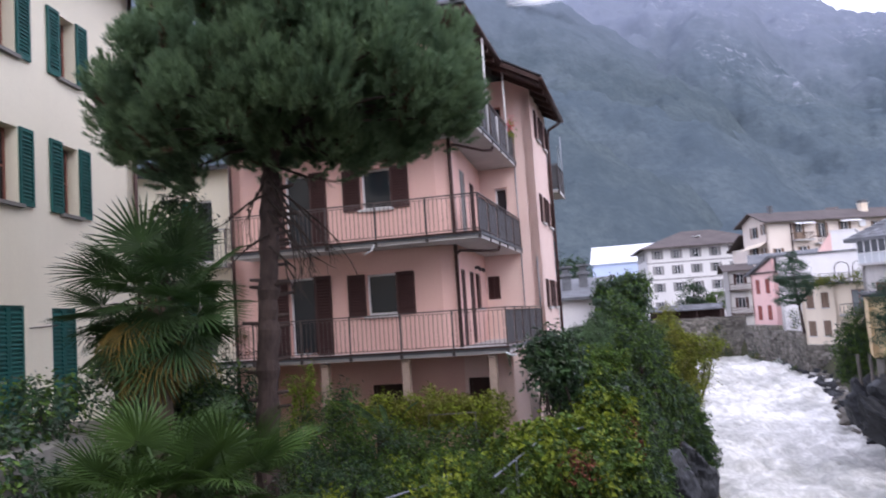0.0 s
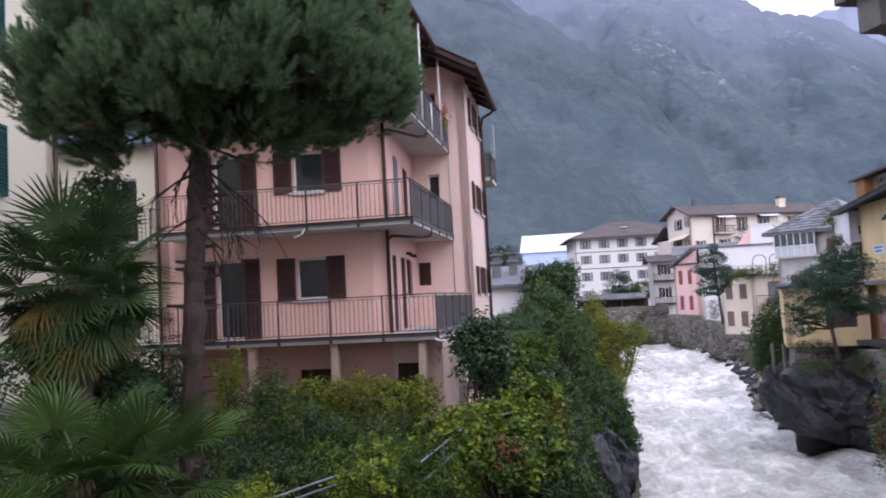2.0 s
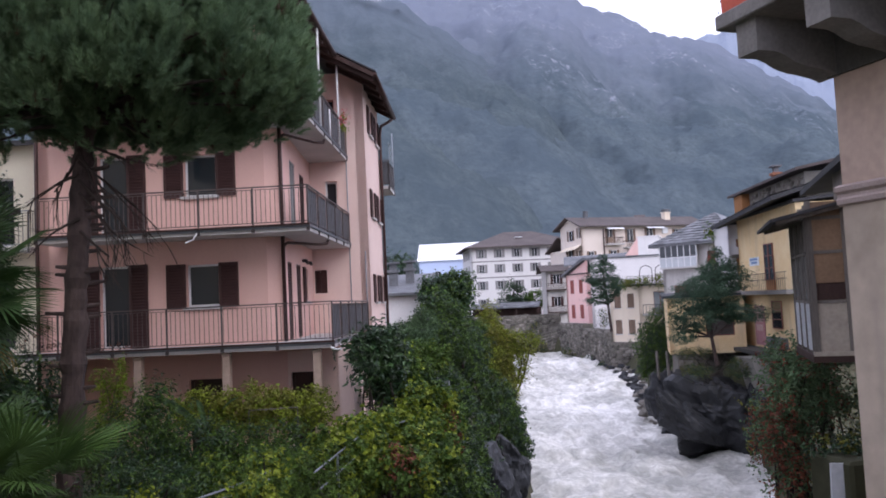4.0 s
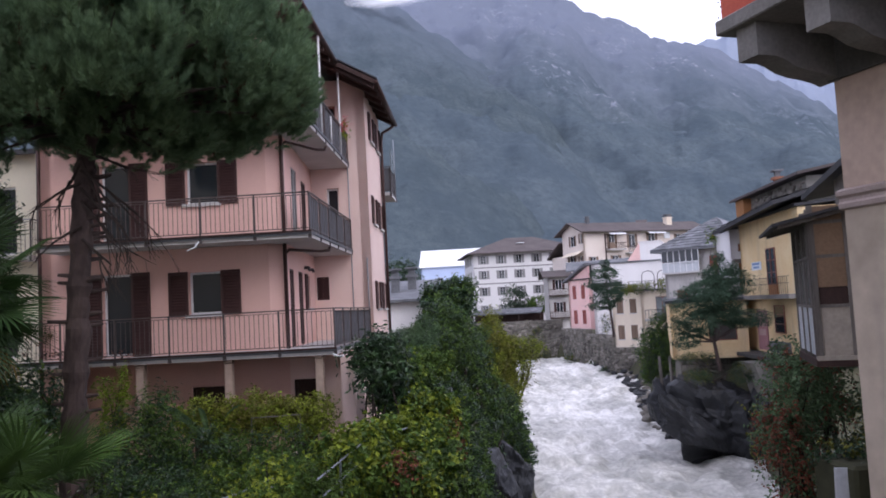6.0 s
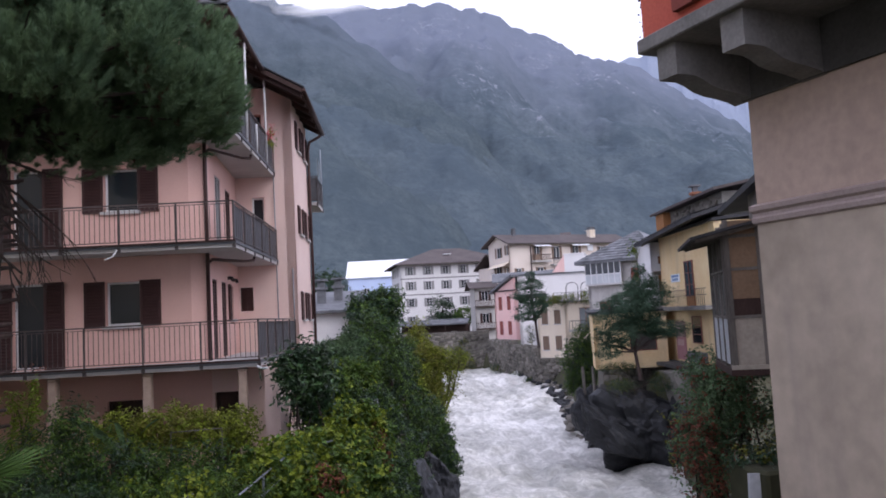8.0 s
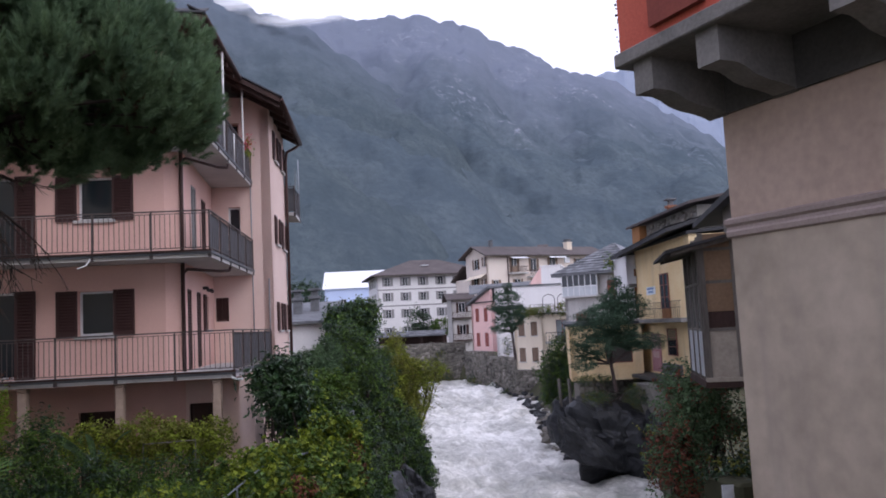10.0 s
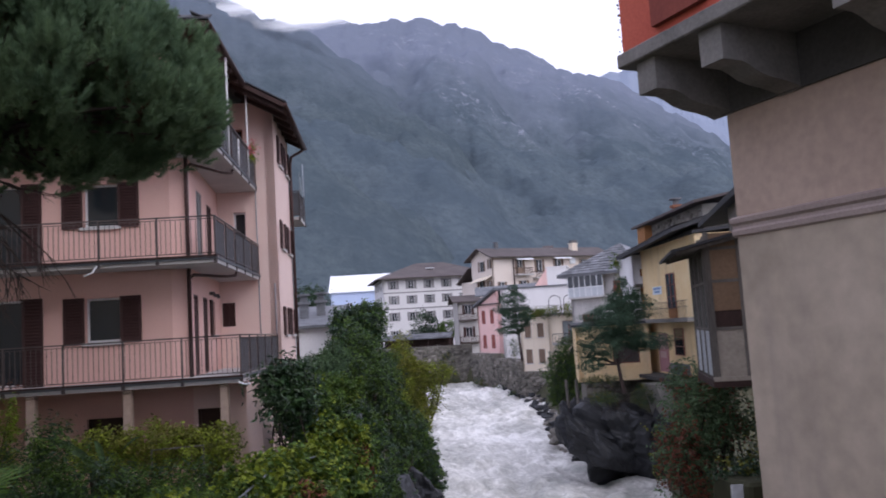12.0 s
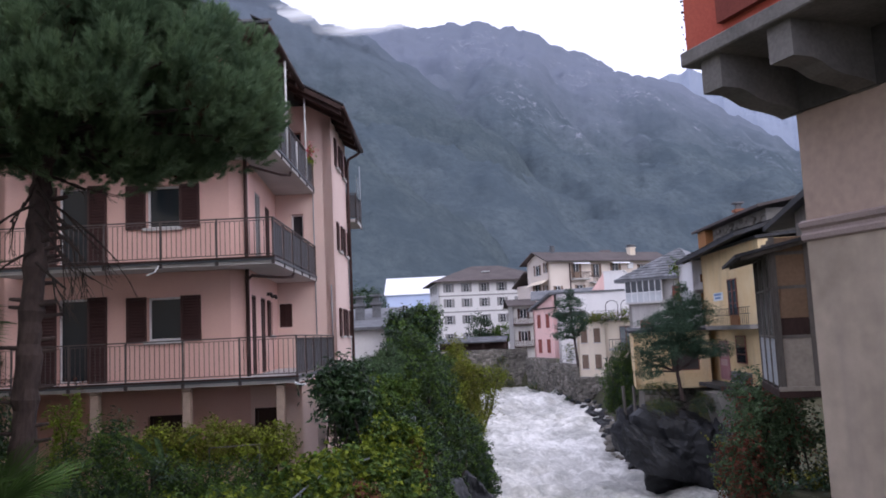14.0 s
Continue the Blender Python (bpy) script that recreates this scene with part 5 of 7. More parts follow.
# small cream house with roof terrace
small, mf, ms = house("small cream house with brown shutters and a planted roof terrace", 31.9, 77.8, -55, 3.3, 6.0, 4.0, 9.7, CREAM_FAR, "flat", SLATE, 0.0,
                      [(u, z, 0.75, 1.4) for z in (7.6, 5.0) for u in (0.9, 2.4)], over=0.2, win=dict(shutter=TAN_SHUT, closed=True, leaves=1, slats=False))
mr, mrf, _ = house("cream terrace house with a balcony door and planted terrace", 33.75, 75.0, -20, 3.6, 6.0, 4.0, 9.7, CREAM_FAR, "flat", SLATE, 0.0,
                   [(2.1, 7.0, 1.3, 2.1)], over=0.25, win=dict(frame_mat=FRAME_BROWN, sill=False, glass=GLASS_MILKY))
bm = bmesh.new()
block(bm, mrf, 0.3, 3.5, 6.75, 6.95, 0, 0.9)
bal = part("balcony", bm, SLAB, mr)
bm = bmesh.new()
for i in range(11):
    block(bm, mrf, 0.3 + i * 0.31, 0.34 + i * 0.31, 6.95, 7.8, 0.84, 0.88)
block(bm, mrf, 0.3, 3.45, 7.8, 7.86, 0.82, 0.9)
part("railing", bm, IRON, bal)
# iron terrace pergola
bm = bmesh.new()
for i in range(3):
    u = 0.3 + i * 1.5
    pts = [mrf.p(u, 9.9, -0.4), mrf.p(u, 11.2, -0.4)] + [mrf.p(u + 0.6 - 0.6 * math.cos(k * math.pi / 6), 11.2 + 0.5 * math.sin(k * math.pi / 6), -0.4) for k in range(1, 6)] + [mrf.p(u + 1.2, 11.2, -0.4), mrf.p(u + 1.2, 9.9, -0.4)]
    tube(bm, pts, 0.04, 5)
for i in range(14):
    tube(bm, [mrf.p(-1.0 + i * 0.4, 9.85, 0.1), mrf.p(-1.0 + i * 0.4, 10.7, 0.1)], 0.02, 4)
tube(bm, [mrf.p(-1.0, 10.7, 0.1), mrf.p(4.4, 10.7, 0.1)], 0.025, 4)
part("terrace_railing", bm, IRON, mr)
# house with stone-slab hip roof and glazed veranda
sl, slf, _ = house("grey-white house with a stone slab roof and glazed veranda", 31.6, 64.9, -55, 6.6, 7.5, 5.0, 13.0, GREY_WHITE, "hip", SLATE, 2.7,
                   [(4.6, 11.0, 0.9, 1.2), (1.6, 8.0, 1.2, 1.5)], over=0.8, win=dict(shutter=RED_SHUT, closed=True, leaves=1, slats=False))
bm = bmesh.new()
block(bm, slf, 0.15, 3.6, 10.9, 11.05, 0, 0.7)
ver = part("veranda", bm, SLAB, sl)
for i in range(6):
    for z0, z1, m, nm in ((11.05, 11.8, CORRUGATED, "panel"), (11.88, 12.9, GLASS, "pane")):
        bm = bmesh.new()
        block(bm, slf, 0.2 + i * 0.56, 0.7 + i * 0.56, z0, z1, 0.62, 0.66)
        part(nm, bm, m, ver)
bm = bmesh.new()
for i in range(7):
    block(bm, slf, 0.14 + i * 0.56, 0.20 + i * 0.56, 11.05, 12.95, 0.6, 0.7)
block(bm, slf, 0.14, 3.56, 11.8, 11.88, 0.6, 0.7)
block(bm, slf, 0.14, 3.56, 12.9, 12.98, 0.6, 0.7)
part("veranda_frame", bm, FRAME_WHITE, ver)
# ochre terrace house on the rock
# near-black pane: the dark of the opening is painted on
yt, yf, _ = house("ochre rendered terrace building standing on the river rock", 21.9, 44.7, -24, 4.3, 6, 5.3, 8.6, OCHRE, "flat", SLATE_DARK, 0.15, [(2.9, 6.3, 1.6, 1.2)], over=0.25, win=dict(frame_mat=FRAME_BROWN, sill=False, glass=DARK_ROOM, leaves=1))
# ochre house with balcony and door
ym, ymf, ymr = house("weathered ochre house with a wooden balcony door and stone roof", 26.9, 44.9, -104, 9.5, 7, 5.6, 13.1, OCHRE, "flat", SLATE_DARK, 0.6, [], over=0.15)

# ---- rocks and river walls ----
def rock(name, base, c, r, label, seed, mat=ROCK, sub=5, rough=0.3, tilt=(0, 0, 0), planes=16):
    """A boulder: a lump split along flat planes, then worn and pitted."""
    rg = np.random.default_rng(seed)
    nn = rg.normal(size=(planes, 3))
    nn /= np.linalg.norm(nn, axis=1)[:, None]
    hh = rg.uniform(0.58, 0.95, planes)
    bm = bmesh.new()
    bmesh.ops.create_icosphere(bm, subdivisions=sub, radius=1.0)
    rot = Euler([radians(a) for a in tilt]).to_matrix()
    for v in bm.verts:
        d = v.co.copy()
        dots = nn @ np.array(d)
        k = float(np.min(np.where(dots > 0.25, hh / np.maximum(dots, 0.25), 9)))
        q = d * 1.3 + Vector((seed * 7.3, seed * 3.1, 0))
        slant = Vector((q.x * 0.5 + q.z * 0.8, q.y * 0.5, q.z * 0.5 - q.x * 0.7))
        k = min(k, 1.12) + rough * 0.45 * noise.fractal(q * 1.6, 1.1, 2.1, 5) - rough * 0.9 * abs(noise.fractal(slant * 1.8, 1.0, 2.0, 3))
        v.co = rot @ (Vector((d.x * r[0], d.y * r[1], d.z * r[2])) * k) + Vector(c)
    return lone(name, bm, mat, label, "rock", "river rocks", base=base)


rock("boulder", (22.6, 41.2, -0.6), (22.75, 41.4, 2.1), (3.3, 2.3, 2.9), "huge dark wet boulder under the ochre house", 3, rough=0.20, planes=10, tilt=(0, 22, 20))
rock("boulder", (20.2, 41.0, -0.5), (20.75, 41.0, 2.05), (2.55, 1.5, 1.35), "dark wet boulder overhanging the rapids", 5, rough=0.20, planes=9, tilt=(0, 42, 8))
rock("boulder", (24.4, 39.6, -0.5), (24.5, 39.8, 1.9), (1.7, 1.8, 2.9), "dark wet boulder at the foot of the bank", 8, rough=0.22, planes=9, tilt=(0, 12, 0))
rock("boulder", (20.0, 43.5, 0.4), (21.1, 43.8, 2.6), (1.2, 1.3, 1.9), "jagged dark rock beside the timber props", 9, rough=0.3, planes=12)
rock("boulder", (7.85, 30.60, -0.5), (7.85, 30.60, 2.47), (1.1, 1.5, 1.75), "dark wet boulder below the overgrown bank", 11, rough=0.24, planes=9)
rock("boulder", (6.10, 27.50, -0.5), (6.10, 27.50, 2.21), (1.3, 1.9, 2.0), "dark wet boulder at the foot of the ivy", 12, rough=0.24, planes=9)
rock("boulder", (8.2, 36, -0.5), (8.6, 36.5, 1.0), (2.5, 3.2, 2.9), "dark wet rock below the overgrown bank", 13, rough=0.28)
rock("boulder", (4.6, 25, -0.5), (4.5, 25.5, 1.1), (2.0, 2.6, 2.8), "dark wet rock below the overgrown bank", 14, rough=0.28)
rock("boulder", (8.1, 33.2, -0.5), (8.1, 33.2, 1.4), (1.6, 1.9, 2.3), "dark wet boulder overhung by ivy", 17, rough=0.24)
random.seed(21)
for i in range(96):
    y = random.uniform(46, 84)
    x = float(bank_x(RIGHT_BANK, y)) + random.uniform(-1.3, 1.3)
    r = random.uniform(0.16, 0.52)
    rock("bank_stone", (x, y, -0.2 + float(water_z(y))), (x, y, 0.25 + float(water_z(y))), (r * 1.3, r, r * 0.75), "grey stone along the water's edge", 30 + i, sub=3, mat=ROCK if i % 3 else RUBBLE, rough=0.4)


def rubble_wall(name, label, p, q, z0, z1, size, seed):
    """A wall of uneven stones: every stone its own block, set in a dark core."""
    random.seed(seed)
    p, q = Vector((*p, 0)), Vector((*q, 0))
    d = q - p
    f = Face(p.x, p.y, math.degrees(math.atan2(d.y, d.x)))
    length = d.length
    core = bmesh.new()
    block(core, f, 0, length, z0, z1, -0.8, 0)
    wall = lone(name, core, RUBBLE, label, "wall", kind="structure")
    verts, faces = [], []
    z = z0
    while z < z1 - 0.1:
        h = size * random.uniform(0.7, 1.2)
        u = -random.uniform(0, size)
        while u < length:
            w = size * random.uniform(0.6, 2.1)
            a, c, t = max(u, 0), min(u + w - 0.05, length), min(z + h - 0.04, z1)
            if c - a > 0.08 and t - z > 0.06:
                o = random.uniform(0.04, 0.2)
                k = len(verts)
                j = lambda: random.uniform(-0.05, 0.05)
                verts += [f.p(a, z, 0), f.p(c, z, 0), f.p(c, t, 0), f.p(a, t, 0), f.p(a + 0.06 + j(), z + 0.06 + j(), o), f.p(c - 0.06 + j(), z + 0.06 + j(), o + j()), f.p(c - 0.06 + j(), t - 0.06 + j(), o), f.p(a + 0.06 + j(), t - 0.06 + j(), o + j())]
                faces += [(k + 4, k + 5, k + 6, k + 7), (k, k + 1, k + 5, k + 4), (k + 1, k + 2, k + 6, k + 5), (k + 2, k + 3, k + 7, k + 6), (k + 3, k, k + 4, k + 7)]
            u += w
        z += h
    me = bpy.data.meshes.new("stonework")
    base = BASE[wall.name]
    # uneven courses
    bent = [v + Vector((0, 0, 0.34 * noise.noise(v * 0.55) + 0.12 * noise.noise(v * 2.1))) + f.n * 0.10 * noise.noise(v * 1.4) for v in verts]
    me.from_pydata([v - base for v in bent], [], faces)
    me.materials.append(RUBBLE)
    ob = new("stonework", me)
    ob.parent = wall
    tagged(ob, kind="stuff")
    return wall


rubble_wall("wall_quay", "grey rubble retaining wall at the river bend", (17.0, 100.3), (31.8, 93.4), 0.5, 7.0, 0.34, 1)
rubble_wall("wall_river", "rubble river wall under the salmon house", (31.7, 93.6), (31.9, 86.0), 0.5, 5.9, 0.34, 2)
rubble_wall("wall_river_bend", "rubble river wall below the white terrace", (31.9, 86.0), (31.75, 77.7), 0.5, 5.4, 0.34, 5)
rubble_wall("wall_terrace", "rubble footing under the small cream house", (31.75, 77.7), (33.9, 74.6), 0.5, 4.2, 0.34, 3)
rubble_wall("wall_footing", "dark rubble footing under the ochre terrace", (22.2, 44.4), (26.6, 44.1), 2.5, 5.3, 0.3, 4)
# lean-to on the quay
shed = thing("lean_to", (27, 100, 6.5), "low lean-to with a grey slab roof on the quay wall", "shed")
sq = Face(22.5, 101.8, -25)
bm = bmesh.new()
roof_panel(bm, [sq.p(0, 8.0, 0), sq.p(9.0, 8.0, 0), sq.p(9.0, 8.6, -2.5), sq.p(0, 8.6, -2.5)], 0.12)
part("roof", bm, SLATE, shed)
bm = bmesh.new()
block(bm, sq, 0, 9.0, 5.5, 7.9, -2.5, -2.2)
for u in (0, 3, 6, 8.8):
    block(bm, sq, u, u + 0.15, 5.5, 7.9, -0.3, -0.15)
part("frame", bm, WOOD_DARK, shed)

# ---- ochre house: door, windows, balcony, roofs ----
BALC = 8.82


def ym_u(x, y):
    return (Vector((x, y, 0)) - ymf.o).dot(ymf.u)


bm = bmesh.new()
block(bm, ymf, -0.4, 9.5, BALC - 0.22, BALC, 0.0, 0.75)
ybal = part("balcony", bm, CONCRETE, ym, "thin stone balcony with an iron rail")
bm = bmesh.new()
for i in range(34):
    block(bm, ymf, -0.35 + i * 0.29, -0.33 + i * 0.29, BALC, BALC + 0.9, 0.68, 0.70)
for z in (0.88, 0.55):
    block(bm, ymf, -0.4, 9.5, BALC + z, BALC + z + 0.03, 0.67, 0.71)
part("railing", bm, IRON, ybal)
window(ym, ymf, 4.6, 6.0, 9.35, 11.35, frame_mat=FRAME_BROWN, sill=False, leaves=2, bars=2, inset=-0.08, name="balcony_door", label="brown wooden balcony window")
bm = bmesh.new()
block(bm, ymf, 4.6, 6.0, BALC, 9.35, 0.005, 0.06)
part("door_panel", bm, ORANGE, ym)
bm = bmesh.new()
block(bm, ymf, 2.0, 3.6, 10.25, 10.72, 0.01, 0.04)
sgn = part("sign", bm, SIGN_WHITE, ym, "white enamel sign with faded blue lines")
for u0, u1, z in ((2.15, 3.4, 10.54), (2.3, 3.3, 10.34)):
    bm = bmesh.new()
    block(bm, ymf, u0, u1, z, z + 0.13, 0.042, 0.05)
    part("bar", bm, SIGN_BLUE, sgn)
bm = bmesh.new()
block(bm, ymf, 2.3, 3.9, 5.75, 7.95, 0.01, 0.07)
dr = part("door", bm, MAUVE, ym, "mauve wooden door with three glazed panels")
for z in (6.55, 7.05, 7.5):
    bm = bmesh.new()
    block(bm, ymf, 2.55, 3.65, z, z + 0.36, 0.072, 0.085)
    part("panel", bm, material("rose_glass", (0.42, 0.28, 0.28), (0.5, 0.34, 0.33), rough=0.3, scale=2, fine=10, bump=0) if z == 6.55 else bpy.data.materials["rose_glass"], dr)
window(ym, ymf, 5.2, 6.7, 6.75, 8.25, frame_mat=FRAME_BROWN, sill=False, leaves=1, bars=2, inset=-0.08, name="window", label="dark barred window")
bm = bmesh.new()
block(bm, ymf, 4.6, 7.2, 5.7, 6.3, 0.01, 0.25)
part("ledge", bm, SLATE, ym)
bm = bmesh.new()
# dark landing, its shadow painted into the concrete colour
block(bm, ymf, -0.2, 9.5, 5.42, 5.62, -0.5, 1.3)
part("landing", bm, SHADE_CONCRETE, ym, "concrete landing along the door")
# stone roof overhanging towards the river, rising with the bank
bm = bmesh.new()
roof_panel(bm, [ymf.p(-1.3, 12.9, 1.2), ymf.p(9.6, 13.45, 1.2), ymf.p(9.6, 15.0, -4.5), ymf.p(-1.3, 14.6, -4.5)], 0.2)
part("lower_roof", bm, SLATE_DARK, ym, "dark stone slab roof with deep eaves")
up, upf, _ = house("upper attic storey with rubble gable and tiled roof", 29.0, 47.6, -104, 10.5, 6, 12.5, 14.9, GARDEN_WALL, "flat", ROOF_BROWN, 1.3, [], over=0.7)
bm = bmesh.new()
block(bm, upf, 0.0, 1.6, 12.6, 14.9, 0.02, 0.5)
part("orange_cladding", bm, ORANGE, up)
random.seed(77)
verts_, faces_ = [], []
for i in range(90):
    u, z, w, h = random.uniform(1.8, 9.8), random.uniform(13.6, 14.6), random.uniform(0.3, 0.8), random.uniform(0.12, 0.3)
    k = len(verts_)
    o = random.uniform(0.04, 0.14)
    verts_ += [upf.p(u, z, 0) - BASE[up.name], upf.p(u + w, z, 0) - BASE[up.name], upf.p(u + w, z + h, 0) - BASE[up.name], upf.p(u, z + h, 0) - BASE[up.name],
               upf.p(u + 0.03, z + 0.03, o) - BASE[up.name], upf.p(u + w - 0.03, z + 0.02, o) - BASE[up.name], upf.p(u + w - 0.04, z + h - 0.03, o) - BASE[up.name], upf.p(u + 0.04, z + h - 0.02, o) - BASE[up.name]]
    faces_ += [(k + 4, k + 5, k + 6, k + 7), (k, k + 1, k + 5, k + 4), (k + 1, k + 2, k + 6, k + 5), (k + 2, k + 3, k + 7, k + 6), (k + 3, k, k + 4, k + 7)]
me_ = bpy.data.meshes.new("stonework")
me_.from_pydata(verts_, [], faces_)
me_.materials.append(RUBBLE)
ob_ = new("stonework", me_)
ob_.parent = up
tagged(ob_, kind="stuff")
chimney(up, upf, 2.2, -1.5, 15.2, 15.9, TERRACOTTA, 0.4)
# passage between the ochre house and the slab-roofed house
ps, psf, _ = house("weathered white passage building with an orange door and gallery", 27.2, 46.5, -20, 3.0, 5, 5.0, 13.0, WHITE, "flat", SLATE_DARK, 0.2, [(0.9, 8.9, 1.0, 2.0), (0.7, 11.6, 0.5, 0.5)], over=0.2, win=dict(frame_mat=FRAME_BROWN, sill=False, leaves=1, glass=ORANGE))
bm = bmesh.new()
block(bm, psf, 0, 2.6, 10.9, 11.1, 0, 0.8)
part("gallery", bm, WOOD_GREY, ps)
# concrete stub and piers by the water
bm = bmesh.new()
solid(bm, [Vector(c) for c in ((24.2, 38.6, 3.0), (24.9, 38.4, 3.0), (25.2, 40.4, 3.0), (24.4, 40.6, 3.0), (23.5, 38.8, 5.3), (24.9, 38.4, 5.3), (25.2, 40.4, 5.3), (23.8, 40.8, 5.3))])
lone("buttress", bm, GARDEN_WALL, "pale sloping concrete buttress on the rock", "buttress", kind="structure")
for x, y in ((20.8, 44.0), (21.25, 43.6)):
    bm = bmesh.new()
    tube(bm, [(x, y, 1.8), (x - 0.1, y, 5.6)], 0.09, 7)
    lone("prop", bm, WOOD_GREY, "pale weathered timber prop below the terrace", "post", "terrace props")

# ---- vegetation ----
def leaf_mesh(name, P, N, size, aspect, mat, rng, fold=0.25):
    """Many folded leaves: centre points, facing directions, lengths."""
    n = len(P)
    N = N / (np.linalg.norm(N, axis=1)[:, None] + 1e-9)
    ref = rng.normal(size=(n, 3))
    T = np.cross(N, ref)
    T /= np.linalg.norm(T, axis=1)[:, None] + 1e-9
    S = np.cross(N, T)
    L = size * rng.uniform(0.6, 1.25, n)[:, None]
    W = L * aspect
    V = np.stack([P - T * L * 0.5, P + S * W * 0.5 + N * W * fold, P + T * L * 0.5 - N * L * 0.12, P - S * W * 0.5 + N * W * fold], 1).reshape(-1, 3)
    i = np.arange(n)[:, None] * 4
    faces = np.concatenate([i + [0, 1, 2], i + [0, 2, 3]], 1).reshape(-1, 3)
    me = bpy.data.meshes.new(name)
    me.from_pydata(V.tolist(), [], faces.tolist())
    me.materials.append(mat)
    return me


def scatter(blobs, count, rng, lump=0.25):
    """Points in and on overlapping rounded clumps with an uneven outline; the outward directions too."""
    vol = np.array([b[3] * b[4] + b[4] * b[5] + b[3] * b[5] for b in blobs])
    pick = rng.choice(len(blobs), count, p=vol / vol.sum())
    B_ = np.array(blobs)[pick]
    d = rng.normal(size=(count, 3))
    d /= np.linalg.norm(d, axis=1)[:, None]
    sub = rng.normal(size=(len(blobs), 9, 3))
    sub /= np.linalg.norm(sub, axis=2)[:, :, None]
    near = np.max(np.einsum("nk,njk->nj", d, sub[pick]), axis=1)
    r = rng.uniform(0.35, 1, count) ** 0.45 * (1 - lump + lump * 1.6 * np.clip((near - 0.55) / 0.45, 0, 1))
    stray = rng.uniform(size=count) < 0.10
    r = np.where(stray, r * rng.uniform(1.0, 1.35, count), r)
    return B_[:, :3] + d * B_[:, 3:] * r[:, None], d


def sprigs(P, d, size, rng, per=9):
    """Leaves set along short twigs at some of the points, so that the foliage gathers in sprays with gaps between."""
    n = max(1, len(P) // per)
    way = d[:n] + rng.normal(size=(n, 3)) * 0.55 + np.array([0, 0, 0.25])
    way /= np.linalg.norm(way, axis=1)[:, None]
    k = np.repeat(np.arange(n), per)
    s = rng.uniform(-0.5, 1.0, len(k))[:, None]
    sag = np.array([0, 0, -1.0]) * np.clip(s, 0, 1) ** 2 * size * 0.8
    Q = P[k] + way[k] * s * size * 2.6 + rng.normal(size=(len(k), 3)) * size * 0.42 + sag
    return Q, d[k] * 0.6 + way[k] * 0.3


def shrub(name, label, blobs, count, size, mat, foot, category="shrub", aspect=0.55, seed=1, group="", upward=0.5, second=None, share=0.25, trunk=0.0, lump=0.3, stems=6):
    rng = np.random.default_rng(seed)
    cx, cy = float(np.mean([b[0] for b in blobs])), float(np.mean([b[1] for b in blobs]))
    t = thing(name, (cx, cy, foot), label, category, group)
    base = np.array([cx, cy, foot])
    if size > 0.09:
        count, size = int(count * 2.1), size * 0.7
    P, d = sprigs(*scatter(blobs, count, rng, lump), size, rng)
    count = len(P)
    mixed = rng.permutation(count // 9)
    order = (mixed[:, None] * 9 + np.arange(9)[None, :]).reshape(-1)
    P, d = P[order], d[order]
    N = d * 0.7 + rng.normal(size=d.shape) * 0.45 + np.array([0, 0, upward])
    cut = int(count * (1 - share)) if second else count
    for nm, sl, m in (("foliage", slice(0, cut), mat), ("tinted_foliage", slice(cut, count), second)):
        if m is None:
            continue
        o = new(nm, leaf_mesh(nm, P[sl] - base, N[sl], size, aspect, m, rng))
        o.parent = t
        tagged(o, kind="stuff")
    bm = bmesh.new()
    for k in range(stems):
        b = blobs[k % len(blobs)]
        top = Vector((b[0] + rng.uniform(-0.5, 0.5) * b[3], b[1] + rng.uniform(-0.5, 0.5) * b[4], b[2] + rng.uniform(-0.2, 0.5) * b[5]))
        low = Vector((cx + rng.uniform(-0.3, 0.3) * b[3], cy + rng.uniform(-0.3, 0.3) * b[4], foot))
        mid = low.lerp(top, 0.5) + Vector((rng.uniform(-0.1, 0.1), rng.uniform(-0.1, 0.1), 0.1)) * (top - low).length
        r = trunk or 0.03
        tube(bm, [low, mid, top], [r, r * 0.7, r * 0.25], 6)
    tagged(part("stem", bm, TWIG, t), kind="stuff")
    return t


G = 4.4
shrub("magnolia_shrub", "dark glossy large-leaved shrub against the pink house", [(1.68, 18.80, 8.05, 0.34, 0.25, 0.29), (2.11, 19.20, 8.13, 0.32, 0.24, 0.27), (1.99, 19.00, 7.70, 0.32, 0.27, 0.35), (1.57, 18.60, 7.75, 0.18, 0.16, 0.21), (2.29, 19.20, 7.47, 0.22, 0.22, 0.33)], 1500, 0.26, LEAF_DARK, G, seed=2, aspect=0.42, trunk=0.035, lump=0.5, second=LEAF_GLOSS, share=0.4)
shrub("shrub", "tall mid-green shrub on the river bank", [(2.94, 21.50, 7.67, 0.55, 0.38, 0.40), (3.70, 22.50, 7.36, 0.54, 0.38, 0.42), (2.58, 20.50, 7.14, 0.49, 0.39, 0.49)], 4200, 0.17, LEAF, G, seed=3, second=LEAF_YELLOW, share=0.12, trunk=0.05, lump=0.55)
shrub("shrub", "dense dark shrub in the hollow of the bank", [(3.14, 21.50, 6.80, 0.67, 0.45, 0.46), (4.35, 24.00, 6.73, 0.55, 0.42, 0.51), (2.25, 19.60, 6.84, 0.42, 0.31, 0.36)], 4200, 0.15, LEAF_DARK, G - 1, seed=4, second=LEAF, share=0.3, lump=0.5)
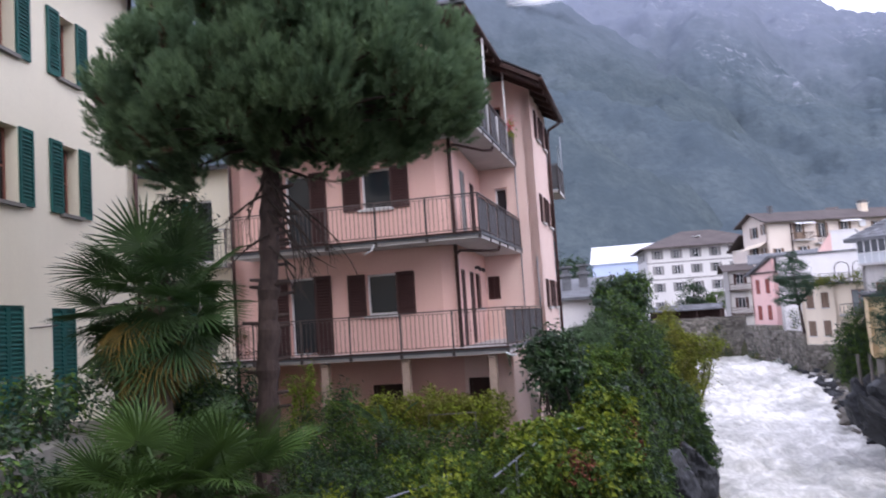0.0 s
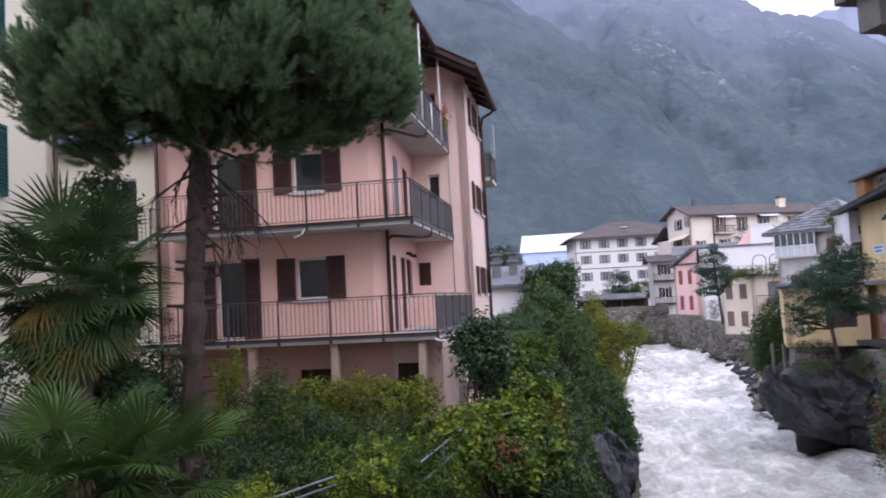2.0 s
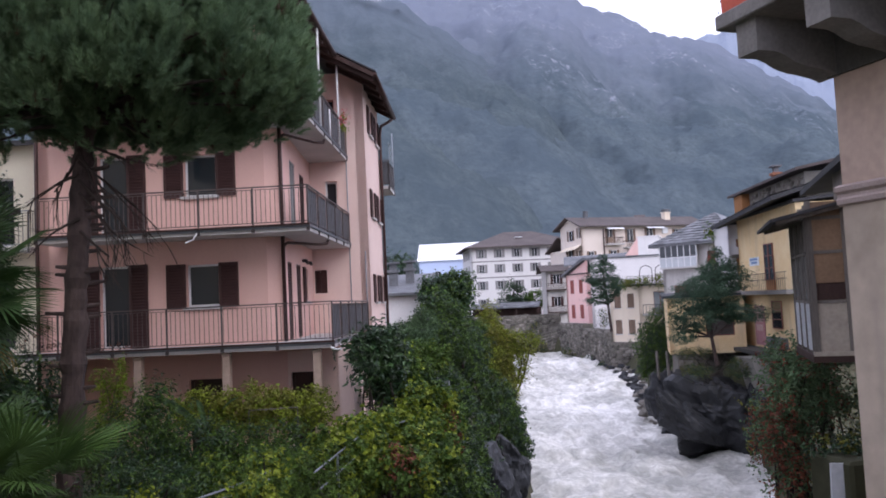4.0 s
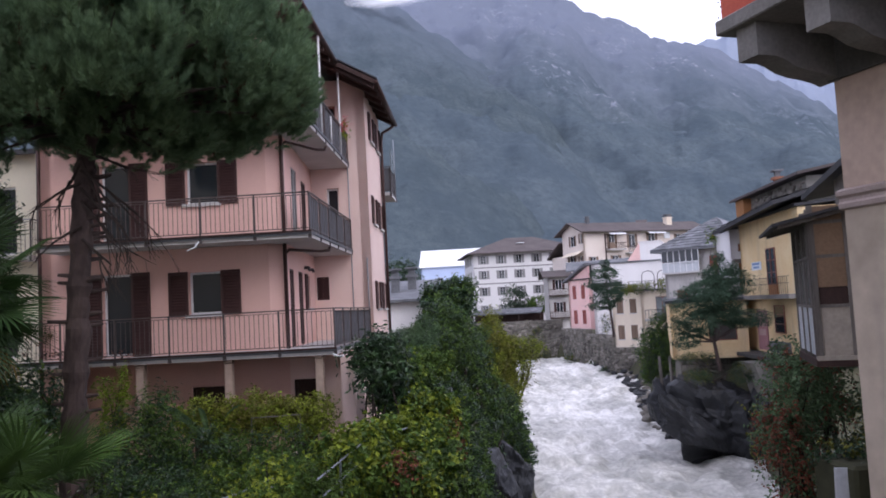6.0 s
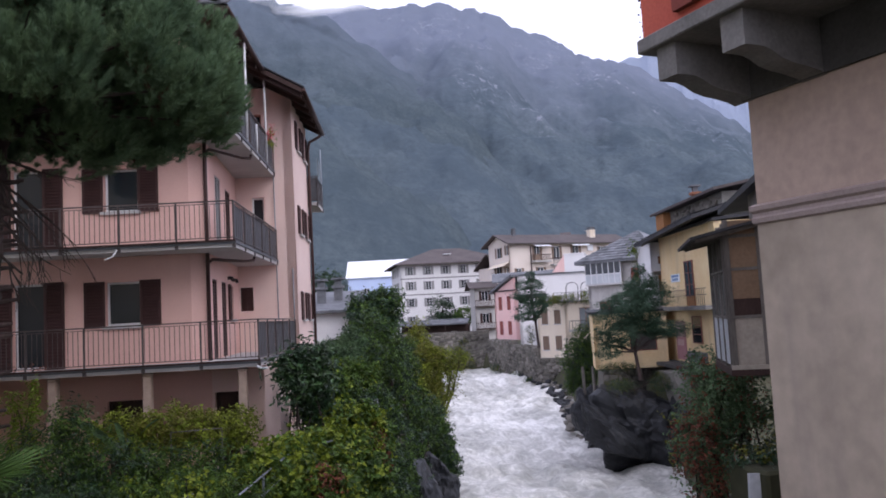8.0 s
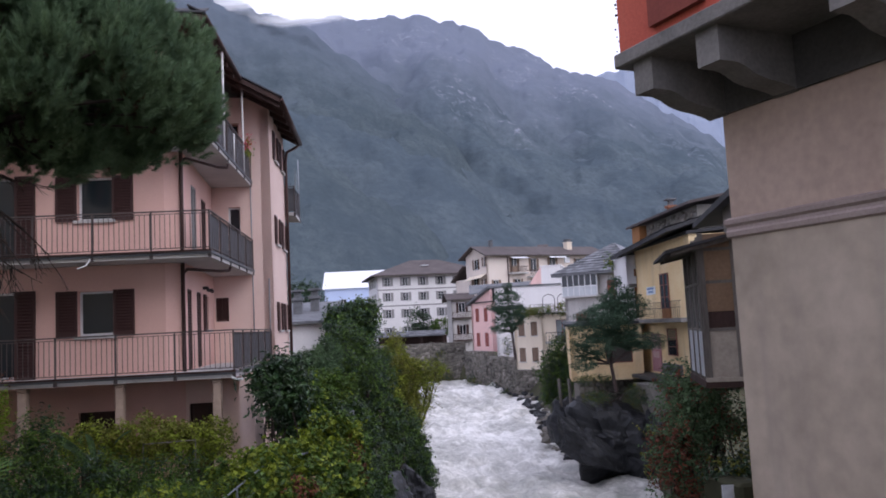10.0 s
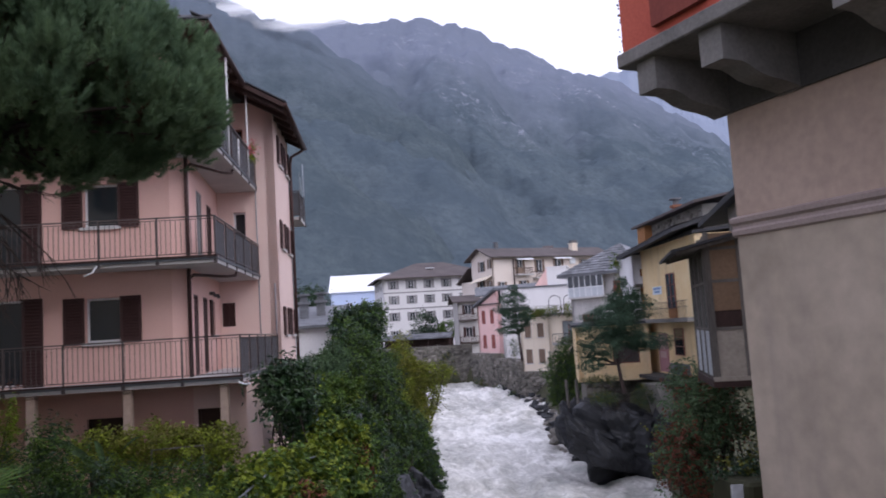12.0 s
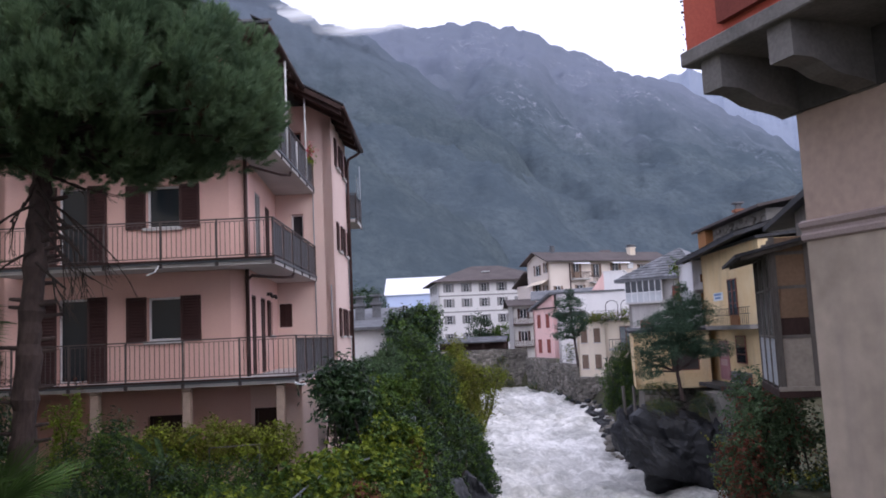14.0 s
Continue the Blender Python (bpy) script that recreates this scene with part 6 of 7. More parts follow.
shrub("shrub", "grey-green feathery shrub beside the low white house", [(3.53, 27.00, 8.00, 0.46, 0.32, 0.34), (4.35, 28.00, 8.20, 0.52, 0.40, 0.48), (3.84, 26.00, 7.73, 0.70, 0.41, 0.33)], 5200, 0.15, LEAF_GREY, G, seed=37, second=LEAF_DARK, share=0.3, trunk=0.05, lump=0.55, aspect=0.3)
shrub("tree", "tall ragged green tree on the bank", [(5.94, 31.00, 8.57, 0.57, 0.42, 0.49), (5.18, 30.00, 7.90, 0.72, 0.51, 0.55), (6.39, 31.00, 7.80, 0.66, 0.51, 0.62), (7.34, 32.50, 7.18, 0.61, 0.49, 0.61), (5.69, 30.00, 7.29, 0.86, 0.55, 0.51), (7.60, 33.00, 7.84, 0.38, 0.30, 0.38)], 7500, 0.17, LEAF, G, "tree", seed=38, second=LEAF_DARK, share=0.45, trunk=0.08, lump=0.6, aspect=0.4)
shrub("tree", "round dark green tree behind the river bank", [(8.45, 43.00, 9.90, 1.04, 0.71, 0.74), (7.60, 43.00, 9.52, 0.85, 0.63, 0.73), (8.94, 43.00, 9.15, 0.74, 0.64, 0.86), (7.75, 42.00, 8.66, 1.07, 0.74, 0.78)], 6200, 0.26, LEAF_DARK, G, "tree", seed=5, second=LEAF, share=0.35, trunk=0.14, lump=0.45)
shrub("tree", "olive-yellow tree leaning over the rapids", [(8.96, 36.50, 8.18, 0.53, 0.46, 0.63), (9.33, 36.00, 7.29, 0.83, 0.60, 0.68), (8.75, 35.50, 6.22, 0.82, 0.70, 0.92), (10.34, 36.50, 6.90, 0.69, 0.47, 0.48), (9.80, 36.00, 5.99, 0.63, 0.52, 0.68), (11.24, 37.00, 7.01, 0.38, 0.25, 0.24), (9.35, 35.50, 5.05, 0.57, 0.50, 0.67), (8.53, 35.50, 7.11, 0.61, 0.55, 0.77)], 9000, 0.18, LEAF_OLIVE, G - 1, "tree", seed=6, second=LEAF_YELLOW, share=0.3, trunk=0.07, lump=0.6, aspect=0.4, stems=6)
shrub("ivy", "dark ivy hanging over the rock bank", [(6.85, 31.50, 6.48, 0.77, 0.61, 0.77), (6.81, 30.50, 5.59, 0.79, 0.63, 0.79), (7.82, 31.50, 5.20, 0.59, 0.55, 0.78), (5.25, 27.00, 5.95, 0.58, 0.48, 0.62), (6.01, 28.00, 4.92, 0.61, 0.52, 0.69), (7.19, 30.00, 4.46, 0.52, 0.42, 0.52), (4.28, 23.00, 5.63, 0.40, 0.42, 0.66), (8.16, 31.50, 4.18, 0.46, 0.39, 0.51), (4.80, 24.00, 4.63, 0.45, 0.46, 0.70), (5.72, 26.00, 4.22, 0.42, 0.44, 0.68), (6.67, 28.00, 3.90, 0.37, 0.39, 0.61), (5.29, 25.00, 3.66, 0.47, 0.41, 0.55), (8.65, 32.50, 4.69, 0.38, 0.40, 0.62)], 16000, 0.12, LEAF_DARK, 2.4, "ivy", seed=7, second=LEAF, share=0.45, aspect=0.85, lump=0.5)
shrub("ivy", "ivy hanging behind the dark boulder", [(8.84, 32.30, 3.90, 0.33, 0.42, 0.71), (8.95, 32.00, 3.15, 0.28, 0.40, 0.71), (8.39, 31.80, 3.35, 0.42, 0.41, 0.61)], 3200, 0.14, LEAF_DARK, 1.5, "ivy", seed=43, second=LEAF, share=0.3, aspect=0.8, lump=0.4)
shrub("ivy", "ivy and bramble trailing down the near bank", [(3.57, 19.50, 4.69, 0.57, 0.45, 0.57), (4.41, 21.00, 3.87, 0.62, 0.49, 0.62), (2.91, 18.00, 4.71, 0.65, 0.47, 0.52), (4.01, 21.00, 4.91, 0.37, 0.37, 0.55), (5.14, 23.50, 4.04, 0.41, 0.37, 0.52)], 6000, 0.13, LEAF_DARK, 2.0, "ivy", seed=39, second=LEAF, share=0.5, aspect=0.8, lump=0.5)
shrub("vine", "yellow-green vine over the garden railing", [(3.04, 19.50, 6.70, 0.50, 0.29, 0.22), (2.29, 18.00, 6.49, 0.41, 0.24, 0.18), (1.64, 17.00, 6.53, 0.34, 0.18, 0.12), (1.20, 16.40, 6.49, 0.30, 0.18, 0.14), (0.68, 15.60, 6.42, 0.27, 0.17, 0.15), (3.45, 20.00, 6.30, 0.40, 0.27, 0.29)], 3600, 0.18, LEAF_YELLOW, G, "vine", seed=8, second=LEAF, share=0.5, aspect=0.8, lump=0.7)
shrub("vine", "dense green vine on the lower bank", [(2.85, 18.50, 6.07, 0.56, 0.36, 0.34), (2.14, 17.00, 5.97, 0.56, 0.34, 0.29), (3.09, 18.00, 5.56, 0.49, 0.36, 0.42), (1.37, 16.00, 6.11, 0.46, 0.28, 0.25), (2.03, 16.20, 5.69, 0.65, 0.37, 0.28), (3.57, 20.00, 5.88, 0.34, 0.33, 0.49)], 5600, 0.17, LEAF, G - 1, "vine", seed=18, second=LEAF_YELLOW, share=0.3, aspect=0.8, lump=0.65)
shrub("hedge", "clipped olive-green vine hedge on a metal frame", [(-1.91, 18.2, 6.95, 0.6, 0.48, 0.38), (-1.03, 18.27, 6.92, 0.67, 0.54, 0.4), (-0.12, 18.3, 6.86, 0.6, 0.48, 0.45), (0.4, 18.2, 6.84, 0.37, 0.3, 0.42)], 6000, 0.12, LEAF_YELLOW, G, "hedge", seed=9, second=LEAF_OLIVE, share=0.55, aspect=0.6, lump=0.4)
dm = [(-2.94, 15.73, 6.7, 0.65, 0.52, 0.59), (-2.1, 16.37, 6.45, 0.73, 0.58, 0.6), (-1.29, 16.95, 6.14, 0.75, 0.6, 0.5), (-0.27, 17.0, 6.1, 0.75, 0.6, 0.5)]
shrub("shrub", "dark grey-green garden shrub below the columns", dm[:2] + [(-2.5, 15.9, 5.8, 1.0, 0.6, 0.7), (-2.6, 16.0, 7.25, 0.35, 0.3, 0.5)], 6500, 0.15, LEAF, G, seed=10, second=LEAF_DARK, share=0.5, aspect=0.3, lump=0.5)
shrub("shrub", "green garden shrub with narrow leaves", dm[2:] + [(-0.8, 16.7, 5.6, 1.2, 0.6, 0.7)], 6500, 0.15, LEAF, G, seed=11, second=LEAF_DARK, share=0.45, aspect=0.3, lump=0.5)
shrub("shrub", "dark green fine-leaved garden shrub under the pine", [(-2.92, 13.69, 6.3, 0.62, 0.49, 0.62), (-2.08, 13.85, 6.12, 0.72, 0.58, 0.57)], 3400, 0.10, LEAF_DARK, G, seed=12, second=LEAF, share=0.3, aspect=0.4)
shrub("shrub", "mixed green garden shrub beside the metal rail", [(0.33, 15.0, 5.87, 0.77, 0.62, 0.55), (-1.23, 14.45, 6.01, 0.64, 0.51, 0.53), (-0.4, 14.8, 5.7, 0.7, 0.6, 0.5), (1.2, 16.6, 5.6, 0.7, 0.6, 0.6)], 4600, 0.13, LEAF, G, seed=13, second=LEAF_YELLOW, share=0.15, aspect=0.5)
shrub("shrub", "bright yellow-green leafy shrub", [(-0.41, 13.49, 6.5, 0.36, 0.3, 0.35), (-0.67, 12.98, 6.2, 0.45, 0.36, 0.34)], 900, 0.12, LEAF_YELLOW, G, seed=14, aspect=0.6, lump=0.5, second=LEAF, share=0.5)
shrub("shrub", "small yellow-green leafy shrub", [(-2.22, 11.79, 6.35, 0.36, 0.3, 0.24)], 400, 0.11, LEAF_YELLOW, G, seed=15, aspect=0.6, lump=0.4)
for x, y, z, h in ((-3.61, 16.61, 7.37, 0.69), (-3.33, 16.67, 7.46, 0.75)):
    shrub("climber", "upright yellow-green climber before the column", [(x, y, z - h * 0.5, 0.12, 0.1, h * 0.55), (x + 0.04, y, z + h * 0.45, 0.09, 0.08, h * 0.55)], 700, 0.075, LEAF_YELLOW, G, "climber", seed=int(h * 100), group="upright climbers", lump=0.1)
shrub("creeper", "red creeper on a post by the bank", [(3.64, 19.67, 5.72, 0.21, 0.16, 0.73)], 600, 0.11, LEAF_RED, G - 1, "creeper", seed=19, aspect=0.8)
shrub("creeper", "red creeper among the vine leaves", [(1.95, 15.88, 5.93, 0.26, 0.21, 0.35)], 260, 0.11, LEAF_RED, G - 1, "creeper", seed=20, aspect=0.8)
shrub("shrub", "dark shrub beside the grey garden wall", [(-5.34, 9.62, 8.1, 0.48, 0.39, 0.40), (-5.24, 10.24, 8.35, 0.51, 0.41, 0.25), (-4.9, 8.3, 7.6, 0.5, 0.4, 0.6), (-5.6, 10.2, 7.6, 0.6, 0.4, 0.6), (-4.7, 8.6, 7.0, 0.5, 0.4, 0.5)], 5200, 0.09, LEAF_DARK, G, seed=21, second=LEAF, share=0.3)
shrub("shrub", "dark leafy shrub behind the fan palm", [(-4.9, 12.3, 7.9, 0.7, 0.5, 0.9), (-4.3, 12.7, 7.5, 0.55, 0.5, 0.9), (-5.1, 12.2, 8.8, 0.45, 0.4, 0.6)], 5200, 0.13, LEAF_DARK, G, seed=35, second=LEAF, share=0.25, lump=0.4)
shrub("shrub", "dark tangled shrub between palm and house", [(-4.4, 12.0, 8.4, 0.5, 0.4, 0.8), (-4.0, 12.1, 7.6, 0.5, 0.4, 0.7), (-4.6, 12.2, 7.2, 0.6, 0.4, 0.8)], 3600, 0.12, LEAF_DARK, G, seed=36, second=LEAF, share=0.2, lump=0.4)
# added shrub: its dark leaves stand in for deep ground-floor shade
shrub("shrub", "added dark shrub filling in deep shade below the balcony end", [(-4.91, 16.40, 7.76, 0.6, 0.5, 0.55), (-5.61, 16.40, 7.46, 0.6, 0.5, 0.7), (-4.81, 16.40, 6.86, 0.6, 0.5, 0.9)], 3600, 0.14, LEAF_DARK, G, seed=40, second=LEAF, share=0.25, lump=0.4)
shrub("yew", "dark evergreen behind the palm", [(-5.05, 14.16, 10.9, 0.5, 0.5, 0.6), (-5.15, 13.9, 10.1, 0.6, 0.55, 0.6), (-5.1, 14.0, 9.0, 0.65, 0.55, 0.8), (-5.0, 14.0, 7.6, 0.75, 0.6, 0.9)], 8000, 0.13, LEAF_DARK, G, "tree", seed=22, aspect=0.45, trunk=0.08)
shrub("ivy", "green drape of hanging ivy over the river wall", [(23.75, 50.00, 6.73, 0.77, 0.74, 1.08), (23.24, 50.00, 5.45, 1.00, 0.99, 1.47), (23.57, 49.00, 5.29, 0.53, 0.82, 1.52), (22.95, 50.00, 4.16, 0.77, 0.59, 0.69), (24.67, 50.00, 8.01, 0.55, 0.37, 0.39)], 7000, 0.2, LEAF, 2.5, "ivy", seed=23, second=LEAF_DARK, share=0.4, aspect=0.45, upward=-0.1)
shrub("bush", "grey-green bush with reddening leaves on the bank", [(9.14, 13.5, 7.15, 0.75, 0.6, 0.5), (9.3, 14.0, 7.65, 0.45, 0.4, 0.3), (9.9, 14.0, 7.0, 0.6, 0.5, 0.5), (8.7, 13.2, 6.7, 0.5, 0.45, 0.4), (10.1, 14.3, 7.5, 0.35, 0.3, 0.25)], 3600, 0.13, LEAF_GREY, 3.4, seed=24, second=LEAF_RED, share=0.12, aspect=0.5, trunk=0.028, lump=0.6, stems=20)
shrub("bush", "red-leaved bush overhanging the river", [(8.5, 13.4, 6.55, 0.4, 0.37, 0.45), (8.1, 12.6, 6.5, 0.35, 0.3, 0.5), (8.2, 12.6, 5.9, 0.4, 0.4, 0.5), (9.0, 13.9, 6.3, 0.5, 0.45, 0.35)], 2100, 0.12, LEAF_GREY, 3.2, seed=25, second=LEAF_RED, share=0.5, aspect=0.5, lump=0.55, stems=12)
shrub("bush", "dark green foliage below the bay window", [(9.8, 15.2, 6.2, 0.8, 0.6, 0.5), (10.6, 14.6, 5.8, 0.9, 0.8, 1.2), (9.6, 13.6, 5.4, 0.8, 0.7, 0.6)], 2400, 0.13, LEAF_DARK, 3.2, seed=26, second=LEAF_OLIVE, share=0.3, lump=0.5)
shrub("tree", "dark tree before the white building", [(37.36, 132.85, 9.9, 2.0, 1.6, 2.4), (37.2, 132.6, 7.6, 2.6, 2.0, 1.6)], 1800, 0.5, LEAF_DARK, 5, "tree", seed=27, trunk=0.2)
shrub("shrub", "rounded green shrubs before the white building", [(41.0, 131.8, 8.9, 2.6, 2.0, 1.2)], 900, 0.5, LEAF, 6, seed=28)
shrub("tree", "dark trees beside the pale blue hall", [(9.91, 69.29, 11.6, 1.1, 0.8, 1.5), (8.48, 65.45, 11.6, 1.0, 0.7, 1.4), (10.8, 69, 9.6, 1.5, 1.0, 1.6)], 2200, 0.32, LEAF_DARK, 5, "tree", seed=29, trunk=0.15)
shrub("shrub", "yellow-green shrub at the river bend", [(32.3, 105.15, 2.31, 1.6, 1.3, 1.1)], 800, 0.35, LEAF_OLIVE, 0.4, seed=30)
shrub("ivy", "ivy and scrub on the far river wall", [(33.0, 92.18, 2.6, 1.9, 1.5, 1.3), (33.4, 83.31, 3.2, 1.3, 1.3, 1.5), (32.3, 81.0, 6.6, 0.5, 0.5, 1.1), (32.6, 77.9, 4.2, 0.5, 0.6, 1.0), (31.4, 89.5, 1.6, 0.7, 1.6, 1.4), (31.3, 84.0, 1.5, 0.6, 2.0, 1.1), (31.3, 79.5, 1.3, 0.6, 1.6, 0.9), (29.8, 94.2, 1.7, 1.6, 0.6, 1.6), (26.0, 95.7, 1.3, 2.0, 0.6, 0.9), (29.0, 94.5, 4.6, 0.9, 0.5, 1.6)], 7200, 0.22, LEAF_DARK, 0.6, "ivy", seed=31, second=LEAF_OLIVE, share=0.35)
shrub("terrace_plants", "potted plants along the roof terrace", [(31.94, 74.9, 10.0, 1.2, 0.6, 0.4), (33.8, 74.6, 10.1, 1.4, 0.6, 0.45), (35.6, 73.6, 10.2, 0.7, 0.5, 0.6)], 1500, 0.22, LEAF_OLIVE, 9.7, "plants", seed=32, second=LEAF, share=0.4)
shrub("creeper", "climbing plant on the slab-roofed house corner", [(29.98, 51.97, 12.0, 0.45, 0.4, 1.2), (29.55, 52.22, 10.8, 0.44, 0.35, 1.1), (28.37, 50.59, 13.0, 0.3, 0.27, 0.4)], 1100, 0.24, LEAF_OLIVE, 6, "creeper", seed=33, second=LEAF, share=0.5)
shrub("moss", "moss and grass tufts on the boulder", [(20.95, 39.9, 4.75, 0.8, 0.7, 0.3), (23.6, 39.9, 4.75, 0.75, 0.7, 0.5), (22.4, 42.8, 5.5, 1.2, 0.6, 0.2)], 2600, 0.16, LEAF_DARK, 4.3, "moss", seed=34, second=LEAF_OLIVE, share=0.3, aspect=0.25)


def layered_tree(label, foot, trunk_pts, trunk_r, blobs, count, size, mat, seed):
    """A conifer with flat, spreading plates of foliage."""
    rng = np.random.default_rng(seed)
    t = thing("conifer", foot, label, "tree")
    bm = bmesh.new()
    tube(bm, trunk_pts, [trunk_r * (1 - 0.75 * i / (len(trunk_pts) - 1)) for i in range(len(trunk_pts))], 7)
    part("trunk", bm, BARK, t)
    for b in blobs:
        root = min((Vector(p) for p in trunk_pts), key=lambda p: abs(p.z - b[2] + 0.2))
        for k in range(3):
            tip = Vector((b[0] + rng.uniform(-0.8, 0.8) * b[3], b[1] + rng.uniform(-0.8, 0.8) * b[4], b[2] + rng.uniform(-0.3, 0.1) * b[5]))
            bm = bmesh.new()
            tube(bm, [root, root.lerp(tip, 0.6) + Vector((0, 0, 0.1)), tip], [trunk_r * 0.4, trunk_r * 0.25, 0.01], 5)
            part("bough", bm, BARK, t)
    P, d = scatter(blobs, count, rng, 0.45)
    o = new("foliage", leaf_mesh("foliage", P - np.array(foot), d * np.array([0.4, 0.4, 0.4]) + rng.normal(size=d.shape) * 0.35 + np.array([0, 0, 0.9]), size, 0.28, mat, rng))
    o.parent = t
    tagged(o, kind="stuff")
    return t


layered_tree("blue-green conifer with flat spreading boughs on the rock", (22.0, 39.6, 5.2), [(22.0, 39.6, 5.0), (21.8, 39.6, 6.5), (21.9, 39.5, 8.2), (22.1, 39.4, 9.6), (22.3, 39.3, 10.8)], 0.11,
             [(21.9, 39.28, 9.4, 1.7, 1.4, 0.65), (22.3, 39.02, 10.2, 1.1, 0.9, 0.45), (20.35, 38.91, 7.6, 1.5, 1.1, 0.45), (22.9, 38.2, 7.65, 1.4, 1.0, 0.45), (21.25, 39.1, 8.5, 1.8, 1.4, 0.5), (22.2, 39.2, 11.0, 0.4, 0.4, 0.3), (19.9, 39.0, 6.6, 0.7, 0.6, 0.35), (22.2, 39.4, 8.0, 1.5, 1.2, 0.5), (21.6, 39.2, 9.0, 1.9, 1.4, 0.4), (22.5, 39.3, 9.8, 1.4, 1.1, 0.45), (20.47, 39.30, 7.06, 1.12, 0.55, 0.25), (22.87, 39.00, 7.44, 1.08, 0.54, 0.28), (21.77, 39.40, 7.95, 1.42, 0.69, 0.31), (22.06, 39.40, 9.47, 1.26, 0.68, 0.44)], 30000, 0.15, CONIFER, 41)
layered_tree("small dark conifer before the white terrace house", (29.6, 72.2, 6.0), [(29.6, 72.2, 5.5), (29.4, 72.2, 8.0), (29.2, 72.3, 10.5), (29.2, 72.3, 12.2)], 0.14,
             [(29.1, 72.32, 11.6, 1.3, 1.0, 0.7), (28.8, 72.45, 10.3, 1.9, 1.4, 0.75), (29.6, 72.2, 9.3, 1.7, 1.2, 0.6), (28.6, 72.3, 8.6, 1.4, 1.0, 0.5), (29.2, 72.3, 12.3, 0.5, 0.5, 0.6)], 11000, 0.2, CONIFER, 42)

# umbrella pine
PINE_FOOT = (-3.5, 13.56, G - 0.3)
pine = thing("pine_tree", PINE_FOOT, "umbrella pine with a dense dark green crown and scaly trunk", "tree")
bm = bmesh.new()
rng = np.random.default_rng(50)
axis = [(-3.5, 13.56, G - 0.3), (-3.45, 13.57, 6.3), (-3.38, 13.6, 8.0), (-3.3, 13.61, 9.5), (-3.22, 13.63, 11.0), (-3.12, 13.63, 12.2), (-2.95, 13.6, 13.4), (-2.8, 13.55, 14.4)]
fine_axis, fine_r = [], []
for i in range(len(axis) - 1):
    for k in range(9):
        s = (i + k / 9) / (len(axis) - 1)
        p = Vector(axis[i]).lerp(Vector(axis[i + 1]), k / 9)
        fine_axis.append(p)
        fine_r.append((0.205 - 0.10 * s) * (1 + 0.10 * noise.noise(p * 3.5)) + (0.035 if (i * 9 + k) % 4 == 0 else 0))
tube(bm, fine_axis, fine_r, 14)
for v in bm.verts:
    v.co += Vector((noise.noise(v.co * 9), noise.noise(v.co * 9 + Vector((5, 0, 0))), 0)) * 0.035
trunk_ob = part("trunk", bm, BARK, pine, "dark scaly bark")
# crown: lobes over a dome with a flattish underside
lobes = []
for i in range(120):
    k = (i + 0.5) / 120
    phi = i * 2.399963
    up_ = 1 - 1.28 * k
    rad = math.sqrt(max(0, 1 - up_ * up_)) if up_ > 0 else 1 + up_ * 0.9
    c = Vector((-2.62 + (2.66 - 0.35 * max(up_, 0)) * rad * math.cos(phi), 13.35 + 2.3 * rad * math.sin(phi), 12.55 + 2.15 * up_ if up_ > 0 else 12.5 + 1.1 * up_))
    c += Vector((rng.uniform(-0.25, 0.25), rng.uniform(-0.25, 0.25), rng.uniform(-0.2, 0.2)))
    lobes.append((c, rng.uniform(0.44, 0.68)))
    if i % 3 == 0:
        lobes.append((c.lerp(Vector((-2.62, 13.35, 12.6)), 0.45), 0.55))
for x, y, z, r in ((-5.1, 13.1, 12.05, 0.6), (-5.3, 12.8, 12.4, 0.55), (-1.2, 13.9, 12.0, 0.6), (-0.7, 14.0, 12.3, 0.5), (-4.6, 13.3, 11.7, 0.5), (-4.35, 13.4, 11.5, 0.4), (-1.9, 13.8, 11.9, 0.5), (-2.3, 14.1, 12.1, 0.6), (-3.9, 12.6, 12.2, 0.6), (-2.9, 12.6, 12.15, 0.6), (-2.1, 12.9, 12.05, 0.6), (-3.5, 14.3, 12.1, 0.6), (-2.6, 14.5, 12.1, 0.6), (-1.5, 13.2, 11.95, 0.55), (-4.2, 13.0, 12.0, 0.55), (-1.0, 13.4, 12.15, 0.55), (-2.0, 13.6, 11.8, 0.5), (-3.0, 13.1, 11.95, 0.5), (-1.5, 14.2, 12.0, 0.5), (-0.9, 13.7, 11.85, 0.4), (-4.9, 13.0, 12.0, 0.5)):
    lobes.append((Vector((x, y, z)), r))
for c, r in lobes[::2]:
    root = Vector((-3.0, 13.6, min(12.8, 12.1 + 0.25 * (c.z - 11.5))))
    mid = root.lerp(c, 0.5) + Vector((0, 0, 0.12))
    bm = bmesh.new()
    tube(bm, [root, mid, c], [0.045, 0.03, 0.012], 5, cap=False)
    part("limb", bm, BARK, pine)


def shoots(centres, axes, needles, length, reach, width, rng):
    """Bottle-brush shoots: needles standing off a short twig, swept towards its tip."""
    C, U = np.repeat(centres, needles, 0), np.repeat(axes, needles, 0)
    along = rng.uniform(0, 1, len(C))[:, None]
    S = np.cross(U, rng.normal(size=C.shape))
    S /= np.linalg.norm(S, axis=1)[:, None]
    D = U * (0.75 + 0.5 * along) + S * (1.05 - 0.55 * along)
    D /= np.linalg.norm(D, axis=1)[:, None]
    W = np.cross(D, rng.normal(size=C.shape))
    W /= np.linalg.norm(W, axis=1)[:, None]
    O = C + U * reach * along
    V = np.stack([O - W * width, O + W * width, O + D * length * rng.uniform(0.7, 1.15, len(C))[:, None]], 1).reshape(-1, 3)
    return V, np.arange(len(V)).reshape(-1, 3)


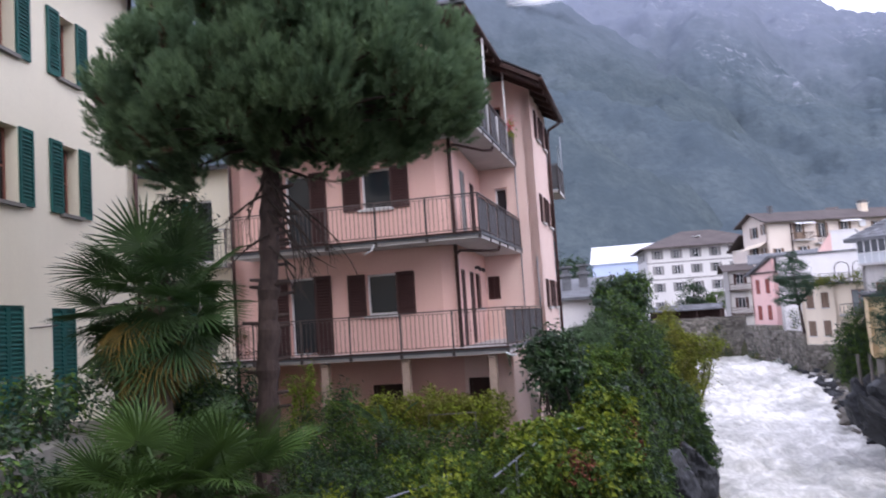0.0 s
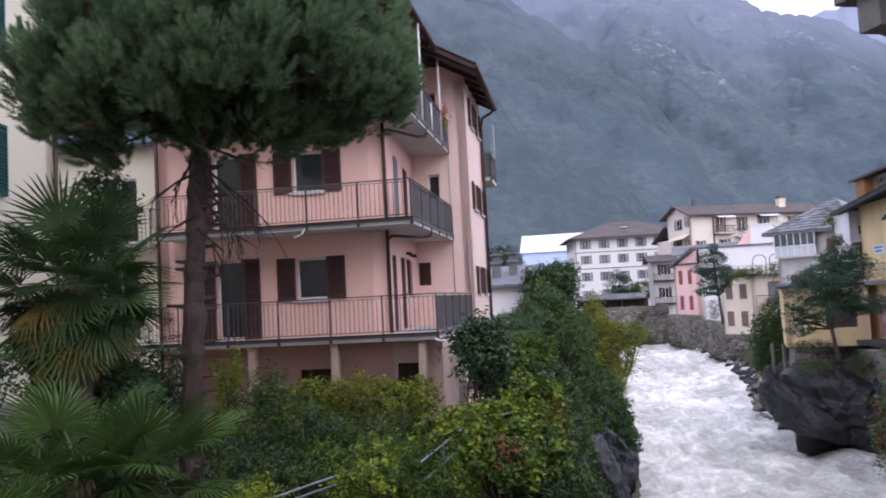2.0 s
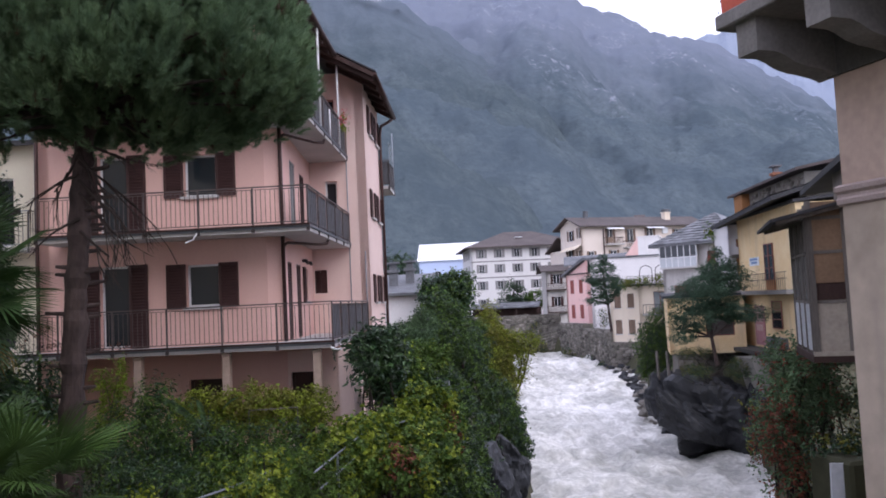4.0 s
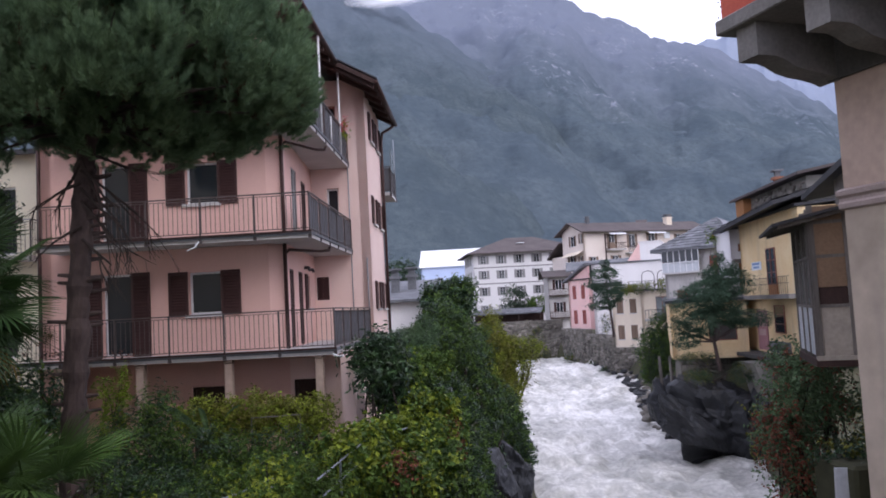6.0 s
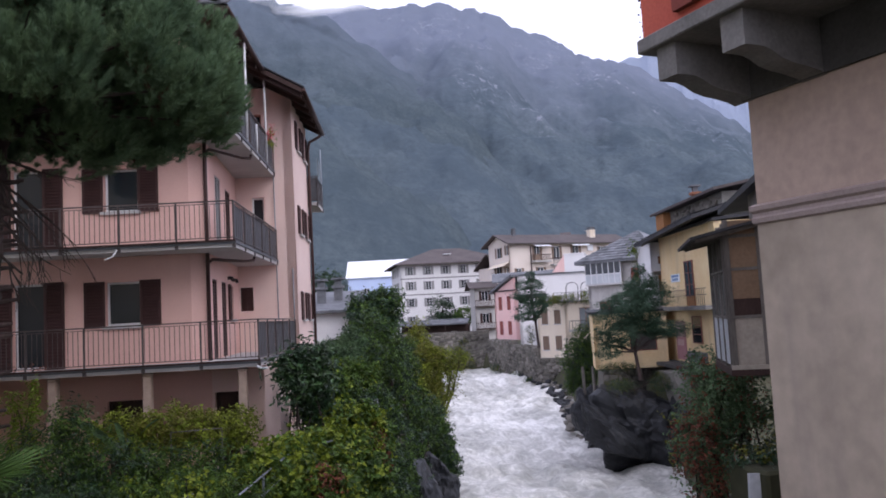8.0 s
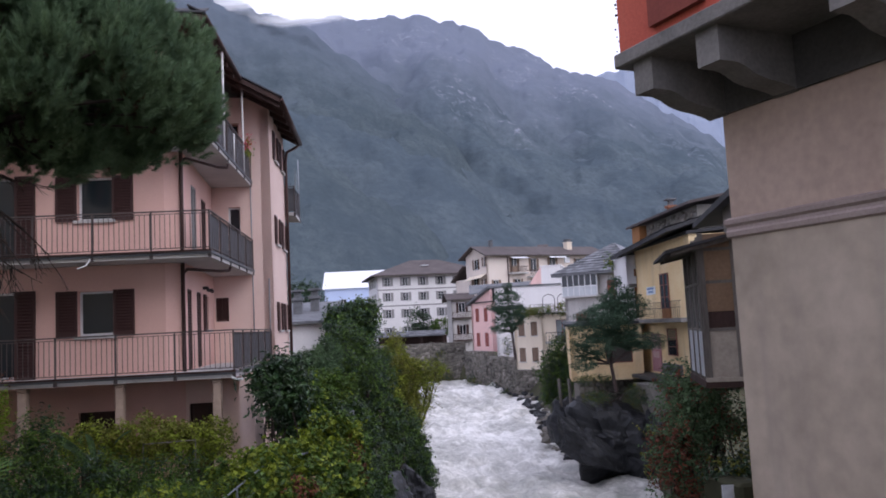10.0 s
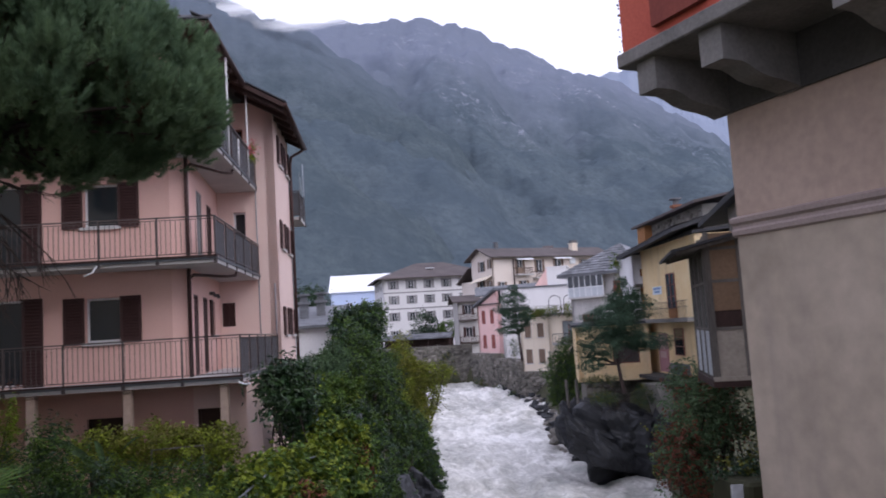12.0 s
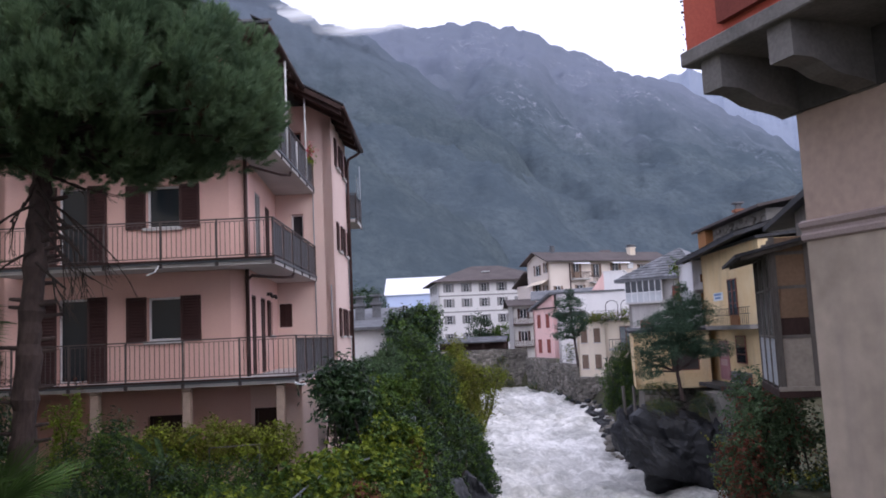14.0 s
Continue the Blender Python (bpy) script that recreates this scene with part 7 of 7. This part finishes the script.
cs, us = [], []
crown_c = np.array([-2.68, 13.4, 12.1])
for c, r in lobes:
    k = int(86 * (r / 0.55) ** 2)
    d = rng.normal(size=(k, 3))
    out = np.array(c) - crown_c
    out = out / (np.linalg.norm(out) + 1e-6)
    d += out * 1.1 + np.array([0, 0, 0.45])
    d /= np.linalg.norm(d, axis=1)[:, None]
    cs.append(np.array(c) + d * r * rng.uniform(0.15, 0.9, k)[:, None] * np.array([1, 1, 0.85]))
    us.append(d * 0.55 + np.array([0, 0, 0.75]) + out * 0.35 + rng.normal(size=(k, 3)) * 0.12)
cs, us = np.concatenate(cs), np.concatenate(us)
us /= np.linalg.norm(us, axis=1)[:, None]
V, Fc = shoots(cs, us, 84, 0.12, 0.24, 0.0055, rng)
me = bpy.data.meshes.new("crown")
me.from_pydata((V - np.array(PINE_FOOT)).tolist(), [], Fc.tolist())
me.materials.append(NEEDLE)
dry = rng.uniform(size=len(cs)) < 0.06
Vd, Fd = shoots(cs[dry] * 0.97 + crown_c * 0.03, us[dry], 60, 0.12, 0.2, 0.005, rng)
me_dry = bpy.data.meshes.new("dry_needles")
me_dry.from_pydata((Vd - np.array(PINE_FOOT)).tolist(), [], Fd.tolist())
me_dry.materials.append(material("browned_needles", (0.06, 0.035, 0.022), (0.11, 0.062, 0.036), rough=0.8, scale=1, fine=5, bump=0, island=0.3))
dry_ob = new("dry_needles", me_dry)
dry_ob.parent = pine
tagged(dry_ob, "browned needles inside the crown", kind="stuff")
crown = new("crown", me)
crown.parent = pine
tagged(crown, "dense tufts of dark green needles", kind="stuff")
# dead twigs and branch stubs on the trunk
rng = np.random.default_rng(51)
for i in range(22):
    bm = bmesh.new()
    z = rng.uniform(7.6, 11.6)
    o = Vector((-3.4 + (z - 8) * 0.06, 13.6, z))
    ang = rng.choice([rng.uniform(-0.6, 0.5), rng.uniform(2.6, 3.6)])
    ln = rng.uniform(0.3, 0.5)
    tube(bm, [o, o + Vector((math.cos(ang), math.sin(ang), 0.1)) * ln], [0.045, 0.025], 6)
    part("branch_stub", bm, BARK, pine)


def twig(bm, p, d, ln, r, depth):
    q = p + d * ln
    m = p + d * ln * 0.5 + Vector((rng.uniform(-0.05, 0.05), rng.uniform(-0.05, 0.05), rng.uniform(-0.04, 0.04))) * ln
    tube(bm, [p, m, q], [r, r * 0.8, r * 0.55], 5, cap=False)
    if depth:
        for k in range(2 if depth > 1 else 3):
            nd = (d + Vector((rng.uniform(-0.6, 0.6), rng.uniform(-0.4, 0.4), rng.uniform(-0.7, 0.2)))).normalized()
            twig(bm, p.lerp(q, rng.uniform(0.45, 1.0)), nd, ln * rng.uniform(0.5, 0.8), r * 0.55, depth - 1)
for z, dx, dz, ln in ((11.6, 0.5, -0.8, 0.9), (11.2, 0.6, -0.6, 1.0), (11.7, 0.35, -0.9, 1.1), (10.6, -0.7, -0.4, 0.5), (11.3, -0.6, -0.3, 0.6), (10.4, 0.7, -0.7, 0.6), (11.8, 0.8, -0.35, 0.8), (11.5, 0.75, -0.65, 1.1), (11.0, 0.6, -0.75, 0.9), (11.6, -0.5, -0.7, 0.7)):
    bm = bmesh.new()
    twig(bm, Vector((-3.2, 13.45, z)), Vector((dx, rng.uniform(-0.3, 0.2), dz)).normalized(), ln, 0.028, 3)
    part("dead_branch", bm, TWIG, pine, "bare dead branch hanging from the trunk")

# fan palms
def fan_mesh(name, mat, radius, blades, spread, droop, rng):
    """A fan leaf along +x: petiole, then folded blades round its end."""
    verts, faces = [], []
    pet = radius * 0.95
    for k in range(5):
        s = k / 4
        z = -0.12 * pet * s * s
        for w in (-1, 1):
            verts.append((pet * s, w * (0.016 - 0.007 * s), z))
    for k in range(4):
        faces.append((k * 2, k * 2 + 1, k * 2 + 3, k * 2 + 2))
    hub = Vector((pet, 0, -0.12 * pet))
    for i in range(blades):
        a = spread * (i / (blades - 1) - 0.5) * 2 + rng.uniform(-0.03, 0.03)
        ln = radius * (0.62 + 0.38 * math.cos(a * 0.6)) * rng.uniform(0.92, 1.05)
        w = 0.5 * spread * 2 / blades * ln * 0.42
        d = Vector((math.cos(a), math.sin(a), 0))
        s = Vector((-d.y, d.x, 0))
        k = len(verts)
        for j, (r, ww) in enumerate(((0.06, 0.15), (0.4, 1.0), (0.75, 0.75), (1.0, 0.05))):
            dz = -droop * ln * max(0, r - 0.35) ** 1.6 * rng.uniform(0.85, 1.15) + 0.10 * ln * r
            p = hub + d * ln * r + Vector((0, 0, dz))
            verts += [tuple(p - s * w * ww), tuple(p + Vector((0, 0, -w * ww * 0.5))), tuple(p + s * w * ww)]
        for j in range(3):
            for q in (0, 1):
                faces.append((k + j * 3 + q, k + j * 3 + q + 1, k + j * 3 + q + 4, k + j * 3 + q + 3))
    me = bpy.data.meshes.new(name)
    me.from_pydata(verts, [], faces)
    me.materials.append(mat)
    return me


def palm(label, foot, crown_z, trunk_r, radius, greens, yellows, seed, tilt_lo=-0.9, leaf=PALM_GREEN):
    rng = np.random.default_rng(seed)
    t = thing("palm_tree", foot, label, "palm")
    bm = bmesh.new()
    top = Vector((foot[0] + 0.05, foot[1], crown_z))
    tube(bm, [Vector(foot).lerp(top - Vector((0, 0, 0.12)), i / 16) for i in range(17)], [trunk_r * (1 + 0.12 * noise.noise(Vector((i * 1.7, seed, 0)))) * (0.85 + 0.3 * i / 16) * (0.55 if i == 16 else 1) for i in range(17)], 12)
    for i in range(240):
        s, a = rng.uniform(0.2, 1), rng.uniform(0, math.tau)
        p = Vector(foot).lerp(top, s) + Vector((math.cos(a), math.sin(a), 0)) * trunk_r
        q = p + Vector((math.cos(a) * 0.05, math.sin(a) * 0.05, -rng.uniform(0.12, 0.3)))
        tube(bm, [p, q], [0.012, 0.004], 3, cap=False)
    part("trunk", bm, PALM_DRY, t, "shaggy fibrous trunk")
    kinds = [fan_mesh("frond", leaf, radius * k, 34, 2.1, dr, rng) for k, dr in ((1.0, 0.35), (0.92, 0.6), (1.05, 0.25))]
    old = [fan_mesh("frond", PALM_YELLOW, radius * k, 30, 1.9, dr, rng) for k, dr in ((0.9, 1.0), (0.85, 0.8))]
    for i in range(greens + yellows):
        dead = i >= greens
        o = new("frond", (old if dead else kinds)[i % (2 if dead else 3)])
        o.parent = t
        az = i * 2.399963 + rng.uniform(-0.2, 0.2)
        el = rng.uniform(-1.2, -0.25) if dead else 1.25 + (tilt_lo - 1.25) * ((i + 0.5) / greens) ** 0.8 + rng.uniform(-0.1, 0.1)
        o.location = top - Vector(foot) + Vector((0, 0, rng.uniform(-0.25, 0.1) - (0.15 if dead else 0)))
        o.rotation_euler = Euler((rng.uniform(-0.4, 0.4), -el, az))
        if dead:
            tagged(o, "yellowed hanging fan leaf")
    return t


palm("fan palm with a shaggy trunk and yellowing lower leaves", (-4.32, 11.15, G), 9.62, 0.17, 0.74, 46, 13, 61, tilt_lo=-1.1, leaf=PALM_DARK)
palm("low fan palm with bright green leaves", (-3.35, 8.5, G), 7.45, 0.14, 0.62, 26, 0, 62, tilt_lo=-0.5)
palm("low fan palm with broad bright green leaves", (-2.75, 8.9, G), 7.35, 0.13, 0.60, 22, 0, 63, tilt_lo=-0.5)
palm("young fan palm in the garden", (-4.05, 9.0, G), 7.2, 0.12, 0.58, 20, 0, 64, tilt_lo=-0.5)
palm("young fan palm beside the garden wall", (-3.7, 7.6, G), 6.9, 0.12, 0.58, 20, 0, 65, tilt_lo=-0.5)

# long strap leaf plant by the column
bn = thing("banana_plant", (-2.2, 17.4, G), "banana plant with arching blue-green leaves", "plant")
rng = np.random.default_rng(70)
for az, ln, lift in ((2.9, 1.25, 1.3), (0.4, 0.7, 1.9), (1.9, 0.6, 2.2)):
    bm = bmesh.new()
    prev = None
    for k in range(11):
        s = k / 10
        c = Vector((-1.75 + math.cos(az) * ln * s, 17.35 - 0.2 * s, 6.55 + lift * ln * (s - 0.45 * s * s)))
        w = 0.085 * math.sin(math.pi * min(1, s * 0.9 + 0.06))
        side = Vector((0.45, -0.3, 0.6)).normalized()
        row = [bm.verts.new(c - side * w + Vector((0, -0.03, 0))), bm.verts.new(c), bm.verts.new(c + side * w + Vector((0, -0.03, 0)))]
        if prev:
            for q in (0, 1):
                bm.faces.new((prev[q], prev[q + 1], row[q + 1], row[q]))
        prev = row
    part("leaf", bm, LEAF_GREY, bn)

# ---- garden fittings ----
bm = bmesh.new()
for p, q in (((0.3, 14.3, 6.2), (1.37, 16.44, 6.5)), ((1.37, 16.44, 6.5), (2.45, 17.83, 6.46)), ((1.4, 16.45, 6.2), (2.42, 17.84, 6.17)), ((0.4, 14.4, 5.9), (1.4, 16.45, 6.2))):
    tube(bm, [p, q], 0.02, 6)
for x, y, z in ((1.37, 16.44, 6.55), (2.45, 17.83, 6.5), (0.75, 15.2, 6.3)):
    tube(bm, [(x, y, z - 1.2), (x, y, z)], 0.025, 6)
lone("garden_railing", bm, GREY_METAL, "grey metal handrail overgrown by vine", "railing")
bm = bmesh.new()
for k in range(3):
    tube(bm, [(4.1 + 0.12 * k, 23.65, 6.1 + k * 0.1), (4.1 + 0.12 * k, 23.65, 6.45 + k * 0.11)], 0.02, 5)
tube(bm, [(3.95, 23.7, 6.3), (4.5, 23.58, 6.72)], 0.025, 5)
tube(bm, [(4.5, 23.58, 5.8), (4.5, 23.58, 6.72)], 0.025, 5)
lone("stair_railing", bm, GREY_METAL, "short blue-grey stair rail among the shrubs", "railing")
for k, (dx, dz) in enumerate(((0, 0), (0.04, -0.12))):
    bm = bmesh.new()
    tube(bm, [(-2.1 + dx, 12.2, 6.18 + dz), (-1.44 + dx, 12.92, 6.24 + dz), (-0.97 + dx, 13.47, 6.26 + dz), (-0.3, 14.2, 6.35 + dz)], 0.018, 6)
    lone("handrail", bm, GREY_METAL, "pale metal rail along the garden steps", "railing", "garden step rails")
bm = bmesh.new()
box(bm, -0.95, 0.1, 17.73, 17.75, 6.92, 6.94)
for x in (-0.95, 0.06):
    box(bm, x, x + 0.02, 17.73, 17.75, G, 6.92)
lone("trellis", bm, WOOD_GREY, "thin metal trellis bar through the hedge", "trellis")
bm = bmesh.new()
solid(bm, [Vector(c) for c in ((-5.9, 8.2, G), (-4.9, 8.2, G), (-4.9, 11.4, G), (-5.9, 11.4, G), (-5.9, 8.2, 7.75), (-4.9, 8.2, 7.75), (-4.9, 11.4, 7.9), (-5.9, 11.4, 7.9))])
lone("garden_wall", bm, GARDEN_WALL, "grey rendered garden wall below the cream house", "wall", kind="structure")
# overgrown pier with pale plate under the right bank
pier = thing("gate_pier", (8.05, 11.3, 3.3), "ivy-covered pier with a pale metal plate beside the bank", "pier")
bm = bmesh.new()
box(bm, 7.95, 8.95, 10.7, 11.7, 3.2, 6.38)
bmesh.ops.bevel(bm, geom=bm.edges[:], offset=0.05, segments=1, affect="EDGES")
part("body", bm, EARTH, pier)
bm = bmesh.new()
solid(bm, [Vector(c) for c in ((7.78, 10.95, 5.5), (8.02, 10.86, 5.5), (8.02, 10.9, 5.5), (7.78, 10.99, 5.5), (7.81, 10.95, 6.34), (7.98, 10.86, 6.34), (7.98, 10.9, 6.34), (7.81, 10.99, 6.34))])
part("plate", bm, CORRUGATED, pier)
shrub("ivy", "ivy over the pier by the bank", [(8.6, 11.0, 6.1, 0.4, 0.35, 0.3), (8.55, 10.75, 5.7, 0.4, 0.2, 0.6), (8.5, 11.5, 6.45, 0.6, 0.4, 0.12)], 1300, 0.10, LEAF_DARK, 3.5, "ivy", seed=80, aspect=0.8, second=LEAF_OLIVE, share=0.25)
# geranium on the top balcony rail, creeper on the lowest balcony
shrub("geranium", "pink and red geraniums in a pot on the railing", [(*ab(-3.93, 25.1).xy, 15.0, 0.13, 0.3, 0.16)], 160, 0.07, PETAL, 14.85, "flowers", seed=81, second=LEAF_YELLOW, share=0.35, stems=2, trunk=0.008)
shrub("geranium", "trailing green and yellow pot plant on the railing", [(*ab(-3.93, 25.05).xy, 14.7, 0.1, 0.22, 0.16)], 120, 0.07, LEAF_YELLOW, 14.5, "flowers", seed=82, stems=2, trunk=0.008)
bl = [(*ab(a_, 19.62).xy, z_, 0.5, 0.12, h_) for a_, z_, h_ in ((-9.6, 8.35, 0.12), (-8.8, 8.32, 0.10), (-10.2, 8.5, 0.25), (-11.0, 8.7, 0.35))]
shrub("creeper", "dry reddish creeper trailing through the balcony railing", bl, 420, 0.07, LEAF_RED, 8.2, "creeper", seed=83, second=TWIG, share=0.6, stems=8, trunk=0.01)

# ---- stone slabs on the hipped roof ----
def slab_rows(h, a, b, c, d, rows, mat, seed):
    """Overlapping uneven stone slabs on a roof plane: a-b along the eaves, d-c along the ridge."""
    random.seed(seed)
    verts, faces = [], []
    base = BASE[h.name]
    nrm = (b - a).cross(d - a).normalized()
    if nrm.z < 0:
        nrm = -nrm
    for r in range(rows):
        t0, t1 = r / rows, min(1, (r + 1.25) / rows)
        p0, p1, q0, q1 = a.lerp(d, t0), b.lerp(c, t0), a.lerp(d, t1), b.lerp(c, t1)
        length = (p1 - p0).length
        u = 0.0
        while u < length - 0.05:
            w = random.uniform(0.35, 0.85)
            s0, s1 = u / length, min(1, (u + w - 0.02) / length)
            o = random.uniform(0.05, 0.10)
            k = len(verts)
            corner = [p0.lerp(p1, s0) + nrm * o, p0.lerp(p1, s1) + nrm * (o + random.uniform(-0.015, 0.015)), q0.lerp(q1, s1) + nrm * 0.015, q0.lerp(q1, s0) + nrm * 0.015]
            verts += [v - base for v in corner] + [v - base - nrm * 0.05 for v in corner[:2]]
            faces += [(k, k + 1, k + 2, k + 3), (k + 4, k + 5, k + 1, k)]
            u += w
    me = bpy.data.meshes.new("roof_covering")
    me.from_pydata(verts, [], faces)
    me.materials.append(mat)
    o = new("roof_covering", me)
    o.parent = h
    return tagged(o, "uneven grey stone slabs", kind="stuff")


ov = 0.8
A0, B0, C0, D0 = slf.p(-ov, 13.0, ov), slf.p(6.6 + ov, 13.0, ov), slf.p(6.6 + ov, 13.0, -7.5 - ov), slf.p(-ov, 13.0, -7.5 - ov)
R0, R1 = slf.p(3.3, 15.7, -3.75), slf.p(3.3001, 15.7, -3.75)
slab_rows(sl, A0, B0, R1, R0, 11, SLATE, 5)
slab_rows(sl, D0, A0, R0, R0 + Vector((0.001, 0, 0)), 11, SLATE, 6)
slab_rows(ym, ymf.p(-1.3, 12.9, 1.2), ymf.p(9.6, 13.45, 1.2), ymf.p(9.6, 15.0, -4.5), ymf.p(-1.3, 14.6, -4.5), 9, SLATE_DARK, 7)
slab_rows(shed, sq.p(0, 8.0, 0), sq.p(9.0, 8.0, 0), sq.p(9.0, 8.6, -2.5), sq.p(0, 8.6, -2.5), 5, SLATE, 8)
slab_rows(salmon, sf.p(-0.5, 11.5, 0.5), sf.p(4.8, 13.3, 0.5), sf.p(4.8, 13.3, -9), sf.p(-0.5, 11.5, -9), 14, SLATE, 9)
